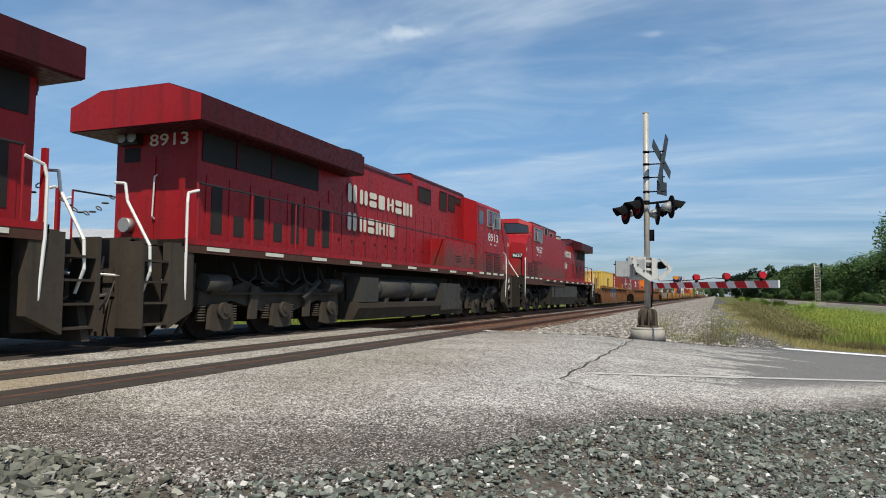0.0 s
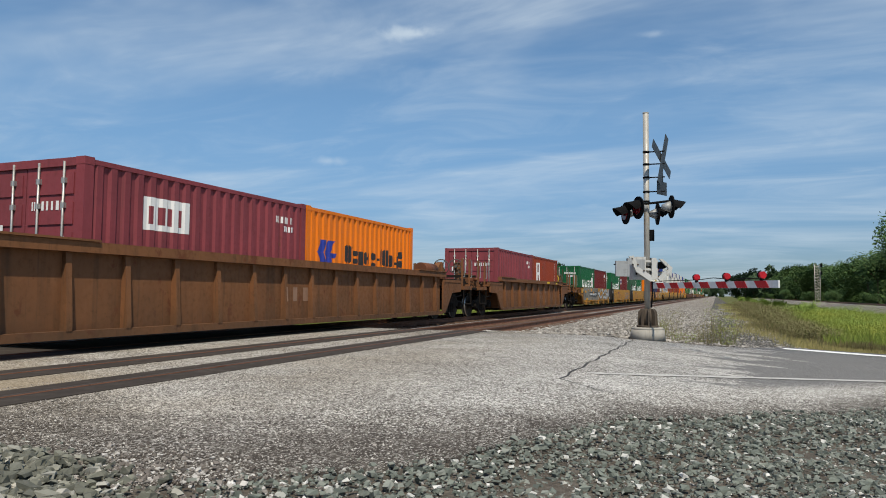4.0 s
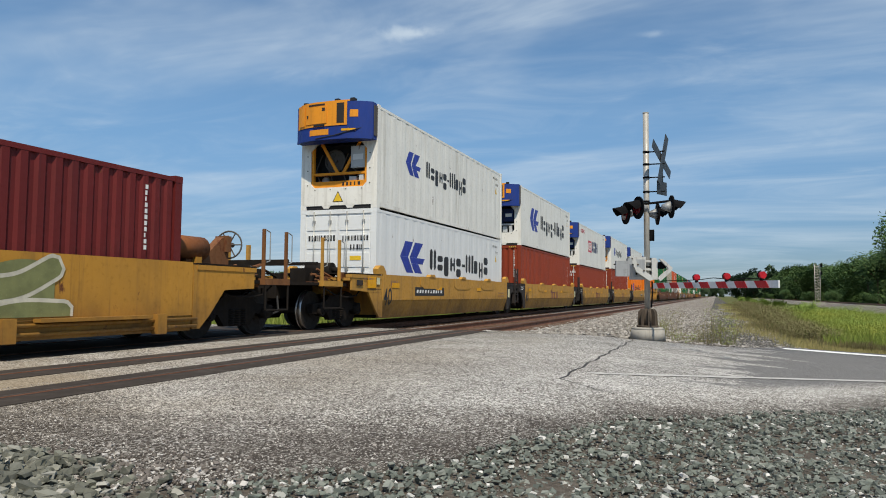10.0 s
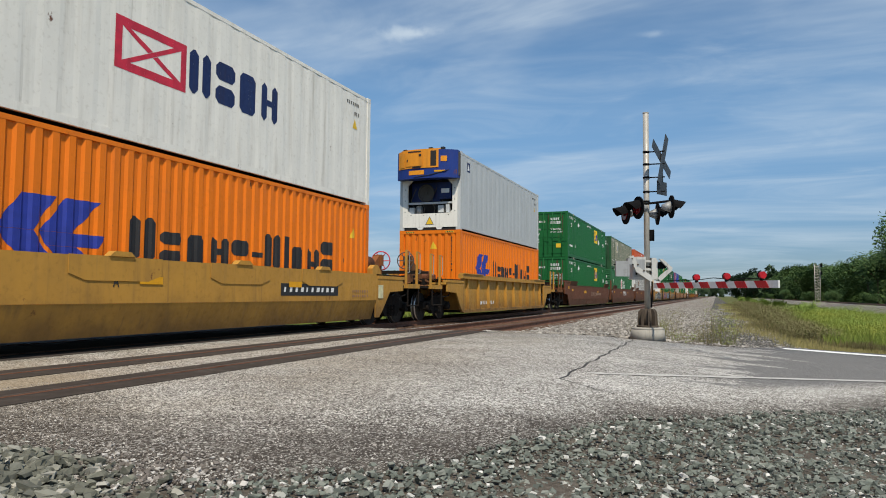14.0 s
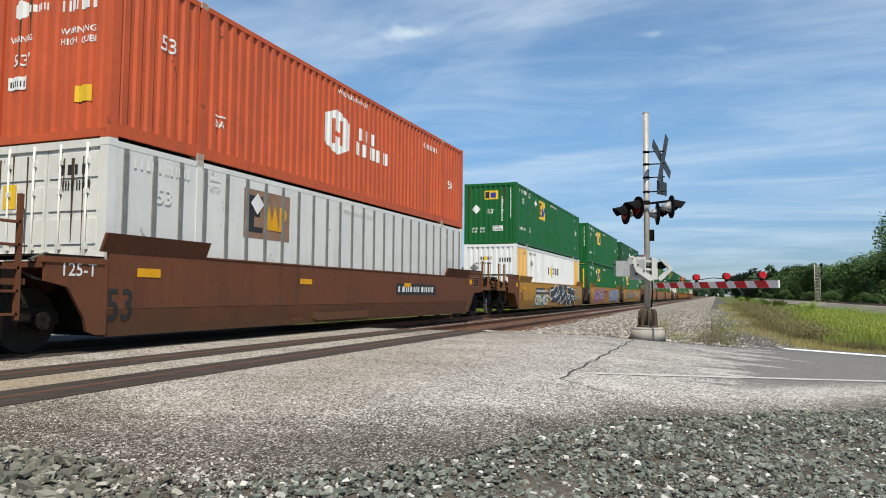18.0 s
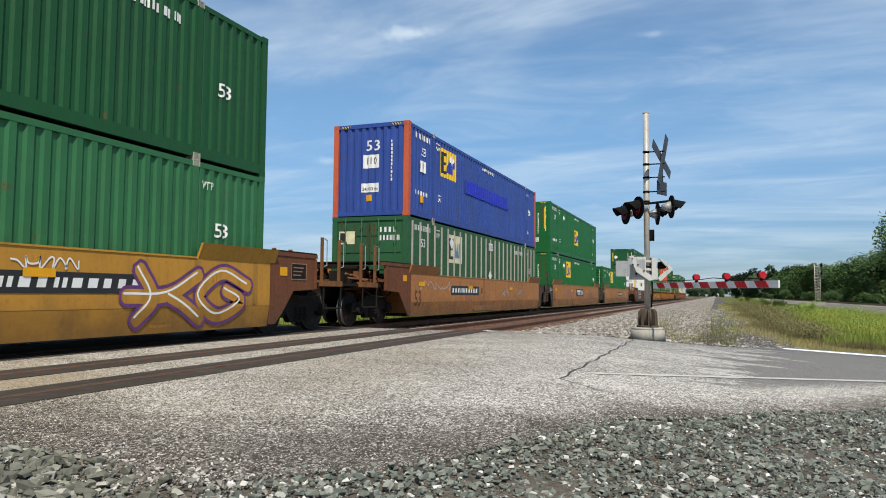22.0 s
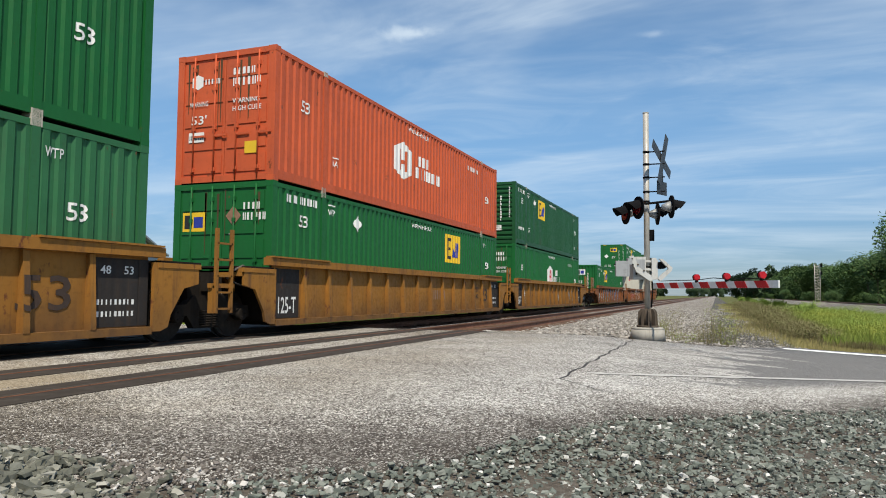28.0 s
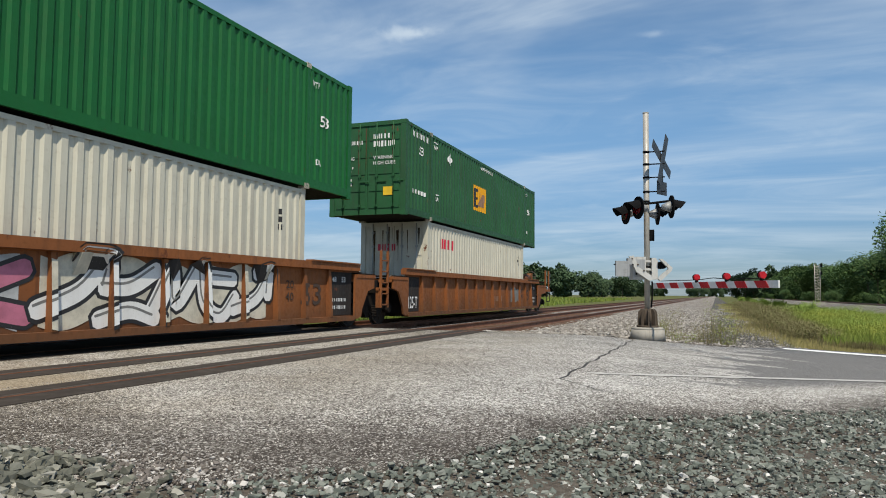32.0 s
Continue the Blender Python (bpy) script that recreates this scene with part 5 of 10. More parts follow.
def folds(a, b, pitch, depth):
    """Trapezoid folds of a corrugated sheet from a to b: the line (u, depth below the crest), the breaks and a lookup."""
    n = max(1, round((b - a) / pitch))
    p = (b - a) / n
    line = [(a, -depth)]
    for i in range(n):
        o = a + i * p
        line += [(o + 0.14 * p, -depth), (o + 0.30 * p, 0.0), (o + 0.70 * p, 0.0), (o + 0.86 * p, -depth)]
    line.append((b, -depth))

    def at(u):
        k = ((u - a) / p) % 1.0
        if u <= a or u >= b or k < 0.14 or k > 0.86:
            return -depth
        if k < 0.30:
            return -depth * (0.30 - k) / 0.16
        if k > 0.70:
            return -depth * (k - 0.70) / 0.16
        return 0.0
    return line, [u for u, _ in line], at


CACHE = {}


def cached(key, make):
    if key not in CACHE:
        CACHE[key] = make()
    return CACHE[key]


def sheet(line, z0, z1, place):
    bm = BM()
    pts = [(bm.verts.new(place(u, z0, d)), bm.verts.new(place(u, z1, d))) for u, d in line]
    for a, b in zip(pts, pts[1:]):
        bm.faces.new([a[0], b[0], b[1], a[1]])
    return bm


BENDS = [
    [[(0.0, 0.1), (0.3, 0.9), (0.5, 0.25), (1.0, 0.95)]],
    [[(0.0, 0.15), (0.6, 0.45), (1.0, 1.0)], [(0.55, 1.02), (1.0, 1.0), (1.05, 0.5)]],
    [[(0.0, 1.0), (0.15, 0.25), (0.65, 0.0), (1.0, 0.4)], [(0.3, 0.8), (0.9, 0.75)]],
    [[(1.0, 0.8), (0.4, 1.0), (0.0, 0.5), (0.4, 0.05), (0.85, 0.4), (0.5, 0.6)]],
    [[(0.0, 0.05), (0.5, 0.2), (1.1, 0.1)], [(0.0, 0.6), (0.5, 0.7), (1.0, 0.95)]],
    [[(0.0, 0.0), (0.5, 0.55), (1.05, 1.0)], [(-0.1, 0.75), (0.5, 0.45), (1.05, 0.1)]],
    [[(-0.1, 0.5), (0.5, 0.5), (1.0, 1.0)], [(0.5, 0.5), (0.8, 0.3), (1.1, 0.0)], [(0.0, 1.0), (0.2, 0.5), (0.0, 0.0)]],
]


def ribbon(pts, t, sub=8):
    """A smooth band through the points, t to each side, with rounded ends."""
    P = [Vector(p) for p in pts]
    P = [P[0] * 2 - P[1]] + P + [P[-1] * 2 - P[-2]]
    line = []
    for i in range(1, len(P) - 2):
        for k in range(sub):
            s = k / sub
            line.append(0.5 * ((2 * P[i]) + (P[i + 1] - P[i - 1]) * s + (2 * P[i - 1] - 5 * P[i] + 4 * P[i + 1] - P[i + 2]) * s * s + (3 * P[i] - P[i - 1] - 3 * P[i + 1] + P[i + 2]) * s ** 3))
    line.append(P[-2])
    rows = []
    for i, p in enumerate(line):
        d = (line[min(i + 1, len(line) - 1)] - line[max(i - 1, 0)])
        d = d.normalized() if d.length > 1e-6 else Vector((1, 0))
        rows.append((p, d, Vector((-d.y, d.x))))
    caps = []
    p, d, n = rows[0]
    for k in (0.35, 0.75):
        caps.append((p - d * t * math.cos(k * 1.5708), d, n * math.sin(k * 1.5708)))
    ends = []
    p, d, n = rows[-1]
    for k in (0.75, 0.35):
        ends.append((p + d * t * math.cos(k * 1.5708), d, n * math.sin(k * 1.5708)))
    rows = caps + rows + ends
    return [[tuple(a[0] + a[2] * t), tuple(a[0] - a[2] * t), tuple(b[0] - b[2] * t), tuple(b[0] + b[2] * t)] for a, b in zip(rows, rows[1:])]


def marks_on(parent, marks, place, breaks, lift, seed, level=None):
    """Painted lettering and shapes: one mesh a mark. Each mark: (kind, material, u, v, w, h, extra)."""
    rng = random.Random(seed)
    for k, mk in enumerate(marks):
        kind, mat, u, v, w, h = mk[:6]
        extra = mk[6] if len(mk) > 6 else None
        bm = BM()
        starts, extra_phase = [], 0.7 * k
        lv = lambda a, b: place(a, b, lift + 0.0012 * k)
        if kind == "rect":
            polys = [rect(u, v, u + w, v + h)]
        elif kind == "bars":
            polys = blocks(u, v, w, h, extra or 6, rng)
        elif kind == "word":
            polys = word_bars(u, v, w, h, extra)
        elif kind == "slant":
            polys = blocks(u, v, w, h, extra or 6, rng, 0.25, 0.2)
        elif kind == "column":
            polys = [p for i in range(extra or 10) for p in blocks(u, v + h - (i + 0.8) * h / (extra or 10), w, 0.72 * h / (extra or 10), 1, rng, 0.05)]
        elif kind == "diamond":
            polys = [[(u + w / 2, v), (u + w, v + h / 2), (u + w / 2, v + h), (u, v + h / 2)]]
        elif kind == "tri":
            polys = [[(u, v), (u + w, v), (u + w / 2, v + h)]]
        elif kind == "hex":
            polys = [[(u + w * 0.5, v), (u + w, v + h * 0.2), (u + w, v + h * 0.8), (u + w * 0.5, v + h), (u, v + h * 0.8), (u, v + h * 0.2)]]
        elif kind == "flag":
            at = lambda pts: [(u + w * p, v + h * q) for p, q in pts]
            polys = [at(q) for q in (((0.0, 0.5), (0.31, 0.5), (0.50, 1.0), (0.20, 1.0)), ((0.26, 0.0), (0.53, 0.0), (0.31, 0.496), (0.0, 0.496)), ((0.37, 0.5), (0.66, 0.5), (0.93, 1.0), (0.59, 1.0)),
                                     ((0.60, 0.0), (0.90, 0.0), (0.72, 0.30), (0.43, 0.30)), ((0.43, 0.304), (0.92, 0.304), (1.0, 0.496), (0.37, 0.496)))]
        elif kind == "cross":
            t = 0.09 * w
            polys = [rect(u, v, u + w, v + t), rect(u, v + h - t, u + w, v + h), rect(u, v + t, u + t, v + h - t), rect(u + w - t, v + t, u + w, v + h - t),
                     [(u + t, v + t), (u + 2.2 * t, v + t), (u + w - t, v + h - t), (u + w - 2.2 * t, v + h - t)], [(u + t, v + h - t), (u + 2.2 * t, v + h - t), (u + w * 0.5, v + h * 0.56), (u + w * 0.43, v + h * 0.5)], [(u + w * 0.57, v + h * 0.5), (u + w * 0.5, v + h * 0.44), (u + w - 2.2 * t, v + t), (u + w - t, v + t)]]
        elif kind == "chevron":
            polys = [[(u, v + h), (u + w * 0.22, v + h), (u + w * 0.62, v + h * 0.5), (u + w * 0.40, v + h * 0.5)], [(u + w * 0.40, v + h * 0.5), (u + w * 0.62, v + h * 0.5), (u + w * 0.22, v), (u, v)], [(u + w * 0.5, v + h), (u + w * 0.72, v + h), (u + w, v + h * 0.5), (u + w * 0.8, v + h * 0.5)], [(u + w * 0.8, v + h * 0.5), (u + w, v + h * 0.5), (u + w * 0.72, v), (u + w * 0.5, v)]]
        elif kind == "burst":
            polys = [[(u + w / 2 + 0.08 * w * math.cos(a + 1.57), v + h / 2 + 0.08 * h * math.sin(a + 1.57)), (u + w / 2 + 0.5 * w * math.cos(a), v + h / 2 + 0.5 * h * math.sin(a)), (u + w / 2 + 0.08 * w * math.cos(a - 1.57), v + h / 2 + 0.08 * h * math.sin(a - 1.57))] for a in [0.785 * i + 0.4 for i in range(8)]]
        elif kind == "text":
            g = glyph_polys(extra or "-")
            x1 = max(p[0] for q in g for p in q)
            polys = [[(u + p[0] * w / x1, v + p[1] * h) for p in q] for q in g]
        elif kind == "oval":
            polys = [[(u + w / 2 + w / 2 * math.cos(0.3927 * i), v + h / 2 + h / 2 * math.sin(0.3927 * i)) for i in range(16)]]
        elif kind == "hoop":
            polys = arc(u + w / 2, v + h / 2, w / 2, h / 2, 0.045, 0, 6.2832, 28)
        elif kind == "scrawl":
            pts = [(u + w * (i / 16 + 0.05 * math.sin(i * 1.9 + extra_phase)), v + h * (0.5 + 0.5 * math.sin(i * 2.35 + 0.9 * rng.random()))) for i in range(17)]
            polys = ribbon(pts, 0.011 + 0.008 * h, 7)
        elif kind == "blob":
            # a sprayed ground with a billowing edge
            n = extra or 5
            ph = [rng.random() * 6.28 for _ in range(4)]
            m = 22 * n
            puff = lambda i, p, q: abs(math.sin(i * 0.16 + ph[p])) * 0.10 + 0.04 * math.sin(i * 0.07 + ph[q])
            top = [(u + w * i / m, v + h * (0.86 + puff(i, 0, 1))) for i in range(m + 1)]
            bot = [(u + w * i / m, v + h * (0.14 - puff(i, 2, 3))) for i in range(m + 1)]
            lerp = lambda p, q, k: (p[0], p[1] + (q[1] - p[1]) * k)
            polys = [[lerp(bot[i], top[i], k0), lerp(bot[i + 1], top[i + 1], k0), lerp(bot[i + 1], top[i + 1], k1), lerp(bot[i], top[i], k1)] for i in range(m) for k0, k1 in ((0, 0.36), (0.36, 0.7), (0.7, 1))]
        elif kind in ("stroke", "outline", "glint"):
            # fat bent letters that cannot be read, the same seed for outline, fill and highlights
            n, sd, fat = extra
            r2 = random.Random(sd)
            t = {"stroke": fat, "outline": fat + 0.055, "glint": 0.018}[kind] * h
            polys = []
            lean = r2.uniform(-0.25, 0.25)
            for i in range(n):
                a0, cw = u + w * (i + 0.06) / n, w / n * 0.98
                up = 0.05 * r2.uniform(-1, 1)
                for line in r2.choice(BENDS):
                    pts = [(a0 + cw * (x + 0.05 * r2.uniform(-1, 1)) + lean * h * (z - 0.5) * 0.5, v + h * (0.12 + 0.76 * z + up + 0.04 * r2.uniform(-1, 1))) for x, z in line]
                    if kind == "glint":
                        pts = [(x - fat * 0.45 * h, z + fat * 0.4 * h) for x, z in pts]
                    layer = ribbon(pts, t, 8 if kind != "glint" else 5)
                    polys += [(q, 0.00005 * len(starts)) for q in layer]
                    starts.append(1)
        else:
            polys = []
        if level:
            cut = []
            for q in polys:
                flat, up = (q[0], q[1]) if isinstance(q, tuple) else (q, 0.0)
                swap = [(b, a) for a, b in flat]
                for above in (False, True):
                    piece = [(b, a) for a, b in clip(swap, level, above)]
                    if len(piece) > 2:
                        cut.append((piece, up))
            polys = cut
        for q in polys:
            if isinstance(q, tuple):
                up = q[1]
                decal(bm, q[0], lambda a, b: place(a, b, lift + 0.0012 * k + up), breaks)
            else:
                decal(bm, q, lv, breaks)
        name = {"text": "lettering", "word": "worn_lettering", "bars": "worn_lettering", "slant": "worn_lettering", "column": "worn_lettering", "scrawl": "graffiti", "blob": "graffiti", "hoop": "graffiti", "glint": "graffiti", "stroke": "graffiti", "outline": "graffiti"}.get(kind, "painted_mark")
        if name == "graffiti":
            bmesh.ops.remove_doubles(bm, verts=bm.verts[:], dist=1e-5)
        if len(bm.verts):
            part(name, bm, C[mat] if isinstance(mat, str) else mat, parent)
        else:
            bm.free()


def graffiti(u, v, w, h, cols, n=5, fat=0.12, ground=True):
    """A sprayed piece: a patchy ground, outlined fat letters, thin highlights."""
    sd = int(u * 100 + w * 10 + n)
    out = [("blob", cols[0], u, v, w, h, n)] if ground else []
    line = cols[2] if len(cols) > 2 else cols[0]
    out.append(("outline", line, u, v, w, h, (n, sd, fat)))
    if len(cols) > 1:
        out.append(("stroke", cols[1], u, v, w, h, (n, sd, fat)))
    if len(cols) > 3:
        out.append(("glint", cols[3], u, v, w, h, (n, sd, fat)))
    return out


def genset(th, W, H, cover):
    """The cooling machine in the end wall and the generator clipped above it."""
    hw = W / 2
    white, navy = C["reefer_white"], C["navy"]
    top = H - 0.98
    part("machine_frame", box(box(box(box(BM(), -hw + 0.12, hw - 0.12, -0.01, 0.08, 0.10, 0.62), -hw + 0.12, -hw + 0.32, -0.01, 0.08, 0.62, H - 0.1), hw - 0.32, hw - 0.12, -0.01, 0.08, 0.62, H - 0.1), -hw + 0.32, hw - 0.32, -0.01, 0.08, top, H - 0.1), white, th)
    for s in (-1, 1):
        a = s * (hw - 0.32)
        part("frame_gusset", prism(BM(), [(a, top), (a - s * 0.22, top), (a, top - 0.24)], "y", -0.008, 0.06), white, th)
        part("frame_gusset", prism(BM(), [(a, 0.62), (a - s * 0.12, 0.62), (a, 0.74)], "y", -0.008, 0.06), white, th)
        # recess walls almost black: the shade inside is put into their colour
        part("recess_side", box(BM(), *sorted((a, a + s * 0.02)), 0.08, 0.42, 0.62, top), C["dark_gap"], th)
        for k in range(3):
            part("frame_bolt", cyl(BM(), (s * (hw - 0.22), -0.012, 0.70 + 0.42 * k), (s * (hw - 0.22), -0.024, 0.70 + 0.42 * k), 0.018, 6), C["casting"], th)
        part("sill_foot", prism(BM(), [(s * 0.30, 0.02), (s * 0.46, 0.02), (s * 0.54, 0.12), (s * 0.22, 0.12)], "y", -0.004, 0.06), white, th)
    for k in range(4):
        part("frame_bolt", cyl(BM(), (-0.75 + 0.5 * k, -0.012, 0.56), (-0.75 + 0.5 * k, -0.024, 0.56), 0.016, 6), C["casting"], th)
    # dark strip painted as shade below the sill; recess back darkened the same way
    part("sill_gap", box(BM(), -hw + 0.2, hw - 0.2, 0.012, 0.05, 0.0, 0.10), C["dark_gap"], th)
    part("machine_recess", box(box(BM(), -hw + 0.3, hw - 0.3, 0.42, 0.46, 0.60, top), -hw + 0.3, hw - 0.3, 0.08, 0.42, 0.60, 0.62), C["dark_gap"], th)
    col = C["unit_orange"] if cover else C["reefer_grey"]
    part("machine_shelf", box(BM(), -hw + 0.33, hw - 0.33, 0.05, 0.16, 0.98, 1.05), col, th)
    part("fan", ring(cyl(cyl(BM(), (-0.25, 0.26, 1.42), (-0.25, 0.36, 1.42), 0.28, 20), (-0.25, 0.20, 1.42), (-0.25, 0.27, 1.42), 0.07, 12), (-0.25, 0.24, 1.42), (0, 1, 0), 0.31, 0.03), C["casting"], th)
    part("compressor", cyl(cyl(BM(), (-0.52, 0.24, 0.62), (-0.52, 0.24, 0.90), 0.13, 14), (-0.52, 0.24, 0.90), (-0.52, 0.24, 0.96), 0.13, 14, 0.06), C["steel"], th)
    part("control_box", box(box(BM(), 0.36, 0.82, 0.06, 0.30, 1.16, 1.78), 0.40, 0.78, 0.045, 0.06, 1.20, 1.74), C["reefer_grey"] if cover else navy, th, "control box with pale label")
    part("control_label", box(BM(), 0.44, 0.76, 0.03, 0.042, 1.38, 1.54), C["white_mark"], th)
    part("valve_box", box(box(BM(), 0.30, 0.52, 0.08, 0.26, 0.66, 0.92), 0.62, 0.76, 0.06, 0.2, 0.64, 0.95), C["reefer_grey"], th)
    for k in range(4):
        x = -0.75 + 0.42 * k
        part("coolant_pipe", tube(BM(), [(x, 0.20, 0.64), (x + 0.06, 0.15, 0.82), (x - 0.08, 0.17, 1.15), (x + 0.10, 0.22, 1.62)], 0.016, 6), C["casting"], th)
    if cover:
        for s in (-1, 1):
            part("brace", prism(BM(), [(s * 0.10 - 0.05, 1.05), (s * 0.10 + 0.05, 1.05), (s * 0.62 + 0.05, top), (s * 0.62 - 0.05, top)], "y", 0.10, 0.15), col, th)
            part("machine_border", box(BM(), *sorted((s * (hw - 0.40), s * (hw - 0.325))), 0.03, 0.12, 0.62, top), col, th)
        part("machine_border", box(BM(), -hw + 0.40, hw - 0.40, 0.03, 0.12, 0.62, 0.80), col, th)
        marks_on(th, [("bars", "black_mark", 0.1, 0.66, 0.62, 0.1, 5)], lambda a, b, l: (a, 0.03 - l, b), (), 0.004, 3)
    else:
        part("machine_panel", box(BM(), -0.86, 0.30, 0.30, 0.38, 1.10, 1.82), navy, th)
        part("machine_panel", box(BM(), -0.86, -0.66, 0.06, 0.30, 0.62, 0.86), C["reefer_grey"], th)
    # clip-on generator with a bowed front
    z0, z1 = H - 1.02, H + 0.05
    bow = lambda x: -0.60 + 0.34 * (abs(x) / hw) ** 3.2
    xs = [(-hw + 0.02) + (2 * hw - 0.04) * k / 16 for k in range(17)]

    def band(x0, x1, za, zb, out, deep):
        q = [x0 + (x1 - x0) * k / 8 for k in range(9)]
        return prism(BM(), [(x, bow(x) - out) for x in q] + [(x, bow(x) + deep) for x in q[::-1]], "z", za, zb)
    gs = part("generator_body", prism(BM(), [(x, bow(x)) for x in xs] + [(hw - 0.02, -0.02), (-hw + 0.02, -0.02)], "z", z0, z1 - 0.05), C["unit_blue"], th, "blue clip-on generator set")
    part("generator_lip", band(-hw + 0.03, hw - 0.03, z0 - 0.02, z0 + 0.04, 0.02, 0.05), C["unit_blue"], gs)
    part("generator_cover", band(-hw + 0.10, 0.56, z0 + 0.36, z1 - 0.04, 0.018, 0.0), C["unit_orange"], gs, "orange generator cover")
    part("generator_roof", band(-hw + 0.2, 0.62, z1 - 0.04, z1, -0.03, 0.4), C["unit_orange"], gs)
    part("cover_door", band(-0.74, -0.05, z0 + 0.44, z1 - 0.14, 0.034, -0.019), C["unit_orange"], gs)
    part("cover_door", band(-1.02, -0.80, z0 + 0.42, z1 - 0.12, 0.034, -0.019), C["unit_orange"], gs)
    part("exhaust_screen", band(0.26, 0.48, z0 + 0.42, z1 - 0.09, 0.024, -0.019), C["grille"], gs, "dark mesh screen")
    part("louvre_slot", band(-0.66, -0.12, z1 - 0.12, z1 - 0.07, 0.024, -0.019), C["grille"], gs)
    part("louvre_slot", band(-0.20, -0.10, z1 - 0.28, z1 - 0.19, 0.040, -0.035), C["grille"], gs)
    part("cover_latch", band(-0.70, -0.66, z0 + 0.62, z0 + 0.70, 0.048, -0.035), C["dark_gap"], gs)
    part("cover_latch", band(-0.46, -0.12, z0 + 0.37, z0 + 0.42, 0.05, -0.02), C["dark_gap"], gs)
    part("nameplate", band(-0.62, 0.0, z0 + 0.12, z0 + 0.28, 0.008, 0.0), C["unit_orange"], gs)
    part("nameplate", band(0.40, 0.80, z0 + 0.20, z0 + 0.26, 0.008, 0.0), C["amber_mark"], gs)
    part("nameplate", band(0.64, 0.86, z0 + 0.58, z0 + 0.78, 0.008, 0.0), C["unit_orange"], gs)
    for x in (-0.92, 0.16, 0.62):
        part("roof_lug", box(BM(), x, x + 0.13, bow(x) + 0.04, bow(x) + 0.2, z1 - 0.04, z1 + 0.05), C["dark_gap"], gs)
    part("latch_bar", tube(BM(), [(hw - 0.08, bow(hw) - 0.02, z0 + 0.36), (0.80, bow(0.8) - 0.03, z0 + 0.22), (0.2, bow(0.2) - 0.03, z0 + 0.08), (-0.4, bow(0.4) - 0.03, z0 + 0.02)], 0.015, 6), C["dark_gap"], gs)
    part("fuel_pump_box", box(box(BM(), hw - 0.22, hw + 0.0, -0.20, -0.01, z0 + 0.1, z1 - 0.12), hw - 0.30, hw - 0.10, -0.30, -0.2, z1 - 0.46, z1 - 0.16), C["casting"], gs)
    marks_on(th, [("tri", "black_mark", -0.17, 0.20, 0.34, 0.31), ("tri", "yellow_mark", -0.14, 0.215, 0.28, 0.26)], lambda a, b, l: (a, -0.012 - l, b), (), 0.004, 3)


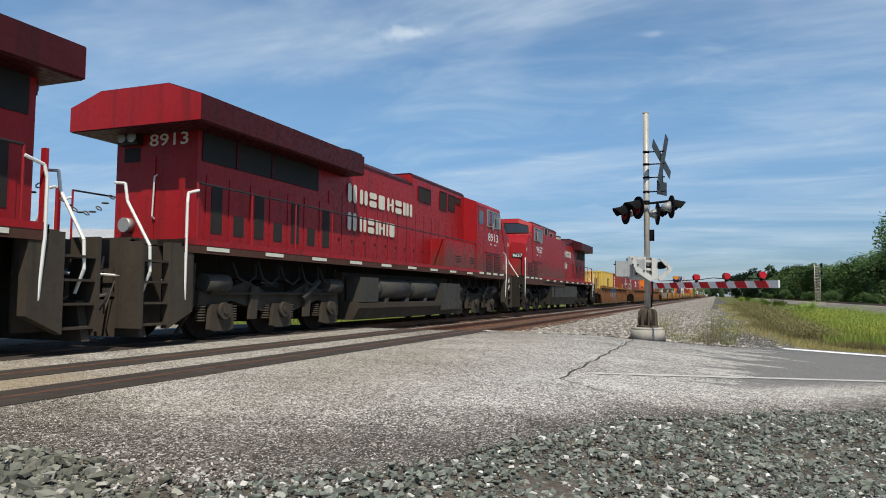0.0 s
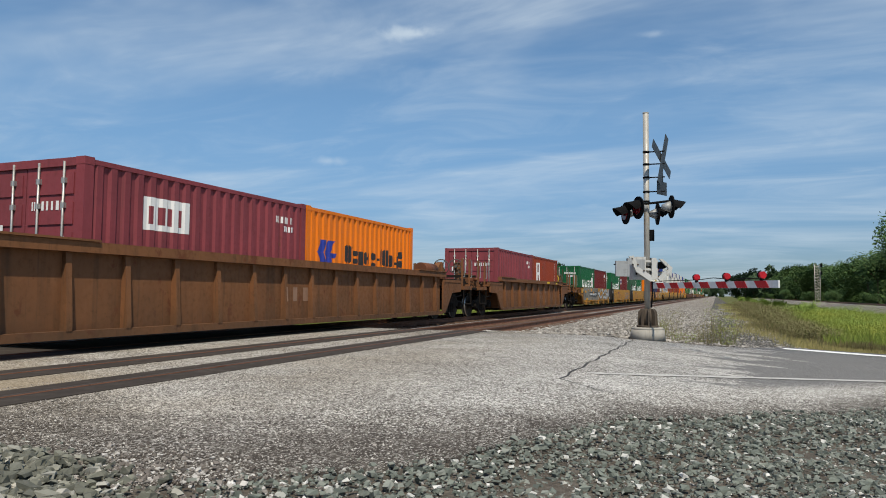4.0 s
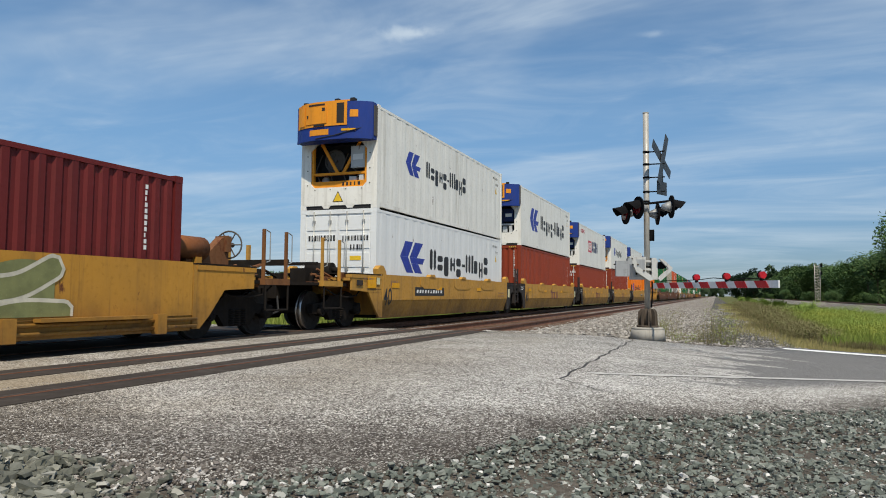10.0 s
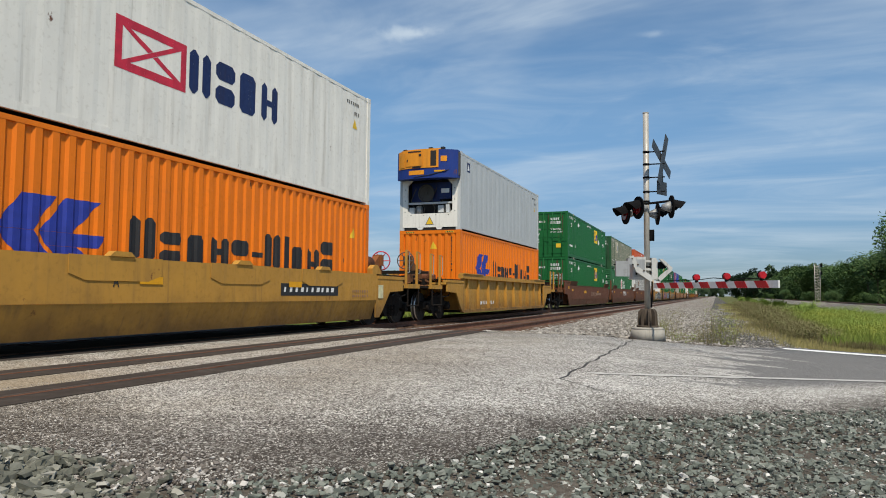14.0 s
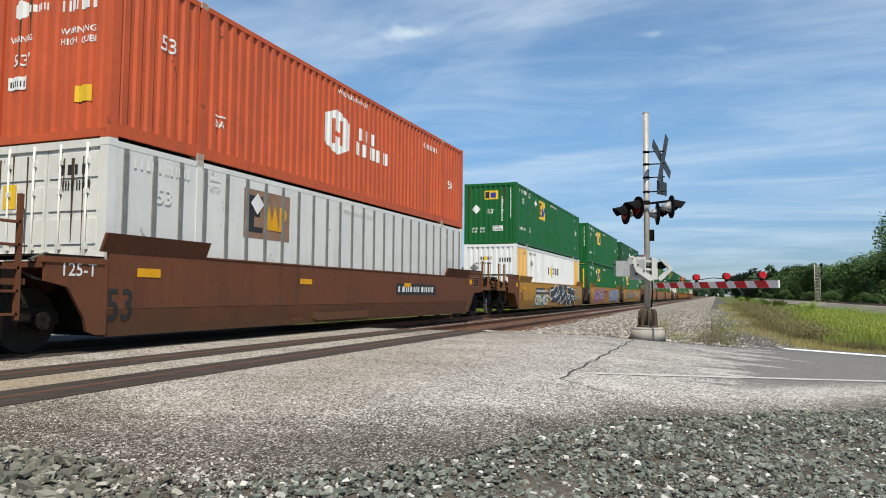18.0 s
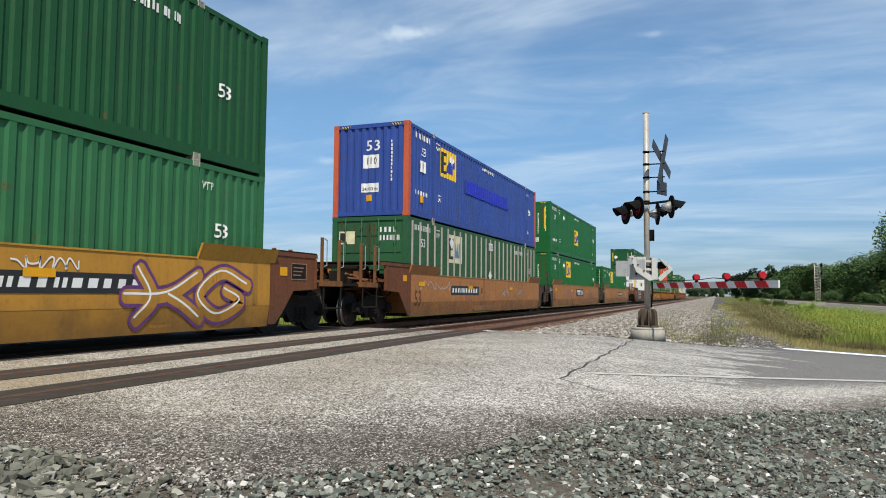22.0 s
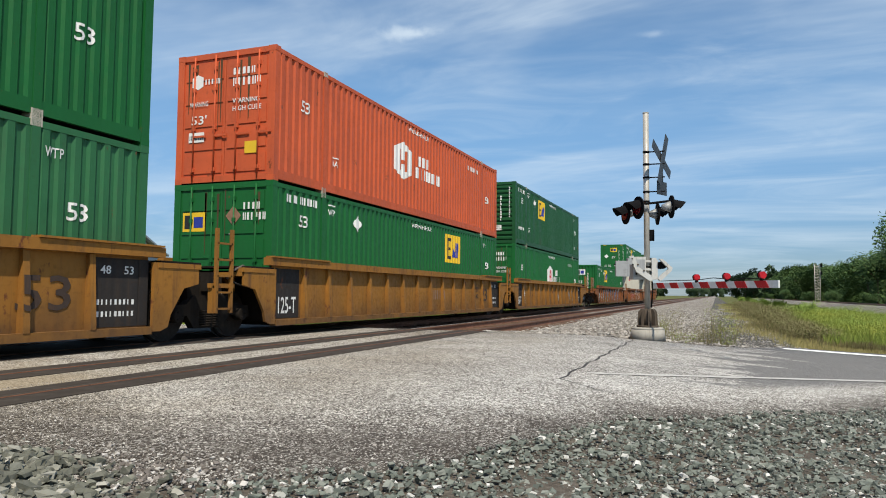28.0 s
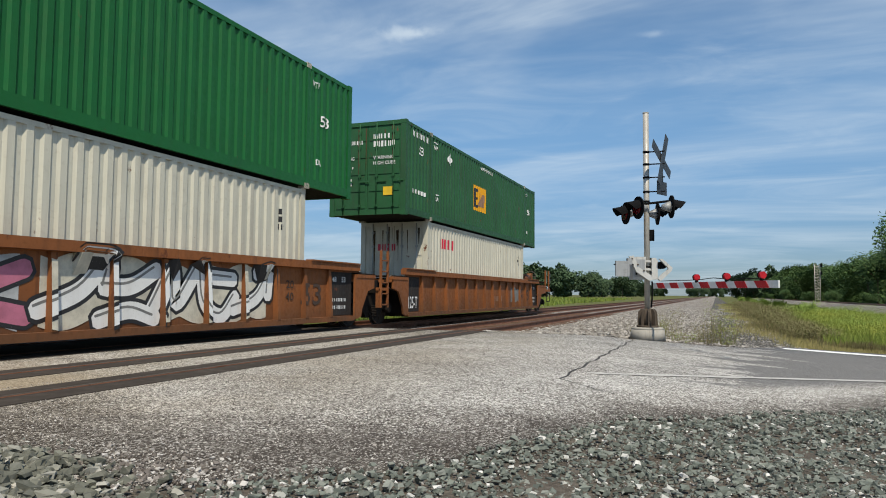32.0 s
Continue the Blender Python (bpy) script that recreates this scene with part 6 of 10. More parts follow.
def container(u0, z0, L, H, colour, label, marks=(), end="plain", end_marks=(), style="corrugated", W=2.438, post=None, cover=True, category="shipping container", ends=None):
    """A steel box standing at u0 along the train with its floor at height z0. Its low end faces the viewer."""
    mat = C[colour]
    pm = C[post] if post else mat
    th = empty("shipping_container", label=label, category=category, group="containers on the train")
    MOVING.append((th, u0, z0, 0))
    hw = W / 2
    long = L > 14
    tr, br = (0.10, 0.16) if not long else (0.12, 0.24)
    pitch = 0.276 if not long else 0.262
    key = (L, H, W, colour, style)
    e = 0.16
    if style == "corrugated":
        line, breaks, prof = folds(e, L - e, pitch, 0.036)
    elif style == "ribbed":
        line, breaks, prof = [(e, 0), (L - e, 0)], [], lambda u: 0.0
    else:
        line, breaks, prof = folds(e, L - e, 0.62, 0.007)
    xo = hw - 0.008

    def side(s):
        return cached(key + ("side", s), lambda: mesh_of("side_panel", sheet(line if s > 0 else line[::-1], br, H - tr, lambda u, z, d: (s * (xo + d), u, z)), mat))
    for s in (1, -1):
        put("side_panel", side(s), th)
    if style == "ribbed":
        rib = cached(key + ("rib",), lambda: mesh_of("rib", box(BM(), hw - 0.012, hw + 0.018, -0.042, 0.042, br, H - tr), C["rib_metal"] if colour != "plate_white" else C["spray_grey"]))
        n = int((L - 0.6) / 0.61)
        for i in range(n + 1):
            put("rib", rib, th, Matrix.Translation((0, 0.35 + i * (L - 0.7) / n, 0)))
    for s in (1, -1):
        for yy, w in ((0, 0.17), (L - 0.17, 0.17)):
            put("corner_post", cached((pm.name, H, W, s, "post"), lambda: mesh_of("corner_post", box(BM(), s * hw if s < 0 else hw - 0.17, s * hw + 0.17 if s < 0 else hw, 0, 0.17, 0.0, H), pm)), th, Matrix.Translation((0, yy, 0)))
        put("top_rail", cached(key + ("trail", s), lambda: mesh_of("top_rail", box(BM(), min(s * (hw - 0.07), s * (hw - 0.002)), max(s * (hw - 0.07), s * (hw - 0.004)), 0.17, L - 0.17, H - tr, H - 0.025), mat)), th)
        put("bottom_rail", cached(key + ("brail", s), lambda: mesh_of("bottom_rail", box(BM(), min(s * (hw - 0.07), s * (hw - 0.002)), max(s * (hw - 0.07), s * (hw - 0.006)), 0.17, L - 0.17, 0.042, br), mat)), th)
    put("roof_panel", cached(key + ("roof",), lambda: mesh_of("roof_panel", sheet(folds(0.12, L - 0.12, 0.4, 0.018)[0], -hw + 0.06, hw - 0.06, lambda u, v, d: (-v, u, H - 0.02 + d)), mat)), th)
    put("floor_panel", cached(key + ("floor",), lambda: mesh_of("floor_panel", box(BM(), -hw + 0.07, hw - 0.07, 0.05, L - 0.05, 0.05, 0.14), C["under"])), th)
    put("end_panel", cached(key + ("rear",), lambda: mesh_of("end_panel", box(BM(), -hw + 0.17, hw - 0.17, L - 0.06, L - 0.03, 0.03, H - 0.02), mat)), th)
    # intermediate posts where a longer box is lifted
    if long:
        for yy in (1.98, L - 1.98 - 0.14):
            for s in (1, -1):
                put("lifting_post", cached(key + ("lift", s), lambda: mesh_of("lifting_post", box(BM(), *sorted((s * (hw - 0.05), s * (hw + 0.006))), 0, 0.14, 0.0, H), mat)), th, Matrix.Translation((0, yy, 0)))
    cast = cached(("cast", pm.name), lambda: mesh_of("corner_casting", box(BM(), -0.092, 0.092, 0, 0.178, 0, 0.118), pm))
    bare = cached(("cast", "bare"), lambda: mesh_of("corner_casting", box(BM(), -0.092, 0.094, 0, 0.178, 0, 0.118), C["cream_metal"]))
    spots = [0.0, L - 0.178] + ([1.96, L - 1.98 - 0.16] if long else [])
    for yy in spots:
        for s in (1, -1):
            for zz in (-0.003, H - 0.115):
                put("corner_casting", cast if yy in (0.0, L - 0.178) else bare, th, Matrix.Translation((s * (hw - 0.088), yy - 0.003 if yy == 0 else yy + 0.002, zz)))
    # the end that faces the viewer
    a, b = -hw + 0.165, hw - 0.165
    put("end_header", cached(key + ("header",), lambda: mesh_of("end_header", box(BM(), a, b, 0.0, 0.10, H - 0.13, H - 0.005), mat)), th)
    put("end_sill", cached(key + ("sill", end == "reefer"), lambda: mesh_of("end_sill", box(BM(), a, b, 0.0, 0.10, 0.10 if end == "reefer" else 0.02, 0.15), mat)), th)
    eprof, ebreaks = (lambda u: 0.0), []
    if end == "plain":
        el, ebreaks, ep = folds(a, b, 0.25, 0.04)
        eprof = lambda u: ep(u) - 0.01
        put("end_panel", cached(key + ("plain",), lambda: mesh_of("end_panel", sheet(el, 0.15, H - 0.13, lambda u, z, d: (u, 0.01 - d, z)), mat)), th)
    elif end == "flat":
        put("end_panel", cached(key + ("flat",), lambda: mesh_of("end_panel", box(BM(), a, b, 0.012, 0.05, 0.15, H - 0.13), mat)), th)
        eprof = lambda u: -0.012
    elif end == "louvred":
        line2 = folds(0.15, H - 0.13, 0.21, 0.05)[0]
        bm = BM()
        pts = [(bm.verts.new((a, 0.005 - d, z)), bm.verts.new((b, 0.005 - d, z))) for z, d in line2]
        for p, q in zip(pts, pts[1:]):
            bm.faces.new([p[0], p[1], q[1], q[0]])
        part("end_panel", bm, mat, th)
        eprof = lambda u: -0.003
    elif end == "doors":
        for s in (-1, 1):
            d0, d1 = (a, -0.008) if s < 0 else (0.008, b)

            def leaf():
                bm = box(BM(), d0, d1, 0.03, 0.07, 0.15, H - 0.13)
                for i in range(5):
                    zz = 0.22 + i * (H - 0.5) / 4.6
                    box(bm, d0 + 0.06, d1 - 0.06, 0.012, 0.032, zz, zz + (H - 0.5) / 4.6 - 0.13)
                return mesh_of("door_leaf", bm, mat)
            door = put("door_leaf", cached(key + ("leaf", s), leaf), th)
            for k in (0.28, 0.78):
                x = d0 + (d1 - d0) * k

                def rod():
                    bm = cyl(BM(), (0, -0.015, 0.05), (0, -0.015, H - 0.06), 0.018, 8)
                    for zz in (0.3, H * 0.42, H * 0.72, H - 0.35):
                        box(bm, -0.04, 0.04, -0.03, 0.02, zz - 0.04, zz + 0.04)
                    box(bm, 0.0, 0.34, -0.03, -0.012, 1.02, 1.06)
                    return mesh_of("lock_rod", bm, mat if long else C["steel"])
                put("lock_rod", cached((H, "rod", mat.name if long else ""), rod), door, Matrix.Translation((x, 0, 0)))
        eprof = lambda u: -0.010
    elif end == "reefer":
        genset(th, W, H, cover)
    if end != "reefer" and (colour in ("liner_orange", "blue", "box_brown") or end == "flat"):
        for s in (-1, 1):
            put("hazard_stripe", cached(("haz", H, W, s), lambda: mesh_of("hazard_stripe", box(BM(), s * (hw - 0.42) - 0.16, s * (hw - 0.42) + 0.16, -0.004, 0.0, H - 0.10, H - 0.04), M_HAZARD)), th)
    if colour in ("leaf_green", "brick_orange", "old_green", "liner_green", "faded_green", "cream", "plate_white") and end in ("plain", "doors", "flat"):
        rr = random.Random(int(u0 * 3 + z0))
        streak = []
        for k in range(7):
            x, top_, ln = rr.uniform(-hw + 0.2, hw - 0.3), H - rr.uniform(0.14, 0.3), rr.uniform(0.4, 1.6)
            w_ = rr.uniform(0.012, 0.04)
            streak.append([(x - w_, top_), (x + w_, top_), (x + 0.35 * w_, top_ - ln), (x - 0.2 * w_, top_ - ln * 1.05)])
        bm = BM()
        for q in streak:
            decal(bm, q, lambda u, v: (u, -eprof(u) - 0.002, v), ebreaks)
        part("rust_runs", bm, C["rust_run"], th)
    marks_on(th, [(m[0], m[1], m[2], m[3] - z0, *m[4:]) for m in marks], lambda u, v, l: (xo + prof(u) + l, u, v), breaks, 0.003, int(u0 * 7))
    marks_on(th, [(m[0], m[1], m[2], m[3] - z0, *m[4:]) for m in end_marks], lambda u, v, l: (u, -eprof(u) - l, v), ebreaks, 0.003, int(u0 * 5))
    return th


def house_panel_marks(z, y, size=1.45, panel="yellow_mark", second="blue_mark", drop=0.0, L=16.154):
    """The square house panel with its dark and blue blocks, height figures, codes and placard of a domestic box."""
    zz = z + 1.72 - drop
    s = size
    m = [("rect", panel, y, zz - 0.10, s, 0.98), ("rect", "black_mark", y + 0.10 * s, zz + 0.02, 0.11 * s, 0.74), ("rect", "black_mark", y + 0.21 * s, zz + 0.02, 0.18 * s, 0.11), ("rect", "black_mark", y + 0.21 * s, zz + 0.65, 0.18 * s, 0.11), ("rect", "black_mark", y + 0.21 * s, zz + 0.34, 0.12 * s, 0.09),
         ("tri", second, y + 0.42 * s, zz + 0.10, 0.20 * s, 0.54), ("tri", second, y + 0.55 * s, zz + 0.10, 0.20 * s, 0.54), ("rect", second, y + 0.75 * s, zz + 0.10, 0.06 * s, 0.52), ("oval", second, y + 0.78 * s, zz + 0.32, 0.14 * s, 0.28)]
    m += [("bars", "white_mark", 0.5, z + 2.50, 1.35, 0.17, 10), ("text", "white_mark", 1.0, z + 2.0, 0.36, 0.27, "53"), ("bars", "white_mark", 0.5, z + 0.72, 1.1, 0.13, 9), ("text", "white_mark", 2.42, z + 0.70, 0.26, 0.15, "DA"),
          ("rect", "white_mark", 2.42, z + 0.90, 0.3, 0.03), ("diamond", "white_mark", 3.55, z + 2.1, 0.44, 0.44), ("text", "white_mark", 7.3, z + 2.56, 1.6, 0.13, "WARNING HIGH CUBE"), ("text", "white_mark", L - 1.5, z + 1.55, 0.36, 0.27, "53"), ("text", "white_mark", 2.3, z + 2.4, 0.3, 0.15, "WTP"),
          ("rect", "white_mark", 2.3, z + 2.62, 0.3, 0.03), ("text", "white_mark", L - 1.9, z + 2.4, 0.3, 0.15, "WTP"), ("text", "white_mark", L - 1.7, z + 0.6, 0.26, 0.14, "DA")]
    return m


def house_panel_end(z, white=False, top=True):
    p = "white_mark" if white else "yellow_mark"
    m = [("rect", p, -0.28, z + 2.12, 0.66, 0.42), ("rect", "black_mark", -0.24, z + 2.18, 0.20, 0.30), ("rect", "blue_mark", 0.02, z + 2.20, 0.26, 0.24), ("diamond", "tan_mark" if white else "white_mark", -0.92, z + 1.45, 0.44, 0.44), ("text", "white_mark", -0.16, z + 1.45, 0.36, 0.22, "53'"), ("column", "white_mark", 0.55, z + 1.05, 0.09, 1.2, 10)]
    if top:
        m += [("rect", "white_mark", 0.12, z + 0.62, 0.50, 0.24), ("text", "black_mark", 0.15, z + 0.66, 0.44, 0.10, "24,000 lbs"), ("bars", "black_mark", 0.17, z + 0.79, 0.4, 0.05, 10), ("bars", "white_mark", -0.9, z + 0.7, 0.28, 0.09, 4), ("bars", "white_mark", -0.5, z + 0.7, 0.28, 0.09, 4), ("bars", "white_mark", -0.9, z + 0.55, 0.28, 0.09, 4), ("bars", "white_mark", -0.5, z + 0.55, 0.28, 0.09, 4), ("column", "white_mark", 0.98, z + 1.2, 0.07, 1.45, 17)]
    return m


def hexagon_marks(z, y, txt_w=1.55, red=True, L=16.154):
    m = [("hex", "white_mark", y, z + 1.02, 1.25, 1.14)]
    if red:
        m += [("rect", "red_mark", y + 0.36, z + 1.28, 0.14, 0.62), ("rect", "red_mark", y + 0.74, z + 1.28, 0.14, 0.62), ("rect", "red_mark", y + 0.5, z + 1.48, 0.24, 0.12), ("rect", "red_mark", y + 0.56, z + 1.72, 0.12, 0.2)]
    else:
        m += [("rect", "brick_orange", y + 0.36, z + 1.28, 0.14, 0.62), ("rect", "brick_orange", y + 0.74, z + 1.28, 0.14, 0.62), ("rect", "brick_orange", y + 0.5, z + 1.48, 0.24, 0.12)]
    m += [("bars", "white_mark", y + 1.75, z + 1.62, 0.95, 0.32, 3), ("bars", "white_mark", y + 1.55, z + 1.22, txt_w, 0.34, 5), ("text", "white_mark", 7.0, z + 2.56, 1.6, 0.13, "WARNING HIGH CUBE"), ("bars", "white_mark", 12.4, z + 2.3, 1.3, 0.16, 10), ("text", "white_mark", 1.0, z + 1.7, 0.36, 0.27, "53"), ("text", "white_mark", L - 1.5, z + 1.3, 0.36, 0.27, "53"), ("text", "white_mark", 2.42, z + 0.70, 0.26, 0.15, "DA"), ("rect", "white_mark", 2.42, z + 0.90, 0.3, 0.03)]
    return m


def hexagon_end(z):
    return [("hex", "white_mark", -0.9, z + 2.1, 0.3, 0.34), ("bars", "white_mark", -0.55, z + 2.2, 0.42, 0.12, 5), ("bars", "white_mark", 0.2, z + 2.35, 0.6, 0.15, 5), ("bars", "white_mark", 0.2, z + 2.1, 0.75, 0.18, 6), ("text", "white_mark", -0.95, z + 1.72, 0.5, 0.11, "WARNING"), ("text", "white_mark", 0.2, z + 1.72, 0.7, 0.11, "WARNING"), ("text", "white_mark", 0.2, z + 1.55, 0.75, 0.11, "HIGH CUBE"), ("text", "white_mark", -0.9, z + 1.32, 0.42, 0.2, "53'"), ("rect", "white_mark", -0.95, z + 0.92, 0.42, 0.22), ("bars", "black_mark", -0.93, z + 0.97, 0.38, 0.1, 8), ("rect", "yellow_mark", 0.55, z + 0.6, 0.32, 0.26)]


def liner_marks(z, y, w, h, tw, th_, col="blue_mark", tcol="black_mark"):
    return [("flag", col, y, z, w, h), ("word", tcol, y + w + 0.45, z + 0.16 * h, tw, th_ * 1.1, "Axgxg-AixgA")]


def reefer_small(z):
    return [("bars", "black_mark", 10.9, z + 2.5, 0.7, 0.09, 7), ("tri", "yellow_mark", 11.2, z + 1.9, 0.26, 0.26), ("bars", "black_mark", 11.3, z + 2.25, 0.3, 0.1, 3)]


H9, H8, L20, L40, L53 = 2.896, 2.591, 6.058, 12.192, 16.154
B9, B8, T9 = 0.35, 0.30, 3.255
W53 = 2.591


def build_containers():
    c = container
    small = [("bars", "white_mark", 4.9, 2.38, 0.75, 0.14, 7), ("bars", "white_mark", 5.2, 2.2, 0.4, 0.12, 3)]
    col = lambda y: [("column", "white_mark", y, 1.55, 0.09, 1.1, 11)]
    # paired short boxes on the leading cars
    c(59.3, B8, L20, H8, "box_yellow", "pale yellow corrugated short container", [("rect", "black_mark", 2.6, 1.62, 0.2, 0.68), ("rect", "black_mark", 2.95, 1.62, 0.2, 0.68), ("rect", "black_mark", 3.3, 1.62, 0.2, 0.68), ("rect", "black_mark", 2.6, 2.2, 0.9, 0.12), ("column", "black_mark", 0.4, 1.5, 0.08, 1.1, 10)], "plain", [("column", "black_mark", 0.75, 1.6, 0.08, 1.0, 10)])
    c(65.4, B8, L20, H8, "box_brown", "brick-red corrugated short container", [("column", "white_mark", 0.95, 1.45, 0.42, 1.15, 4), ("column", "white_mark", 5.3, 1.5, 0.09, 1.1, 11)])
    c(82.95, B8, L20, H8, "rose_brown", "dull maroon corrugated short container with doors", [("rect", "white_mark", 1.2, 1.9, 1.1, 0.55), ("bars", "rose_brown", 1.3, 2.0, 0.9, 0.3, 4)] + small, "doors", [("bars", "white_mark", 0.15, 2.1, 0.7, 0.14, 7), ("bars", "white_mark", -0.9, 1.7, 0.5, 0.2, 4), ("bars", "white_mark", 0.2, 1.6, 0.7, 0.1, 7)])
    c(89.05, B8, L20, H8, "liner_orange", "bright orange corrugated short container", liner_marks(1.55, 0.5, 0.9, 0.6, 3.6, 0.42))
    c(104.25, B8, L20, H8, "rose_brown", "dull maroon corrugated short container with doors", small, "doors", [("bars", "white_mark", 0.15, 2.1, 0.7, 0.14, 7), ("bars", "white_mark", -0.9, 1.9, 0.6, 0.2, 4)])
    c(110.35, B8, L20, H8, "box_brown", "brown-red short container with white lettered panel", [("rect", "white_mark", 1.0, 1.5, 0.62, 1.05), ("bars", "maroon_mark", 1.08, 2.05, 0.46, 0.42, 1), ("tri", "maroon_mark", 1.12, 1.52, 0.4, 0.42)] + col(5.2))
    # green liner boxes
    def liner(u, w0, mat, other, om, olabel):
        letters = [("rect", "white_mark", w0, 1.45, 0.20, 0.5), ("rect", "white_mark", w0 + 0.55, 1.45, 0.20, 0.5), ("rect", "white_mark", w0, 1.45, 0.75, 0.14), ("tri", "white_mark", w0 + 1.05, 1.45, 0.85, 0.5), ("rect", "white_mark", w0 + 2.1, 1.82, 0.7, 0.13), ("rect", "white_mark", w0 + 2.1, 1.62, 0.7, 0.10), ("rect", "white_mark", w0 + 2.1, 1.45, 0.7, 0.12), ("rect", "white_mark", w0 + 2.98, 1.45, 0.20, 0.5), ("rect", "white_mark", w0 + 3.0, 1.83, 0.6, 0.12), ("rect", "white_mark", w0 + 3.0, 1.45, 0.6, 0.12), ("rect", "white_mark", w0 + 3.85, 1.45, 0.48, 0.72), ("bars", "red_mark", w0 + 3.9, 1.72, 0.38, 0.16, 4)]
        c(u, B8, L20, H8, mat, "green corrugated short container with white blocks and doors", letters + small, "doors", [("bars", "white_mark", 0.12, 2.32, 0.8, 0.13, 10), ("bars", "white_mark", 0.4, 2.12, 0.35, 0.13, 4), ("rect", "white_mark", -0.92, 1.8, 0.36, 0.36), ("bars", "red_mark", -0.88, 1.9, 0.28, 0.08, 4), ("oval", "white_mark", -0.45, 1.95, 0.2, 0.2), ("rect", "white_mark", -0.45, 1.65, 0.2, 0.24)])
        c(u + 6.1, B8, L20, H8, other, olabel, om + (col(5.2) if other != "liner_green" else letters + small))
    liner(123.92, 0.9, "liner_green", "maroon", [("bars", "white_mark", 5.0, 2.35, 0.5, 0.2, 4), ("rect", "yellow_mark", 5.0, 2.0, 0.14, 0.2)], "dark red corrugated short container")
    liner(139.35, 1.05, "liner_green", "maroon", [("rect", "white_mark", 0.65, 1.95, 0.6, 0.5), ("oval", "sky_mark", 0.75, 2.02, 0.4, 0.36)], "dark red short container with a white square label")
    liner(154.8, 1.05, "faded_green", "liner_green", [], "green corrugated short container with white blocks")
    c(170.1, B8, L20, H8, "liner_orange", "bright orange short container with doors", liner_marks(1.42, 0.42, 1.0, 0.66, 3.7, 0.42), "doors", [("bars", "black_mark", -0.9, 2.3, 0.8, 0.14, 8), ("bars", "black_mark", 0.15, 2.2, 0.7, 0.12, 8)])
    c(176.2, B8, L20, H8, "maroon", "dark red short container with a blue and yellow label", [("rect", "navy", 0.62, 1.9, 0.44, 0.56), ("tri", "yellow_mark", 0.68, 2.0, 0.32, 0.4), ("rect", "white_mark", 0.62, 1.9, 0.44, 0.1)] + col(5.0))
    c(185.65, B8, L20, H8, "navy", "dark blue corrugated short container with doors", [("bars", "red_mark", 0.35, 2.24, 0.35, 0.2, 2), ("bars", "white_mark", 0.75, 2.24, 1.05, 0.2, 4)] + small, "doors", [("bars", "white_mark", 0.12, 2.0, 0.8, 0.13, 8), ("bars", "white_mark", 0.3, 1.75, 0.4, 0.13, 4)])
    c(191.75, B8, L20, H8, "maroon", "dark red corrugated short container", col(5.2))
    # double-stacked cooled boxes
    c(205.4, B9, L40, H9, "liner_white", "white corrugated container with blue mark and doors", liner_marks(1.52, 1.6, 1.9, 0.95, 6.4, 0.62) + reefer_small(0.35), "doors", [("bars", "black_mark", -0.95, 2.35, 0.9, 0.16, 9), ("bars", "black_mark", 0.15, 2.35, 0.85, 0.14, 9), ("bars", "black_mark", 0.4, 2.1, 0.4, 0.14, 4), ("rect", "yellow_mark", 0.4, 1.8, 0.35, 0.12)], style="reefer")
    c(205.4, T9, L40, H9, "reefer_white", "white refrigerated container with generator on its end", liner_marks(4.52, 1.95, 1.15, 0.72, 3.95, 0.5) + reefer_small(T9), "reefer", style="reefer", cover=True)
    c(220.85, B9, L40, H9, "box_brown", "brick-brown corrugated container in the well", col(11.3), "plain", [("column", "white_mark", 0.85, 1.7, 0.08, 1.3, 12)])
    c(220.85, T9, L40, H9, "reefer_white", "white refrigerated container with generator on its end", liner_marks(4.15, 1.83, 1.85, 1.15, 6.3, 0.72) + reefer_small(T9), "reefer", style="reefer", cover=False)
    c(236.45, B9, L40, H8, "box_brown", "brick-brown container with doors in the well", col(11.3), "doors", [("rect", "maroon_mark", -0.7, 2.1, 0.5, 0.3), ("bars", "white_mark", -0.62, 2.15, 0.36, 0.14, 3), ("bars", "white_mark", 0.12, 2.4, 0.85, 0.14, 9), ("bars", "white_mark", 0.35, 2.2, 0.4, 0.14, 4)])
    c(236.45, 2.95, L40, H9, "reefer_white", "white refrigerated container with red crossed square", [("cross", "red_mark", 3.64, 4.05, 1.55, 0.85), ("word", "navy", 5.35, 4.10, 2.75, 0.86, "AAAA"), ("word", "red_mark", 0.65, 5.25, 1.5, 0.36, "xxxxx")] + reefer_small(2.95), "reefer", style="reefer", cover=False)
    c(252.2, B9, L40, H9, "box_brown", "brick-brown corrugated container in the well", [("column", "white_mark", 0.3, 1.9, 0.1, 1.0, 10)] + col(11.3), "plain", [("column", "white_mark", 0.75, 1.7, 0.08, 1.3, 12)])
    c(252.2, T9, L40, H9, "reefer_white", "weathered white refrigerated container with generator", liner_marks(4.52, 1.95, 1.15, 0.72, 3.95, 0.5) + reefer_small(T9), "reefer", style="reefer", cover=True)
    c(267.95, B9, L40, H9, "liner_orange", "bright orange corrugated container in the well", liner_marks(1.22, 1.65, 1.8, 1.0, 6.6, 0.66) + [("tri", "yellow_mark", 11.2, 2.3, 0.26, 0.26)], "doors", [("bars", "black_mark", 0.12, 2.5, 0.8, 0.14, 8)])
    c(267.95, T9, L40, H9, "reefer_white", "white refrigerated container with red crossed square", [("cross", "red_mark", 3.47, 4.4, 1.6, 0.85), ("word", "navy", 5.15, 4.45, 2.85, 0.80, "AAAA")] + reefer_small(T9), "reefer", style="reefer", cover=False)
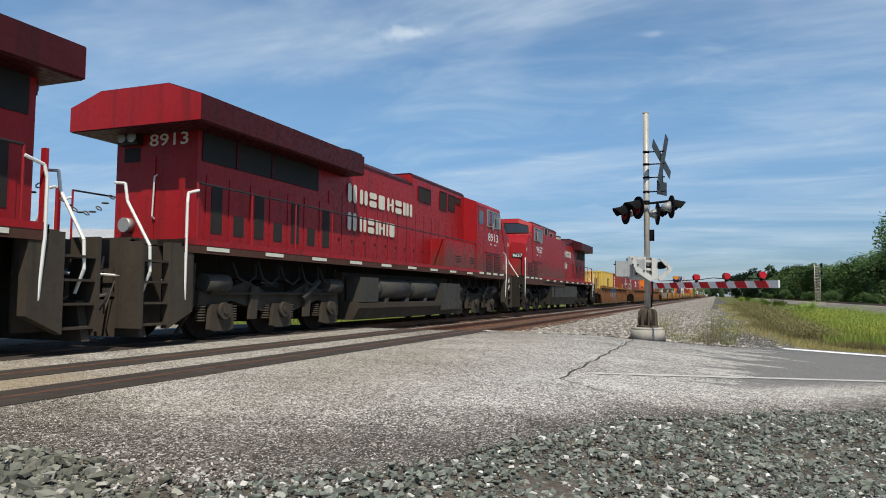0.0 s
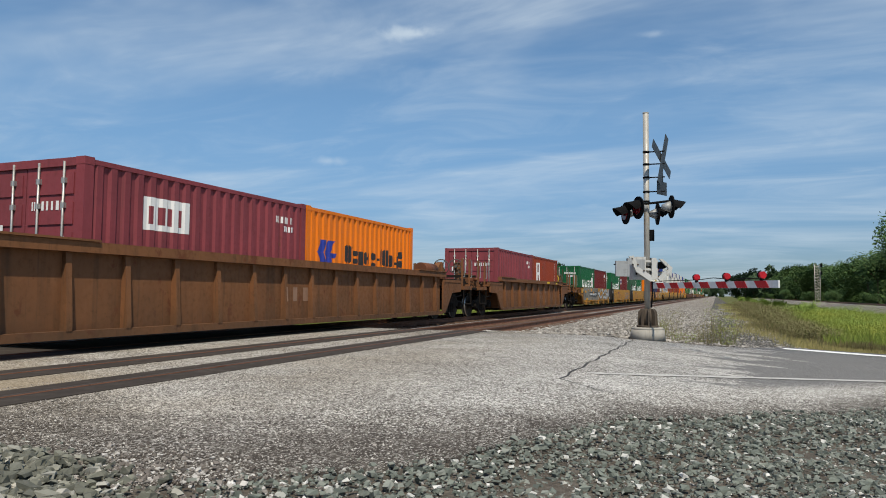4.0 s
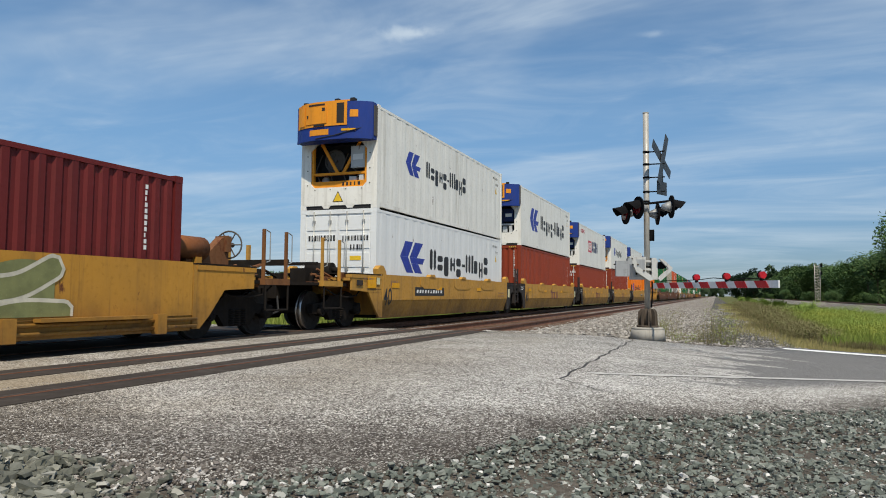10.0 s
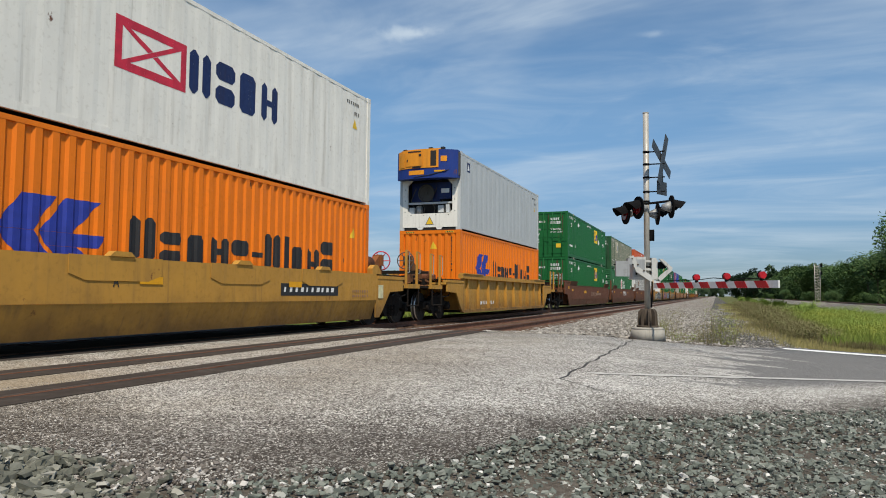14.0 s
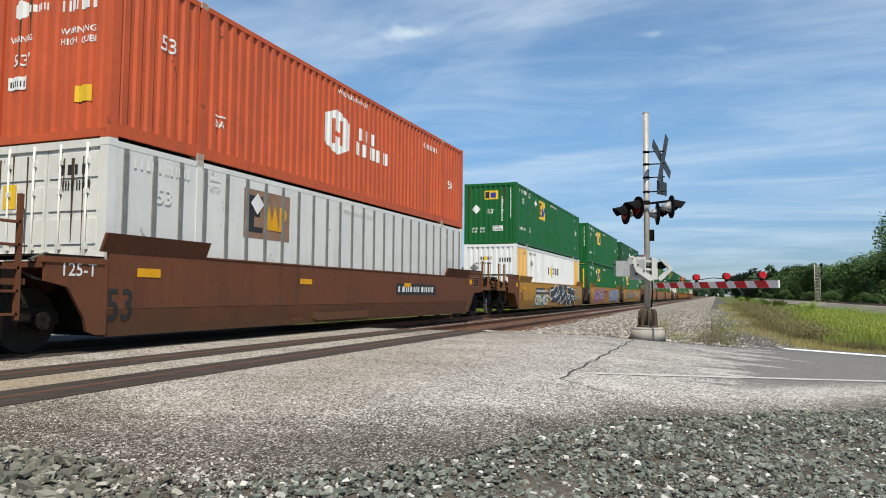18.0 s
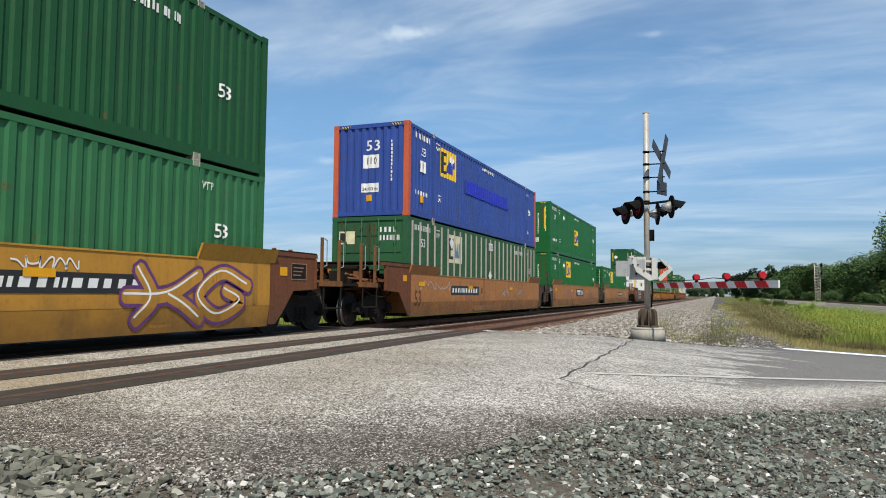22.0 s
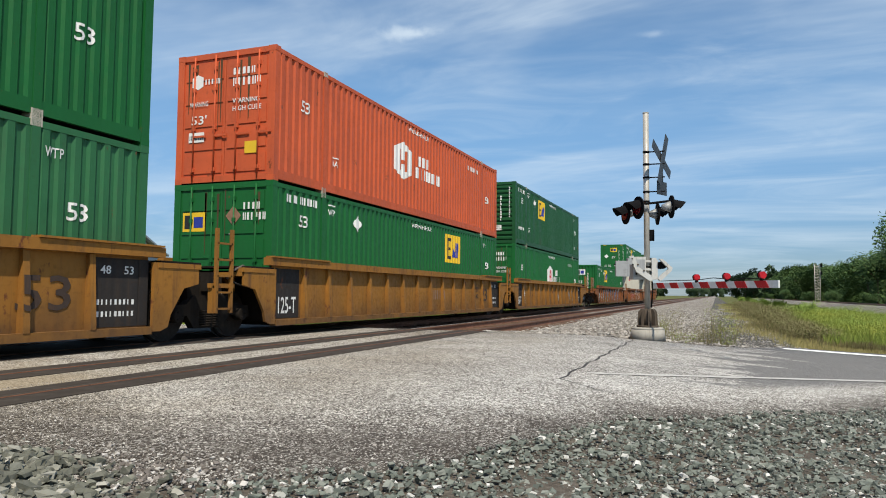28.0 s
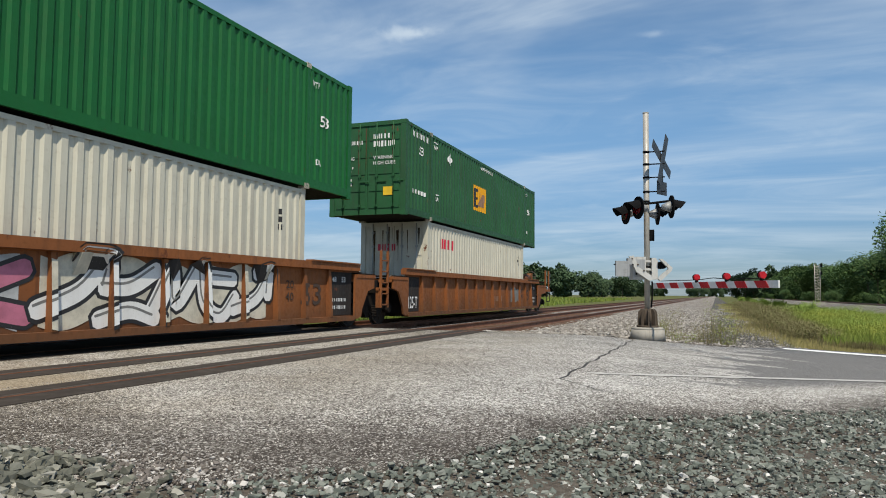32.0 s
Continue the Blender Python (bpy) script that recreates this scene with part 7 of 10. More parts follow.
    c(287.45, B9, L40, H9, "liner_orange", "bright orange corrugated container with blue mark", liner_marks(1.35, 1.85, 1.8, 1.12, 6.3, 0.7), "plain", [("tri", "yellow_mark", 0.0, 2.55, 0.3, 0.28), ("column", "black_mark", 0.85, 1.7, 0.07, 1.3, 12)])
    c(287.45, T9, L40, H9, "reefer_grey", "pale grey refrigerated container with generator", [("rect", "navy", 0.75, 5.5, 0.32, 0.36), ("tri", "white_mark", 0.8, 5.56, 0.2, 0.26)] + reefer_small(T9), "reefer", style="reefer", cover=False)
    # long domestic boxes
    G, K = "leaf_green", dict(W=W53)
    domestic = "green corrugated long container with yellow square"
    c(307.2, B9, L53, H9, G, domestic, house_panel_marks(B9, 10.3), "doors", hexagon_end(B9), **K)
    c(307.2, T9, L53, H9, G, domestic, house_panel_marks(T9, 10.4) + [("diamond", "white_mark", 12.2, T9 + 1.5, 0.5, 0.5)], "doors", hexagon_end(T9), **K)
    c(327, B9, L53, H9, "pale_green", "light green long container with white hexagon", hexagon_marks(B9, 6.6), "louvred", hexagon_end(B9), **K)
    c(327, T9, L53, H9, "old_green", "dark green plate container with pale ribs", house_panel_marks(T9, 3.2, 1.5, "pale_yellow_mark", "sky_mark"), "doors", [("rect", "pale_yellow_mark", -1.0, 5.3, 0.5, 0.4), ("bars", "white_mark", 0.3, 5.6, 0.6, 0.15, 5), ("bars", "white_mark", 0.3, 5.4, 0.7, 0.15, 6), ("diamond", "white_mark", -0.45, 4.7, 0.42, 0.42)], style="ribbed", **K)
    c(346.5, B9, L53, H9, "plate_white", "white plate container with dark seams", house_panel_marks(B9, 3.35, 1.6, "tan_mark", "amber_mark"), "doors", [("bars", "black_mark", 0.3, 2.7, 0.6, 0.16, 4), ("bars", "black_mark", 0.3, 2.45, 0.7, 0.16, 6), ("rect", "yellow_mark", -0.95, 2.2, 0.3, 0.4)], style="ribbed", **K)
    c(346.5, T9, L53, H9, "brick_orange", "orange-red long container with white hexagon", hexagon_marks(T9, 6.35, 2.0, False), "plain", hexagon_end(T9), **K)

    def sun_box(u, lab):
        c(u, B9, L53, H9, "liner_white", lab, [("rect", "pale_sun" if u < 400 else "sun_yellow", 0.17, 0.62, 1.98, 2.48), ("rect", "pale_sun" if u < 400 else "sun_yellow", 14.2, 0.62, 1.78, 2.48), ("bars", "black_mark", 6.6, 2.0, 0.55, 0.4, 1), ("burst", "black_mark", 7.1, 1.72, 0.95, 0.95), ("oval", "yellow_mark", 7.3, 1.88, 0.55, 0.55), ("bars", "black_mark", 8.1, 2.0, 1.5, 0.4, 3), ("diamond", "spray_grey", 2.75, 2.2, 0.42, 0.46), ("text", "black_mark", 1.3, 2.8, 0.3, 0.15, "WTP"), ("bars", "black_mark", 2.5, 2.85, 1.3, 0.13, 10)], "plain" if u < 400 else "doors", [("bars", "black_mark", -0.5, 2.5, 0.6, 0.16, 5), ("oval", "yellow_mark", -0.32, 2.48, 0.18, 0.2), ("bars", "black_mark", -0.7, 2.3, 0.8, 0.08, 12), ("bars", "black_mark", 0.45, 2.4, 0.6, 0.2, 5), ("diamond", "spray_grey", -1.0, 1.9, 0.42, 0.46)], **K)
    sun_box(370.2, "white long container with yellow ends and sunburst")
    c(370.2, T9, L53, H9, G, domestic, house_panel_marks(T9, 4.5), "plain", house_panel_end(T9), **K)
    c(390, B9, L53, H9, "leaf_green", domestic, house_panel_marks(B9, 4.3), "flat", house_panel_end(B9, top=False) + [("rect", "yellow_mark", 0.9, 1.3, 0.09, 1.5)], **K)
    c(390, T9, L53, H9, "leaf_green", domestic, house_panel_marks(T9, 4.4), "plain", house_panel_end(T9), **K)
    c(409.55, B9, L53, H9, "pale_green", domestic, house_panel_marks(B9, 4.05, 1.6), "plain", house_panel_end(B9, True, False), **K)
    c(409.55, T9, L53, H9, "deep_green", "dark green long container with white hexagon and doors", hexagon_marks(T9, 6.4), "doors", hexagon_end(T9), **K)
    c(432.95, B9, L53, H9, "old_green", "dark green plate container with pale ribs", [q for q in house_panel_marks(B9, 3.4, 1.5, "pale_yellow_mark", "sky_mark") if q[6:] != ("WARNING HIGH CUBE",)] + [("rect", "white_mark", 8.08, 2.66, 0.54, 0.30), ("text", "black_mark", 8.11, 2.75, 0.2, 0.17, "53"), ("text", "black_mark", 8.36, 2.75, 0.24, 0.17, "102"), ("bars", "black_mark", 8.12, 2.69, 0.46, 0.025, 12), ("diamond", "white_mark", 8.04, 1.42, 0.46, 0.44), ("bars", "white_mark", 11.95, 2.72, 0.62, 0.17, 4), ("bars", "white_mark", 12.8, 2.72, 0.62, 0.17, 6)], "doors", [("rect", "pale_yellow_mark", -1.05, 2.4, 0.55, 0.4), ("rect", "black_mark", -1.02, 2.45, 0.2, 0.3), ("bars", "white_mark", 0.35, 2.75, 0.6, 0.16, 4), ("bars", "white_mark", 0.35, 2.5, 0.7, 0.16, 6)], style="ribbed", **K)
    c(432.95, T9, L53, H9, "blue", "faded blue long container with orange corner posts", house_panel_marks(T9, 2.65, 1.55) + [("rect", "white_mark", 0.84, 4.72, 0.5, 0.36), ("text", "black_mark", 0.92, 4.85, 0.34, 0.18, "110"), ("rect", "bright_blue", 5.2, 4.62, 5.8, 0.5), ("rect", "amber_mark", 0.95, 3.75, 0.2, 0.22)], "plain", [("text", "white_mark", -0.18, 5.3, 0.5, 0.34, "53"), ("rect", "white_mark", -0.25, 4.75, 0.55, 0.42), ("text", "black_mark", -0.18, 4.88, 0.4, 0.22, "110"), ("rect", "white_mark", -0.3, 4.0, 0.6, 0.28), ("text", "black_mark", -0.27, 4.05, 0.54, 0.11, "24,000 lbs"), ("rect", "amber_mark", -0.14, 3.72, 0.2, 0.2), ("column", "white_mark", 0.7, 4.3, 0.08, 1.3, 11)], post="post_orange", **K)
    c(452.65, B9, L53, H9, G, domestic, house_panel_marks(B9, 4.45), "flat", house_panel_end(B9, top=False), **K)
    c(452.65, T9, L53, H9, G, domestic, house_panel_marks(T9, 7.2, drop=0.72), "flat", house_panel_end(T9) + [("rect", "yellow_mark", 0.92, 4.6, 0.09, 1.2), ("rect", "yellow_mark", -1.05, 4.6, 0.09, 1.2)], **K)
    c(472.3, B9, L53, H9, "leaf_green", domestic, house_panel_marks(B9, 4.6, 1.6, "yellow_mark", "spray_sky"), "louvred", house_panel_end(B9), **K)
    sun_box(495.9, "white long container with bright yellow ends and sunburst")
    c(495.9, T9, L53, H9, "deep_green", "plain dark green long container with yellow stripes", [m for m in house_panel_marks(T9, 9.0) if m[2] < 2.9 or m[2] > 11], "flat", [("diamond", "white_mark", -0.92, T9 + 1.75, 0.44, 0.44), ("text", "white_mark", -0.3, T9 + 1.3, 0.36, 0.22, "53'"), ("rect", "white_mark", -0.4, T9 + 0.62, 0.5, 0.26), ("column", "white_mark", 0.6, T9 + 0.9, 0.09, 1.6, 11), ("rect", "yellow_mark", 0.98, T9 + 1.5, 0.08, 1.0), ("rect", "yellow_mark", -1.08, T9 + 1.5, 0.08, 1.0)], **K)
    c(519.16, B9, L53, H9, "pale_green", "light green corrugated long container", [m for m in house_panel_marks(B9, 9.0) if m[2] < 2.9 or m[2] > 11 or m[0] == "text"] + [("diamond", "white_mark", 11.9, 1.9, 0.5, 0.5)], "doors", hexagon_end(B9), **K)
    c(519.16, T9, L53, H9, "leaf_green", "dark green long container with white hexagon", hexagon_marks(T9, 6.42), "doors", hexagon_end(T9), **K)
    c(538.8, B9, L53, H9, "leaf_green", domestic, house_panel_marks(B9, 10.2), "doors", [("rect", "yellow_mark", -1.05, 2.2, 0.6, 0.42), ("rect", "black_mark", -1.0, 2.26, 0.2, 0.3), ("rect", "blue_mark", -0.75, 2.28, 0.25, 0.24), ("diamond", "tan_mark", 0.1, 2.3, 0.4, 0.44), ("bars", "white_mark", 0.55, 2.65, 0.45, 0.15, 4), ("bars", "white_mark", 0.55, 2.42, 0.6, 0.16, 6)], **K)
    c(538.8, T9, L53, H9, "brick_orange", "orange-red long container with white hexagon and doors", hexagon_marks(T9, 6.0, 2.1, False), "doors", hexagon_end(T9), **K)
    c(558, B9, L53, H9, "leaf_green", "green long container with white hexagon and doors", hexagon_marks(B9, 6.8), "doors", hexagon_end(B9), **K)
    c(558, T9, L53, H9, "deep_green", domestic, house_panel_marks(T9, 4.6), "louvred", house_panel_end(T9), **K)
    c(582, B9, L53, H9, "leaf_green", domestic, house_panel_marks(B9, 3.95, 1.6), "plain", house_panel_end(B9, True, False), **K)
    for u, top, y, end in ((601.2, "leaf_green", 4.6, "flat"), (620.75, "old_green", 6.35, "doors")):
        c(u + 1.98, B9, L40, H9, "cream", "cream-white corrugated container with red figure", [("bars", "red_mark", 1.15, 2.42, 1.4, 0.34, 4)] + [("column", "black_mark", 11.2, 2.2, 0.12, 0.5, 3)], "plain" if end == "flat" else "doors", [("bars", "red_mark", -0.6, 2.3, 0.7, 0.22, 4)])
        c(u, T9, L53, H9, top, domestic, house_panel_marks(T9, y) if end == "flat" else house_panel_marks(T9, y, 1.6, "amber_mark", "tan_mark", 0.75), end, house_panel_end(T9) if end == "flat" else hexagon_end(T9), **K)


# ---- well cars ----


def truck(parent, y, mat="under", r=0.46):
    """A two-axle truck: bolster, cast side frames with springs, turning wheelsets."""
    tk = put("truck", cached(("bolster",), lambda: mesh_of("truck", box(box(BM(), -1.0, 1.0, -0.2, 0.2, 0.45, 0.72), -0.35, 0.35, -0.35, 0.35, 0.70, 0.86), C["under"])), parent, Matrix.Translation((0, y, 0)))

    def frame_mesh():
        bm = prism(BM(), [(-1.22, 0.40), (-1.18, 0.62), (-0.62, 0.66), (-0.42, 0.82), (0.42, 0.82), (0.62, 0.66), (1.18, 0.62), (1.22, 0.40), (0.98, 0.38), (0.60, 0.46), (0.40, 0.22), (-0.40, 0.22), (-0.60, 0.46), (-0.98, 0.38)], "x", -0.07, 0.07)
        for yy in (-0.89, 0.89):
            cyl(bm, (-0.02, yy, 0.46), (0.17, yy, 0.46), 0.125, 14)
            for k in range(3):
                a = 2.094 * k
                cyl(bm, (0.17, yy + 0.07 * math.cos(a), 0.46 + 0.07 * math.sin(a)), (0.19, yy + 0.07 * math.cos(a), 0.46 + 0.07 * math.sin(a)), 0.018, 6)
        return mesh_of("side_frame", bm, C["under"])

    def spring():
        bm = BM()
        for i in range(7):
            ring(bm, (0, 0, 0.26 + 0.045 * i), (0, 0, 1), 0.085, 0.017, 12, 5)
        return mesh_of("spring", bm, C["under"])

    def wheelset():
        bm = cyl(BM(), (-0.9, 0, 0), (0.9, 0, 0), 0.085, 12)
        for s in (-1, 1):
            cyl(bm, (s * 0.70, 0, 0), (s * 0.735, 0, 0), 0.485, 28)
            cyl(bm, (s * 0.735, 0, 0), (s * 0.835, 0, 0), 0.457, 28)
            cyl(bm, (s * 0.835, 0, 0), (s * 0.842, 0, 0), 0.40, 28)
            cyl(bm, (s * 0.84, 0, 0), (s * 0.88, 0, 0), 0.16, 14)
            for k in range(5):
                a = 1.2566 * k
                cyl(bm, (s * 0.84, 0.28 * math.cos(a), 0.28 * math.sin(a)), (s * 0.848, 0.28 * math.cos(a), 0.28 * math.sin(a)), 0.05, 8)
        return mesh_of("wheelset", bm, C["wheel"])

    for s in (-1, 1):
        put("side_frame", cached(("sf",), frame_mesh), tk, Matrix.Translation((s * 1.0, 0, 0)) @ (Matrix.Rotation(math.pi, 4, "Z") if s < 0 else Matrix.Identity(4)))
        for yy in (-0.19, 0.0, 0.19):
            put("spring", cached(("spr",), spring), tk, Matrix.Translation((s * 1.02, yy, 0)))
    for yy in (-0.89, 0.89):
        ws = cached(("ws",), wheelset)
        if len(ws.materials) < 2:
            ws.materials.append(C["tread"])
            for p in ws.polygons:
                c, n = p.center, p.normal
                if abs(n.x) < 0.3 and math.hypot(c.y, c.z) > 0.43:
                    p.material_index = 1
        w = put("wheelset", ws, tk)
        w.matrix_parent_inverse = Matrix.Translation((0, yy, 0.46))
        WHEELS[0.46].append(w)
    return tk


def hand_wheel(parent, x, y, z, col="casting", D=1):
    bm = ring(BM(), (0, 0, 0), (0, 1, 0), 0.28, 0.018, 22, 6)
    for k in range(6):
        a = 1.0472 * k
        cyl(bm, (0, 0, 0), (0.27 * math.cos(a), 0, 0.27 * math.sin(a)), 0.014, 5)
    cyl(bm, (0, -0.06, 0), (0, 0.16, 0), 0.05, 10)
    put("hand_brake_wheel", mesh_of("hand_brake_wheel", bm, C[col]), parent, pose(x, y, z, 0, 0, 12))
    part("brake_gear_case", box(prism(BM(), [(y + D * 0.12, z - 0.7), (y + D * 0.12, z + 0.18), (y + D * 0.32, z + 0.12), (y + D * 0.75, z - 0.22), (y + D * 1.35, z - 0.3), (y + D * 1.35, z - 0.7)], "x", x - 0.09, x + 0.09), x - 0.14, x + 0.14, *sorted((y + D * 0.1, y + D * 0.26)), z - 0.16, z + 0.16), C["car_rust"] if col != "casting" else C["car_rib_brown"], parent)


def stanchion(parent, x, y, z0, z1, mat, tag=""):
    part("grab_post", box(BM(), x - 0.032, x + 0.032, y - 0.024, y + 0.024, z0, z1), mat, parent)
    part("grab_iron", tube(BM(), [(x + 0.04, y + 0.04, z0 + 0.45), (x + 0.04, y + 0.16, z0 + 0.48), (x + 0.04, y + 0.16, z1 - 0.06), (x + 0.04, y + 0.02, z1 - 0.02)], 0.012, 5), C["steel"], parent)


def car_end(th, d, yb, reach, mat, dark, art, set_end, kind, seed):
    """One end of a well car. d: -1 towards the low end, +1 the other; yb: the well's end; reach: to the coupling."""
    Y = lambda k: yb + d * k
    y0, y1 = sorted((Y(0), Y(0.12)))
    part("bulkhead", box(BM(), -1.28, 1.28, y0, y1, 0.30, 1.34), C["under"] if art else mat, th)
    raised = not art and kind == "smooth53"
    top = 1.74 if raised else 1.36
    em = C[dark] if art and dark and kind != "ribbed" else mat
    if raised:
        em = C["car_brown"]
    elif not art and kind == "smooth40a":
        em = C["post_rust"] if d < 0 else mat
    plate = [(Y(0.02), 0.24), (Y(0.02), top), (Y(1.08), top - 0.03), (Y(1.08), 1.02), (Y(0.72), 0.94), (Y(0.42), 0.50), (Y(0.36), 0.30), (Y(0.2), 0.24)] if art else [(Y(0.02), 0.24), (Y(0.02), top), (Y(1.75), top - 0.04), (Y(1.75), 0.96), (Y(0.86), 0.92), (Y(0.45), 0.46), (Y(0.2), 0.24)]
    for s in (-1, 1):
        x0, x1 = sorted((s * 1.40, s * 1.455))
        part("end_side_plate", prism(BM(), plate, "x", x0, x1), em, th)
    if raised:
        # framed stencil plate, reflector and edge strips on the viewer's side
        if d > 0:
            g0, g1 = sorted((Y(0.75), Y(1.35)))
            bm = box(BM(), 1.456, 1.462, g0, g1, 1.16, 1.52)
            part("stencil_plate", bm, C["under"], th, "dark plate in a pale painted frame")
            for a, b, p, q in ((g0, g1, 1.50, 1.52), (g0, g1, 1.16, 1.18), (g0, g0 + 0.02, 1.18, 1.50), (g1 - 0.02, g1, 1.18, 1.50)):
                part("plate_edge", box(BM(), 1.4625, 1.466, a, b, p, q), C["tan_mark"], th)
            for k in range(3):
                part("plate_line", box(BM(), 1.4625, 1.465, g0 + 0.08, g1 - 0.22 + 0.05 * k, 1.25 + 0.08 * k, 1.275 + 0.08 * k), C["tan_mark"], th)
        part("reflector", box(BM(), 1.456, 1.463, *sorted((Y(0.34), Y(0.60))), 1.24, 1.42), C["amber_mark"], th)
        part("edge_strip", box(BM(), 1.456, 1.49, *sorted((Y(1.69), Y(1.75))), 0.97, 1.64), em, th)
    lo, hi = sorted((Y(0.10), Y(1.12 if art else 1.8)))
    part("end_deck", box(box(BM(), -1.42, 1.42, lo, hi, 1.20, 1.27), -0.5, 0.5, lo, hi, 0.85, 1.20), em, th)
    part("deck_grating", box(BM(), -1.36, 1.44, lo + 0.08, hi + 0.02, top + 0.005, top + 0.035), C["under"], th)
    part("end_flange", box(BM(), 1.30, 1.47, lo, hi, top - 0.085, top), em, th)
    if art:
        if d < 0:
            # ladder and steps in the joint, on the viewer's side
            yl = Y(1.62)
            bm = BM()
            for yy in (yl - 0.30, yl + 0.12):
                box(bm, 1.44, 1.50, yy - 0.03, yy + 0.03, 0.50, 2.05 if kind != "smooth53" else 2.15)
            for zz in (0.56, 0.86, 1.16, 1.46, 1.76):
                box(bm, 1.44, 1.50, yl - 0.30, yl + 0.12, zz, zz + 0.035)
            part("ladder", bm, em if kind != "smooth40b" else C["panel_black"], th)
            part("grab_iron", tube(BM(), [(1.38, yl + 0.14, 1.5), (1.38, yl + 0.26, 1.52), (1.38, yl + 0.26, 1.96), (1.38, yl + 0.14, 1.98)], 0.012, 5), C["steel"], th)
            part("rung_plate", box(box(BM(), 1.38, 1.46, yl - 0.42, yl + 0.24, 0.96, 1.04), 1.36, 1.46, yl - 0.38, yl - 0.30, 0.50, 1.0), em, th)
            part("hose_loop", tube(BM(), [(1.30, yl + 0.40, 1.30), (1.36, yl + 0.62, 1.40), (1.38, yl + 0.85, 1.22), (1.30, yl + 1.0, 0.98)], 0.022, 6), C["casting"], th)
            part("air_hose", tube(BM(), [(1.2, yl + 0.25, 1.2), (1.3, yl + 0.5, 1.05), (1.3, yl + 0.9, 0.98), (1.2, yl + 1.2, 1.15)], 0.02, 6), C["dark_gap"], th)
            part("connector_casting", box(box(BM(), -1.0, 1.0, yl - 0.5, yl + 0.45, 0.62, 1.18), -1.2, 1.2, yl - 0.15, yl + 0.1, 0.9, 1.25), C["under"], th)
        return
    # free end: platform with posts, brake gear, reservoir and coupler
    a, b = sorted((Y(1.75), Y(reach - 0.35)))
    part("end_platform", box(box(BM(), -1.3, 1.3, a, b, 1.06, 1.13), -0.35, 0.35, a, b, 0.75, 1.06), C["under"], th)
    pa, pb = (Y(reach - 0.75), Y(reach - 1.55))
    post_m = mat if kind in ("ribbed", "smooth40b") else C["post_rust"]
    lo, hi = sorted((pa, pb))
    part("step_frame", box(BM(), 1.26, 1.42, lo - 0.05, hi + 0.05, 1.04, 1.17), post_m, th)
    bm = tube(BM(), [(1.40, lo, 1.05), (1.40, lo, 0.52), (1.40, hi, 0.52), (1.40, hi, 1.05)], 0.022, 6)
    part("stirrup_step", bm, C["under"], th)
    for yy in (lo, hi):
        stanchion(th, 1.34, yy, 1.05, 2.18, post_m)
        part("grab_post", box(BM(), -1.39, -1.29, yy - 0.035, yy + 0.035, 1.05, 2.1), post_m, th)
    rr = random.Random(seed * 7 + (1 if d > 0 else 2))
    for s in (-1, 1):
        bm = BM()
        for k in range(9):
            y0_, z0_ = Y(rr.uniform(0.4, 1.6)), rr.uniform(0.98, 1.25)
            y1_, z1_ = Y(rr.uniform(1.8, reach - 0.7)), rr.uniform(0.95, 1.5)
            cyl(bm, (s * rr.uniform(0.6, 1.25), y0_, z0_), (s * rr.uniform(0.6, 1.25), y1_, z1_), rr.choice((0.016, 0.022, 0.035)), 6)
        for k in range(6):
            y0_, x0_, z0_ = Y(rr.uniform(0.9, reach - 0.9)), s * rr.uniform(0.5, 1.15), rr.uniform(1.1, 1.4)
            box(bm, x0_ - 0.06, x0_ + 0.06, y0_ - rr.uniform(0.04, 0.2), y0_ + 0.08, z0_ - 0.12, z0_ + rr.uniform(0.02, 0.14))
        part("brake_linkage", bm, C["car_rib_brown"] if s > 0 else C["under"], th, "rusty brake rods and levers")
    bm = tube(BM(), [(1.2, Y(0.8), 1.0), (1.28, Y(1.2), 0.82), (1.3, Y(1.75), 0.78), (1.28, Y(2.3), 0.84), (1.2, Y(2.7), 1.02)], 0.02, 6)
    part("brake_chain", bm, C["under"], th)
    part("cross_rail", box(BM(), -1.3, 1.3, Y(reach - 0.6) - 0.03, Y(reach - 0.6) + 0.03, 1.52, 1.60), C["under"], th)
    part("coupler", box(box(BM(), -0.12, 0.12, *sorted((Y(reach - 0.5), Y(reach - 0.05))), 0.68, 0.92), -0.2, 0.2, *sorted((Y(reach - 0.22), Y(reach + 0.02))), 0.62, 0.98), C["under"], th)
    part("air_hose", tube(BM(), [(0.35, Y(reach - 0.4), 0.8), (0.5, Y(reach - 0.25), 0.45), (0.35, Y(reach - 0.02), 0.35)], 0.025, 6), C["dark_gap"], th)
    if d < 0:
        part("brake_cylinder", cyl(cyl(BM(), (-0.2, Y(1.15), 1.48), (0.55, Y(1.15), 1.48), 0.2, 14), (0.55, Y(1.15), 1.48), (0.75, Y(1.15), 1.48), 0.08, 8), C["car_brown"] if kind != "smooth40b" else C["under"], th)
        bm = BM()
        for k in range(6):
            cyl(bm, (-0.9 + 0.3 * k, Y(0.25), 1.18 + 0.03 * (k % 3)), (-0.8 + 0.35 * k, Y(1.7), 1.30 + 0.05 * (k % 2)), 0.022, 6)
        part("brake_rigging", bm, C["under"], th)
        part("valve_block", box(box(BM(), -0.1, 0.35, *sorted((Y(1.7), Y(2.15))), 1.13, 1.50), 0.5, 0.75, *sorted((Y(1.85), Y(2.2))), 1.13, 1.36), C["under"], th)
        if seed % 2 == 0 and not raised:
            hand_wheel(th, 0.25, Y(2.55), 1.98)
    elif not raised:
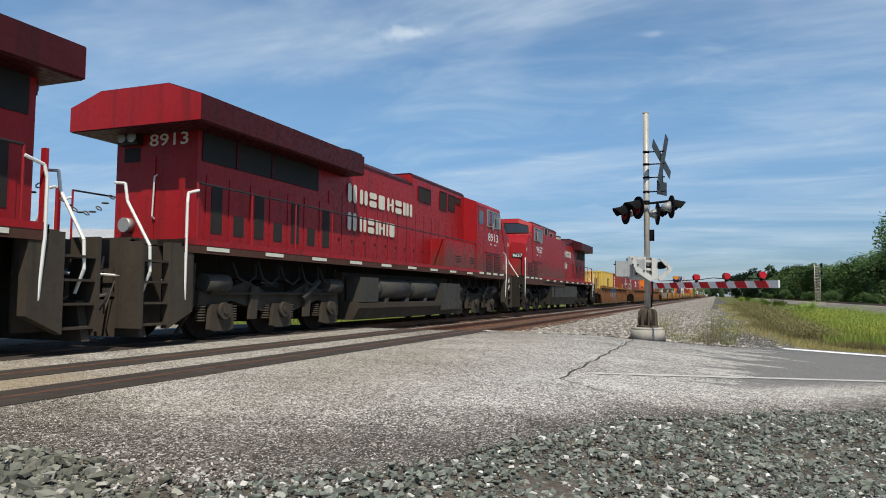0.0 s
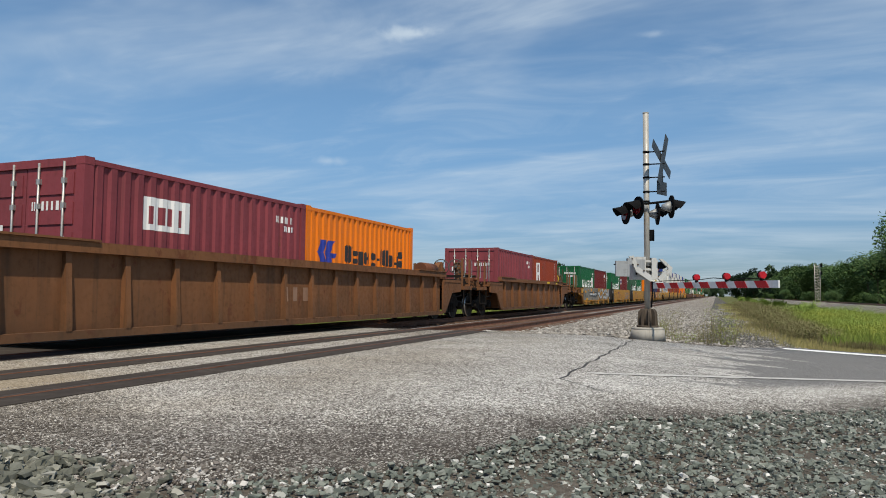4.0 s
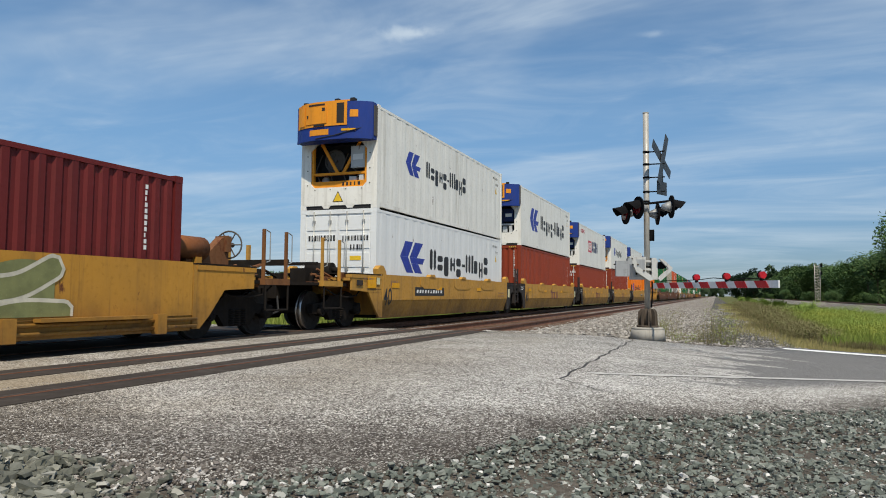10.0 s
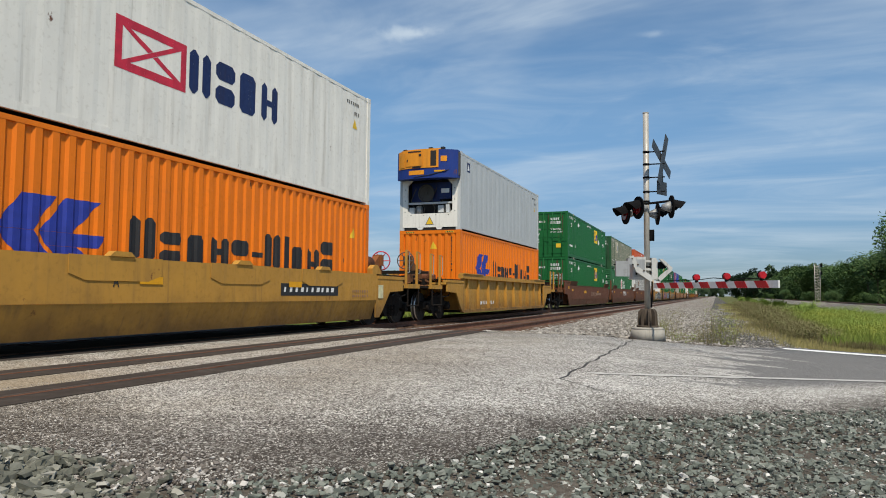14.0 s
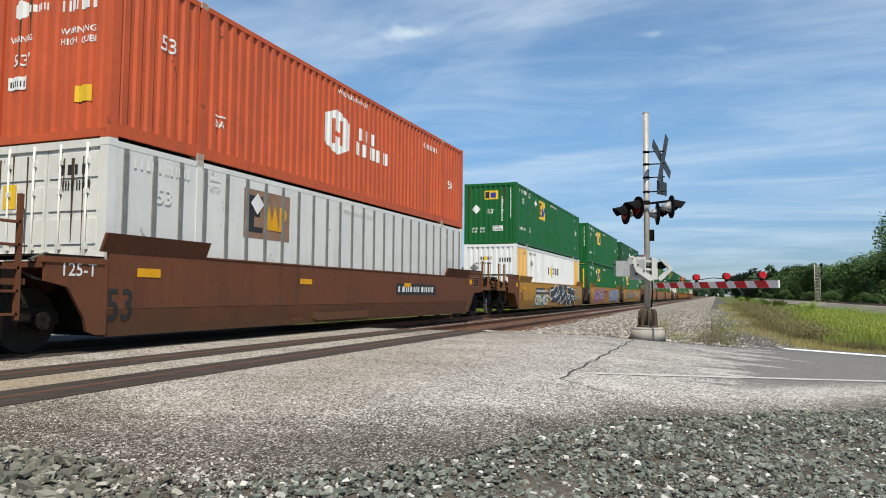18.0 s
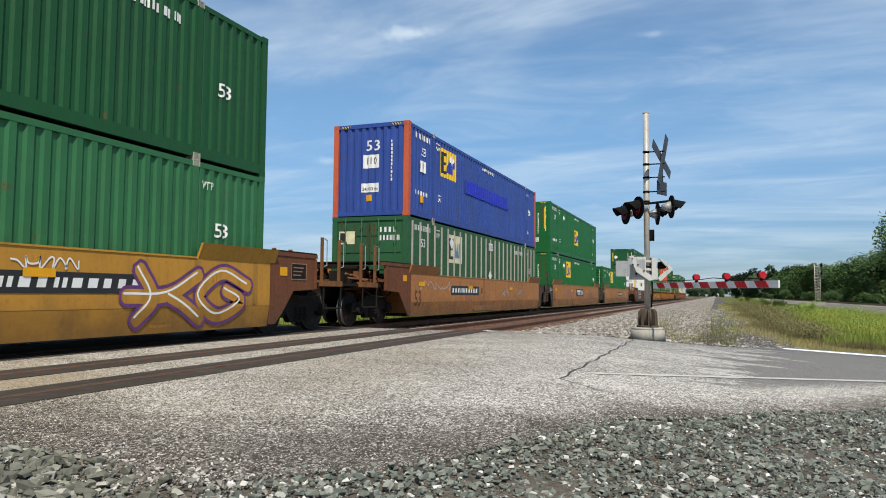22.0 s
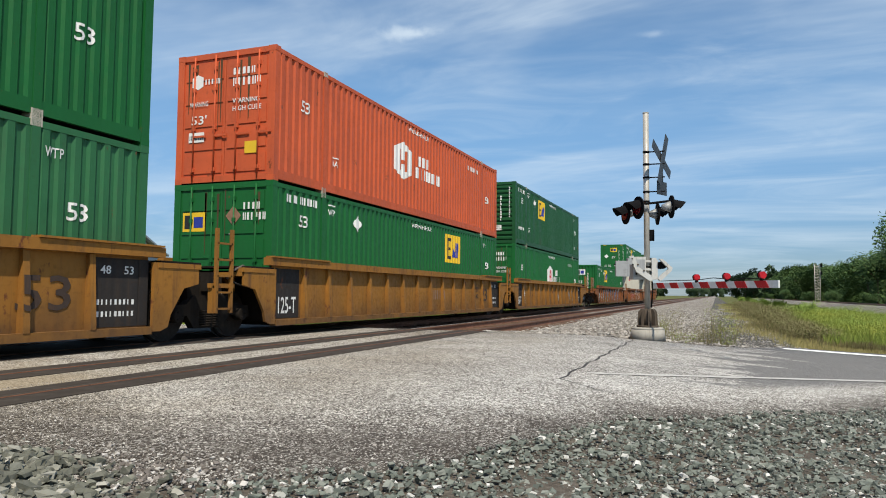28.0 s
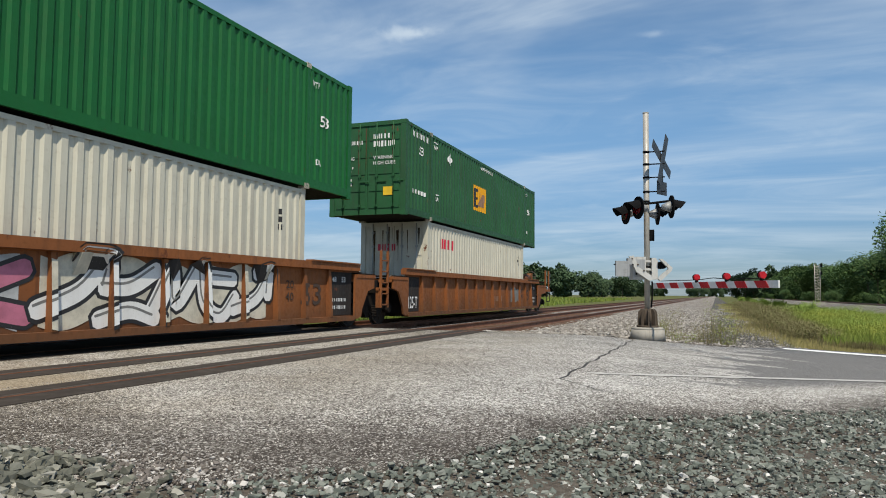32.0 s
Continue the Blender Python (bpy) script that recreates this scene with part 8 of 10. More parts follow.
        cyl_m = C["car_brown"] if kind not in ("smooth40a",) else C["car_rust"]
        part("air_reservoir", cyl(cyl(BM(), (0.55, Y(0.15), 1.72), (0.55, Y(1.25), 1.72), 0.23, 16), (0.55, Y(1.25), 1.72), (0.55, Y(1.34), 1.72), 0.23, 16, 0.12), cyl_m, th)
        part("reservoir_bracket", box(BM(), 0.35, 0.75, *sorted((Y(0.9), Y(1.05))), 1.25, 1.55), mat, th)
        hand_wheel(th, 0.55, Y(2.1), 1.86, {0: "casting", 1: "red_mark", 2: "yellow_mark"}[seed % 3], -1)


def well_car(u0, L, kind, colour, label, front, rear, marks=(), gap_f=1.7, gap_r=1.7, dark=None, seed=0, rib_colour=None):
    """A double-stack well car unit whose well starts at u0 and is L long. front and rear: 'joint' or 'coupler'."""
    mat = C[colour]
    th = empty("well_car", label=label, category="railway car", group="well cars of the train")
    MOVING.append((th, u0, 0.0, 0))
    top, lo = {"ribbed": (1.60, 0.20), "smooth40a": (1.40, 0.22), "smooth40b": (1.40, 0.20), "smooth53": (1.47, 0.20)}[kind]
    # well floor beams
    beam = cached(("beam",), lambda: mesh_of("cross_bearer", box(BM(), -1.3, 1.3, -0.12, 0.12, 0.20, 0.30), C["under"]))
    for i in range(5):
        put("cross_bearer", beam, th, Matrix.Translation((0, 0.3 + i * (L - 0.6) / 4, 0)))
    skin = {"ribbed": 1.335, "smooth40a": 1.45, "smooth40b": 1.46, "smooth53": 1.45}[kind]
    n, e = (15, 0.55) if L > 14 else (10, 0.55)
    if dark:
        n, e = 14, 1.15
    spots = [e + i * (L - 2 * e) / (n - 1) for i in range(n)]
    for s in (1, -1):
        sx = lambda a, b: sorted((s * a, s * b))
        if kind == "ribbed":
            side = part("side_wall", box(BM(), *sx(1.305, 1.335), 0, L, lo + 0.08, top - 0.14), mat, th)
            part("top_chord", box(BM(), *sx(1.30, 1.47), -0.25, L + 0.25, top - 0.16, top), C[rib_colour] if rib_colour else mat, side)
            part("bottom_chord", box(BM(), *sx(1.30, 1.46), 0, L, lo, lo + 0.12), mat, side)
            rib = cached(("rib", colour, s), lambda: mesh_of("side_rib", prism(BM(), [(s * 1.335, lo + 0.12), (s * 1.47, lo + 0.12), (s * 1.47, lo + 0.2), (s * 1.40, top - 0.17), (s * 1.335, top - 0.17)], "y", -0.05, 0.05), mat))
            for y in spots:
                put("side_rib", rib, side, Matrix.Translation((0, y, 0)))
            for y0_, y1_ in ((-0.2, 2.1), (L - 2.1, L + 0.2)):
                part("container_ledge", box(BM(), *sx(1.32, 1.50), y0_, y1_, top + 0.004, top + 0.035), mat, side)
        elif kind == "smooth40a":
            side = part("side_wall", box(BM(), *sx(1.40, 1.45), 0, L, 0.48, top), mat, th)
            part("lower_sill", prism(BM(), [(s * 1.30, lo), (s * 1.42, lo), (s * 1.44, 0.475), (s * 1.30, 0.475)], "y", 0, L), mat, side)
            for zz in (0.30, 0.42):
                part("sill_pipe", cyl(BM(), (s * 1.47, -0.1, zz), (s * 1.47, L + 0.1, zz), 0.028, 8), mat, side)
            for i in range(5):
                y = 0.8 + i * (L - 1.6) / 4
                part("sill_bracket", box(BM(), *sx(1.43, 1.56), y - 0.1, y + 0.1, lo - 0.02, 0.52), mat, side)
            for y0_ in (2.6, 6.2, 9.2):
                part("sill_step", box(BM(), *sx(1.452, 1.60), y0_, y0_ + 2.0, 0.46, 0.51), mat, side)
        elif kind == "smooth40b":
            side = part("side_wall", prism(BM(), [(s * 1.41, 0.70), (s * 1.46, 0.70), (s * 1.46, top), (s * 1.41, top)], "y", 0, L), mat, th)
            part("lower_sill", prism(BM(), [(s * 1.24, lo), (s * 1.30, lo), (s * 1.456, 0.697), (s * 1.40, 0.697)], "y", 0, L), mat, side)
            for y0_ in (2.6, 5.6, 8.6):
                part("top_gusset", prism(BM(), [(y0_, top - 0.26), (y0_ + 0.3, top - 0.36), (y0_ + 1.5, top - 0.36), (y0_ + 1.8, top - 0.26), (y0_ + 1.8, top + 0.01), (y0_, top + 0.01)], "x", *sx(1.462, 1.475)), mat, side)
                part("top_lug", prism(BM(), [(y0_ + 0.7, top + 0.012), (y0_ + 1.2, top + 0.012), (y0_ + 1.1, top + 0.09), (y0_ + 0.8, top + 0.09)], "x", *sx(1.36, 1.50)), mat, side)
            for y0_ in (-0.28, L - 0.22):
                part("container_guide", prism(BM(), [(y0_, top), (y0_ + 0.5, top), (y0_ + 0.47, top + 0.10), (y0_ + 0.30, top + 0.24), (y0_ + 0.14, top + 0.24), (y0_ - 0.02, top + 0.14)], "x", *sx(1.30, 1.455)), mat, side)
        else:
            side = part("side_wall", prism(BM(), [(s * 1.40, 0.62), (s * 1.45, 0.62), (s * 1.45, top), (s * 1.40, top)], "y", 0, L), mat, th)
            part("lower_sill", prism(BM(), [(s * 1.30, lo), (s * 1.39, lo), (s * 1.447, 0.617), (s * 1.39, 0.617)], "y", 0, L), mat, side)
            for a, b in ((-0.15, 2.15), (L - 2.15, L + 0.15)):
                part("flared_guide", prism(BM(), [(s * 1.40, top + 0.002), (s * 1.45, top + 0.002), (s * 1.56, top + 0.28), (s * 1.51, top + 0.28)], "y", a, b), mat, side)
            if s > 0:
                part("sill_pad", prism(BM(), [(0.36 * L, 0.30), (0.37 * L, 0.26), (0.51 * L, 0.26), (0.52 * L, 0.30), (0.52 * L, 0.44), (0.36 * L, 0.44)], "x", 1.40, 1.452), mat, side)
            for y0_ in (0.55 * L, 0.3 * L, 0.8 * L):
                part("lift_lug", box(BM(), *sx(1.451, 1.475), y0_, y0_ + 0.45, 0.30, 0.34), mat, side)
            part("top_lip", box(BM(), *sx(1.36, 1.462), 2.2, L - 2.2, top + 0.001, top + 0.03), mat, side)
    if kind == "smooth40a":
        for e, dd in ((0.0, -1),) if front == "coupler" else ():
            for k in (0, 1):
                part("sill_pipe", tube(BM(), [(1.475, e, 0.30 + 0.12 * k), (1.475, e + dd * 0.25, 0.34 + 0.12 * k), (1.475, e + dd * 0.62, 0.84 + 0.07 * k), (1.475, e + dd * 1.8, 0.90 + 0.07 * k)], 0.024, 6), mat, th)
    yf = {"joint": gap_f, "coupler": 3.75}[front]
    yr = {"joint": gap_r, "coupler": 3.75}[rear]
    car_end(th, -1, 0.0, yf, mat, dark, front == "joint", front, kind, seed)
    car_end(th, 1, L, yr, mat, dark, rear == "joint", rear, kind, seed + 1)
    truck(th, -gap_f if front == "joint" else -1.75)
    if rear == "coupler":
        truck(th, L + 1.75)
    lab = [("rect", "amber_mark", 0.55, top - 0.36, 0.5, 0.14), ("rect", "amber_mark", L * 0.32, top - 0.40, 0.5, 0.12), ("rect", "amber_mark", L * 0.66, top - 0.40, 0.5, 0.12)]
    sk, cuts = skin, ()
    if kind == "ribbed":
        cuts = [y + e for y in spots for e in (-0.05, 0.05)]

    bend, foot = {"smooth53": (0.617, 1.39), "smooth40b": (0.697, 1.30), "smooth40a": (0.48, 1.45), "ribbed": (0.2, 1.335)}[kind]

    def on_side(u, v, l):
        x = sk
        v = min(max(v, lo + 0.03 if kind != "smooth40a" else 0.53), top - 0.006)
        if v < bend:
            x = foot + (sk - foot) * (v - lo) / (bend - lo)
        if kind == "ribbed":
            if v > top - 0.165:
                x = 1.47
            elif min(abs(u - y) for y in spots) < 0.05:
                x = 1.47 - 0.07 * min(1, max(0, (v - lo - 0.2) / (top - lo - 0.37)))
        return (x + l, u, v)
    marks_on(th, list(marks) + (lab if kind != "ribbed" else []), on_side, cuts, 0.004, seed + 11, bend if kind in ("smooth53", "smooth40b") else None)
    if kind == "ribbed" and dark:
        marks_on(th, [("rect", "panel_black", 0.1, 0.34, 0.92, 1.05), ("text", "white_mark", 0.18, 0.45, 0.72, 0.36, "125-T"), ("rect", "panel_black", L - 1.08, 0.34, 0.96, 1.05), ("bars", "white_mark", L - 1.0, 0.5, 0.75, 0.08, 9), ("bars", "white_mark", L - 1.0, 0.68, 0.75, 0.08, 9), ("text", "white_mark", L - 0.5, 1.15, 0.2, 0.13, "53"), ("text", "white_mark", L - 0.95, 1.15, 0.2, 0.13, "48"), ("text", "car_grey", L - 2.35, 0.62, 0.9, 0.5, "53"), ("text", "car_grey", L - 2.9, 0.72, 0.3, 0.18, "40"), ("text", "car_grey", L - 2.9, 0.98, 0.3, 0.18, "20"), ("rect", "panel_black", L - 0.2, 0.34, 0.2, 1.05)], on_side, cuts, 0.004, 3)
    if front == "coupler" and kind in ("smooth40a", "smooth40b"):
        marks_on(th, [("rect", "amber_mark", -0.95, 1.02, 0.5, 0.30), ("rect", "pale_yellow_mark", -0.42, 1.12, 0.2, 0.18), ("rect", "panel_black", -1.55, 1.08, 0.34, 0.14), ("bars", "tan_mark", -1.15, 1.24, 0.6, 0.05, 9), ("bars", "black_mark", -0.95, 0.97, 0.8, 0.035, 14)], lambda u, v, l: (1.475 + l, u, v), (), 0.004, 3)
    if front == "joint" and kind != "ribbed":
        marks_on(th, [("text", "white_mark", -0.85, 1.10, 0.62, 0.2, "125-T")], lambda u, v, l: (1.455 + l, u, v), (), 0.004, 3)
    return th


def plate_mark(y, z, w, h):
    return [("rect", "black_mark", y, z, w, h), ("slant", "white_mark", y + 0.1, z + 0.08, w - 0.25, h - 0.16, 10)]


def house_mark(y, z, w, h, col):
    """Three plain strokes and a double chevron."""
    return [("rect", col, y, z + h * 0.70, w * 0.60, h * 0.30), ("rect", col, y + w * 0.11, z, w * 0.13, h * 0.70), ("rect", col, y + w * 0.41, z, w * 0.13, h * 0.70), ("chevron", col, y + w * 0.64, z, w * 0.36, h)]


def big(n, y, z, h, col="black_mark"):
    return [("text", col, y, z, 0.62 * h * 1.7, h, n)]


def build_cars():
    w = well_car
    g = graffiti
    rb = "rust-brown ribbed steel well car with peeling paint"
    w(57.3, 16.2, "ribbed", "car_rib_brown", "rust-brown ribbed well car with a blue sprayed panel", "coupler", "coupler", g(5.4, 0.25, 3.0, 1.3, ["spray_blue", "spray_sky", "navy", "spray_orange"], 3, 0.13) + [("rect", "amber_mark", 8.4, 1.47, 0.9, 0.1), ("bars", "tan_mark", 11.5, 0.7, 1.2, 0.3, 3), ("scrawl", "white_mark", 8.1, 0.6, 0.5, 0.7)], seed=1, rib_colour="car_amber")
    w(80.95, 16.2, "ribbed", "car_rib_brown", rb, "coupler", "coupler", [("bars", "tan_mark", 7.0, 0.7, 1.2, 0.3, 3)], seed=2)
    w(104.2, 12.3, "ribbed", "car_rib_brown", rb + " and chalk scrawls", "coupler", "coupler", [("scrawl", "tan_mark", 7.0, 0.5, 1.6, 0.7), ("scrawl", "tan_mark", 9.2, 0.5, 1.2, 0.6), ("rect", "yellow_mark", 8.4, 1.47, 0.6, 0.1), ("rect", "yellow_mark", 10.6, 1.47, 0.4, 0.1)], seed=4)
    ty = "yellow smooth-sided well car unit with step sill"
    us = [123.92, 139.35, 154.8, 170.1, 185.65]
    tt = lambda y, col="maroon_mark": house_mark(y, 0.62, 2.0, 0.58, col)
    m4 = [[("rect", "dull_silver", 0.03, 0.49, 6.3, 0.9), ("rect", "amber_mark", 1.75, 1.16, 0.42, 0.1), ("rect", "amber_mark", 1.1, 0.5, 0.7, 0.16), ("rect", "amber_mark", 3.0, 1.14, 0.5, 0.2)] + [("stroke", "spray_black", *q) for q in ((0.03, 0.5, 0.36, 0.8, (1, 4, 0.022)), (1.25, 0.5, 0.7, 0.8, (1, 9, 0.022)), (3.6, 0.45, 2.4, 0.9, (2, 12, 0.03)))] + big("40", 0.62, 0.70, 0.34) + plate_mark(2.37, 0.78, 3.4, 0.32) + g(6.4, 0.47, 5.8, 0.93, ["dull_silver", "spray_silver", "spray_black", "white_mark"], 5, 0.09, False),
          tt(2.65) + [("scrawl", "spray_black", 0.85, 0.95, 0.8, 0.3), ("text", "black_mark", 0.25, 0.72, 0.25, 0.3, "4")] + g(8.0, 0.5, 2.9, 0.65, ["spray_blue", "car_yellow"], 5),
          tt(2.5) + [("text", "black_mark", 8.6, 0.85, 0.14, 0.2, "D")], tt(6.35) + big("40", 0.05, 0.62, 0.32),
          g(0.2, 0.35, 3.2, 1.0, ["spray_cream", "spray_orange", "spray_black", "spray_black"], 4) + plate_mark(6.2, 0.78, 3.3, 0.34) + big("40", 0.02, 0.65, 0.3) + g(7.2, 0.3, 2.3, 1.0, ["spray_olive", "spray_olive", "spray_cream"], 2, 0.14)]
    for i, u in enumerate(us):
        w(u - 0.03, 12.25, "smooth40a", "car_yellow", ["grey-patched yellow well car unit with sprayed lettering", ty, ty, ty, "yellow well car unit with cream sprayed scrawl"][i], "coupler" if i == 0 else "joint", "coupler" if i == 4 else "joint", m4[i], 1.62, 1.62, "panel_black", seed=20 + i * 3 + (0 if i else 0))
    us = [205.4, 220.85, 236.45, 252.2, 267.95]
    for i, u in enumerate(us):
        m = big("40", 0.05, 0.56, 0.50)
        m += plate_mark(2.2, 0.82, 2.45, 0.26) if i == 0 else (plate_mark(7.8, 0.82, 2.4, 0.26) if i == 4 else house_mark(5.5, 0.62, 1.9, 0.5, "maroon_mark"))
        m += [("text", "black_mark", 3.4, 0.95, 0.12, 0.18, "BCDEA"[i]), ("bars", "tan_mark", 0.5, 1.1, 0.45, 0.14, 5), ("bars", "tan_mark", 10.9, 0.9, 0.9, 0.06, 9), ("bars", "tan_mark", 10.9, 0.78, 0.9, 0.06, 9), ("rect", "pale_yellow_mark", 12.35, 0.75, 0.3, 0.36)]
        w(u - 0.03, 12.25, "smooth40b", "car_gold", "tan-yellow well car unit with sloped lower sides", "coupler" if i == 0 else "joint", "coupler" if i == 4 else "joint", m, 1.65, 1.65, "panel_black", seed=31 + i * 2)
    w(287.3, 12.5, "ribbed", "car_gold", "weathered tan ribbed single well car", "coupler", "coupler", plate_mark(1.7, 0.4, 2.5, 0.3)[1:], seed=50)
    brown = "dark brown smooth well car unit with flared guides"
    us = [307.2, 327.0, 346.5]
    m = [[("bars", "tan_mark", 8.0, 0.8, 2.4, 0.3, 5), ("rect", "amber_mark", 5.0, 1.0, 0.9, 0.16), ("blob", "tan_mark", 10.0, 0.85, 2.6, 0.2, 4)], house_mark(7.2, 0.85, 2.4, 0.4, "white_mark"), plate_mark(10.2, 0.85, 3.05, 0.32) + big("53", -0.05, 0.45, 0.5)]
    for i, u in enumerate(us):
        w(u - 0.05, 16.25, "smooth53", "car_brown", brown, "coupler" if i == 0 else "joint", "coupler" if i == 2 else "joint", m[i], 1.72, 1.72, None, seed=60 + i)
    us = [370.2, 390.0, 409.55]
    m = [plate_mark(3.2, 0.92, 3.1, 0.3) + g(3.0, 0.3, 3.0, 0.62, ["spray_teal", "spray_cream", "spray_black"], 3) + g(6.6, 0.28, 7.0, 1.12, ["spray_black", "spray_black", "white_mark", "spray_blue"], 5, 0.17) + big("53", 0.15, 0.6, 0.4) + [("hoop", "spray_teal", 13.9, 0.42, 1.5, 0.92), ("scrawl", "spray_sky", 14.1, 0.9, 1.1, 0.3), ("scrawl", "spray_sky", 14.2, 0.6, 0.9, 0.24)],
         big("53", 0.05, 0.6, 0.38) + g(1.7, 0.28, 5.0, 1.1, ["spray_lilac", "spray_purple", "spray_pink", "white_mark"], 5, 0.15, False) + house_mark(7.1, 0.7, 1.9, 0.56, "maroon_mark") + g(9.6, 0.3, 5.9, 1.1, ["spray_lilac", "spray_teal", "spray_purple", "white_mark"], 6, 0.10),
         g(2.1, 0.3, 7.2, 1.05, ["spray_grey", "dull_silver", "spray_black", "spray_silver"], 7, 0.10, False) + plate_mark(10.0, 0.85, 3.0, 0.3) + big("53", 0.02, 0.55, 0.42, "car_brown") + [("scrawl", "white_mark", 10.6, 1.18, 1.0, 0.18)] + g(12.6, 0.3, 2.9, 1.05, ["spray_lilac", "car_yellow", "spray_purple", "white_mark"], 2, 0.11, False)]
    for i, u in enumerate(us):
        w(u - 0.05, 16.25, "smooth53", "car_yellow", "yellow smooth well car unit covered in sprayed graffiti", "coupler" if i == 0 else "joint", "coupler" if i == 2 else "joint", m[i], 1.72, 1.72, "car_grey", seed=70 + i)
    us = [432.95, 452.65, 472.3]
    m = [big("53", 0.25, 0.52, 0.48, "car_brown") + [("scrawl", "spray_silver", 0.5, 1.0, 3.0, 0.28)] + plate_mark(3.4, 0.85, 3.05, 0.32) + [("text", "black_mark", 6.7, 0.92, 0.18, 0.22, "B"), ("scrawl", "spray_silver", 9.5, 0.8, 1.1, 0.35), ("scrawl", "spray_silver", 12.0, 0.85, 0.9, 0.3)],
         [("rect", "black_mark", 7.0, 0.80, 2.6, 0.46)] + house_mark(7.25, 0.87, 2.1, 0.32, "white_mark") + big("53", 0.1, 0.58, 0.4, "car_brown") + [("scrawl", "spray_lilac", 4.0, 0.7, 1.2, 0.5), ("scrawl", "spray_blue", 12.2, 0.6, 1.4, 0.5)], [("rect", "car_brown", 3.0, 0.9, 0.4, 0.1)] + plate_mark(8.4, 0.85, 3.05, 0.3) + [("oval", "sky_mark", 13.4, 0.55, 0.9, 0.75), ("oval", "yellow_mark", 13.5, 0.65, 0.7, 0.5), ("scrawl", "navy", 13.5, 0.7, 0.7, 0.4)]]
    for i, u in enumerate(us):
        w(u - 0.05, 16.25, "smooth53", "car_orange", "rust-orange smooth well car unit with chalk tags", "coupler" if i == 0 else "joint", "coupler" if i == 2 else "joint", m[i], 1.72, 1.72, "car_grey", seed=81 + i)
    w(495.85, 16.25, "smooth53", "car_brown", "dark brown single well car with silver sprayed tag", "coupler", "coupler", g(2.8, 0.35, 3.5, 1.1, ["spray_silver", "spray_grey", "spray_black"], 5) + plate_mark(3.3, 0.85, 3.1, 0.3) + house_mark(10.3, 0.82, 2.2, 0.4, "tan_mark"), 1.72, 1.72, None, seed=90)
    us = [519.16, 538.8, 558.0]
    m = [g(3.5, 0.28, 7.6, 1.15, ["spray_grey", "spray_silver", "spray_black", "white_mark"], 6, 0.12) + [("oval", "yellow_mark", 11.6, 0.4, 0.5, 0.5)], [("bars", "tan_mark", 9.0, 0.7, 0.8, 0.3, 3)], [("scrawl", "white_mark", 1.1, 0.4, 0.4, 0.8), ("scrawl", "spray_silver", 8.6, 0.5, 0.9, 0.6), ("scrawl", "spray_silver", 12.3, 0.5, 0.7, 0.6)]]
    for i, u in enumerate(us):
        w(u - 0.02, 16.2, "ribbed", "car_amber", "amber-yellow ribbed well car unit streaked with rust", "coupler" if i == 0 else "joint", "coupler" if i == 2 else "joint", m[i], 1.6, 1.6, "car_grey", seed=100 + i)
    us = [582.0, 601.2, 620.75]
    m = [g(2.6, 0.24, 6.4, 1.1, ["spray_teal", "spray_blue", "spray_black", "spray_cream"], 7, 0.12) + [("tri", "spray_olive", 3.0 + 1.13 * k, 0.30, 0.5, 0.42) for k in range(5)] + [("diamond", "spray_cream", 3.4 + 1.31 * k, 0.62, 0.16, 0.5) for k in range(4)] + [("oval", "car_rib_brown", 2.9 + 1.5 * k, 0.74, 0.5, 0.3) for k in range(4)] + g(9.1, 0.3, 2.9, 1.05, ["spray_teal", "spray_blue", "spray_cream", "spray_black"], 2, 0.16, False) + [("scrawl", "white_mark", 0.6, 0.5, 0.7, 0.6), ("scrawl", "white_mark", 1.9, 0.4, 0.5, 0.7), ("bars", "tan_mark", 2.8, 1.0, 1.4, 0.22, 8)], g(2.5, 0.3, 4.6, 1.1, ["spray_silver", "spray_pink", "spray_black"], 4) + g(7.4, 0.3, 5.2, 1.15, ["spray_cream", "white_mark", "spray_black", "spray_grey"], 5) + [("scrawl", "white_mark", 1.2, 0.4, 0.5, 0.8)], [("bars", "tan_mark", 9.0, 0.6, 1.2, 0.2, 6), ("blob", "spray_grey", 11.5, 0.5, 1.4, 0.7, 3)]]
    for i, u in enumerate(us):
        w(u - 0.02, 16.2, "ribbed", "car_rust", "rusty orange ribbed well car unit with graffiti", "coupler" if i == 0 else "joint", "coupler" if i == 2 else "joint", m[i], 1.6, 1.6, "car_grey", seed=111 + i)


# ---- locomotives ----


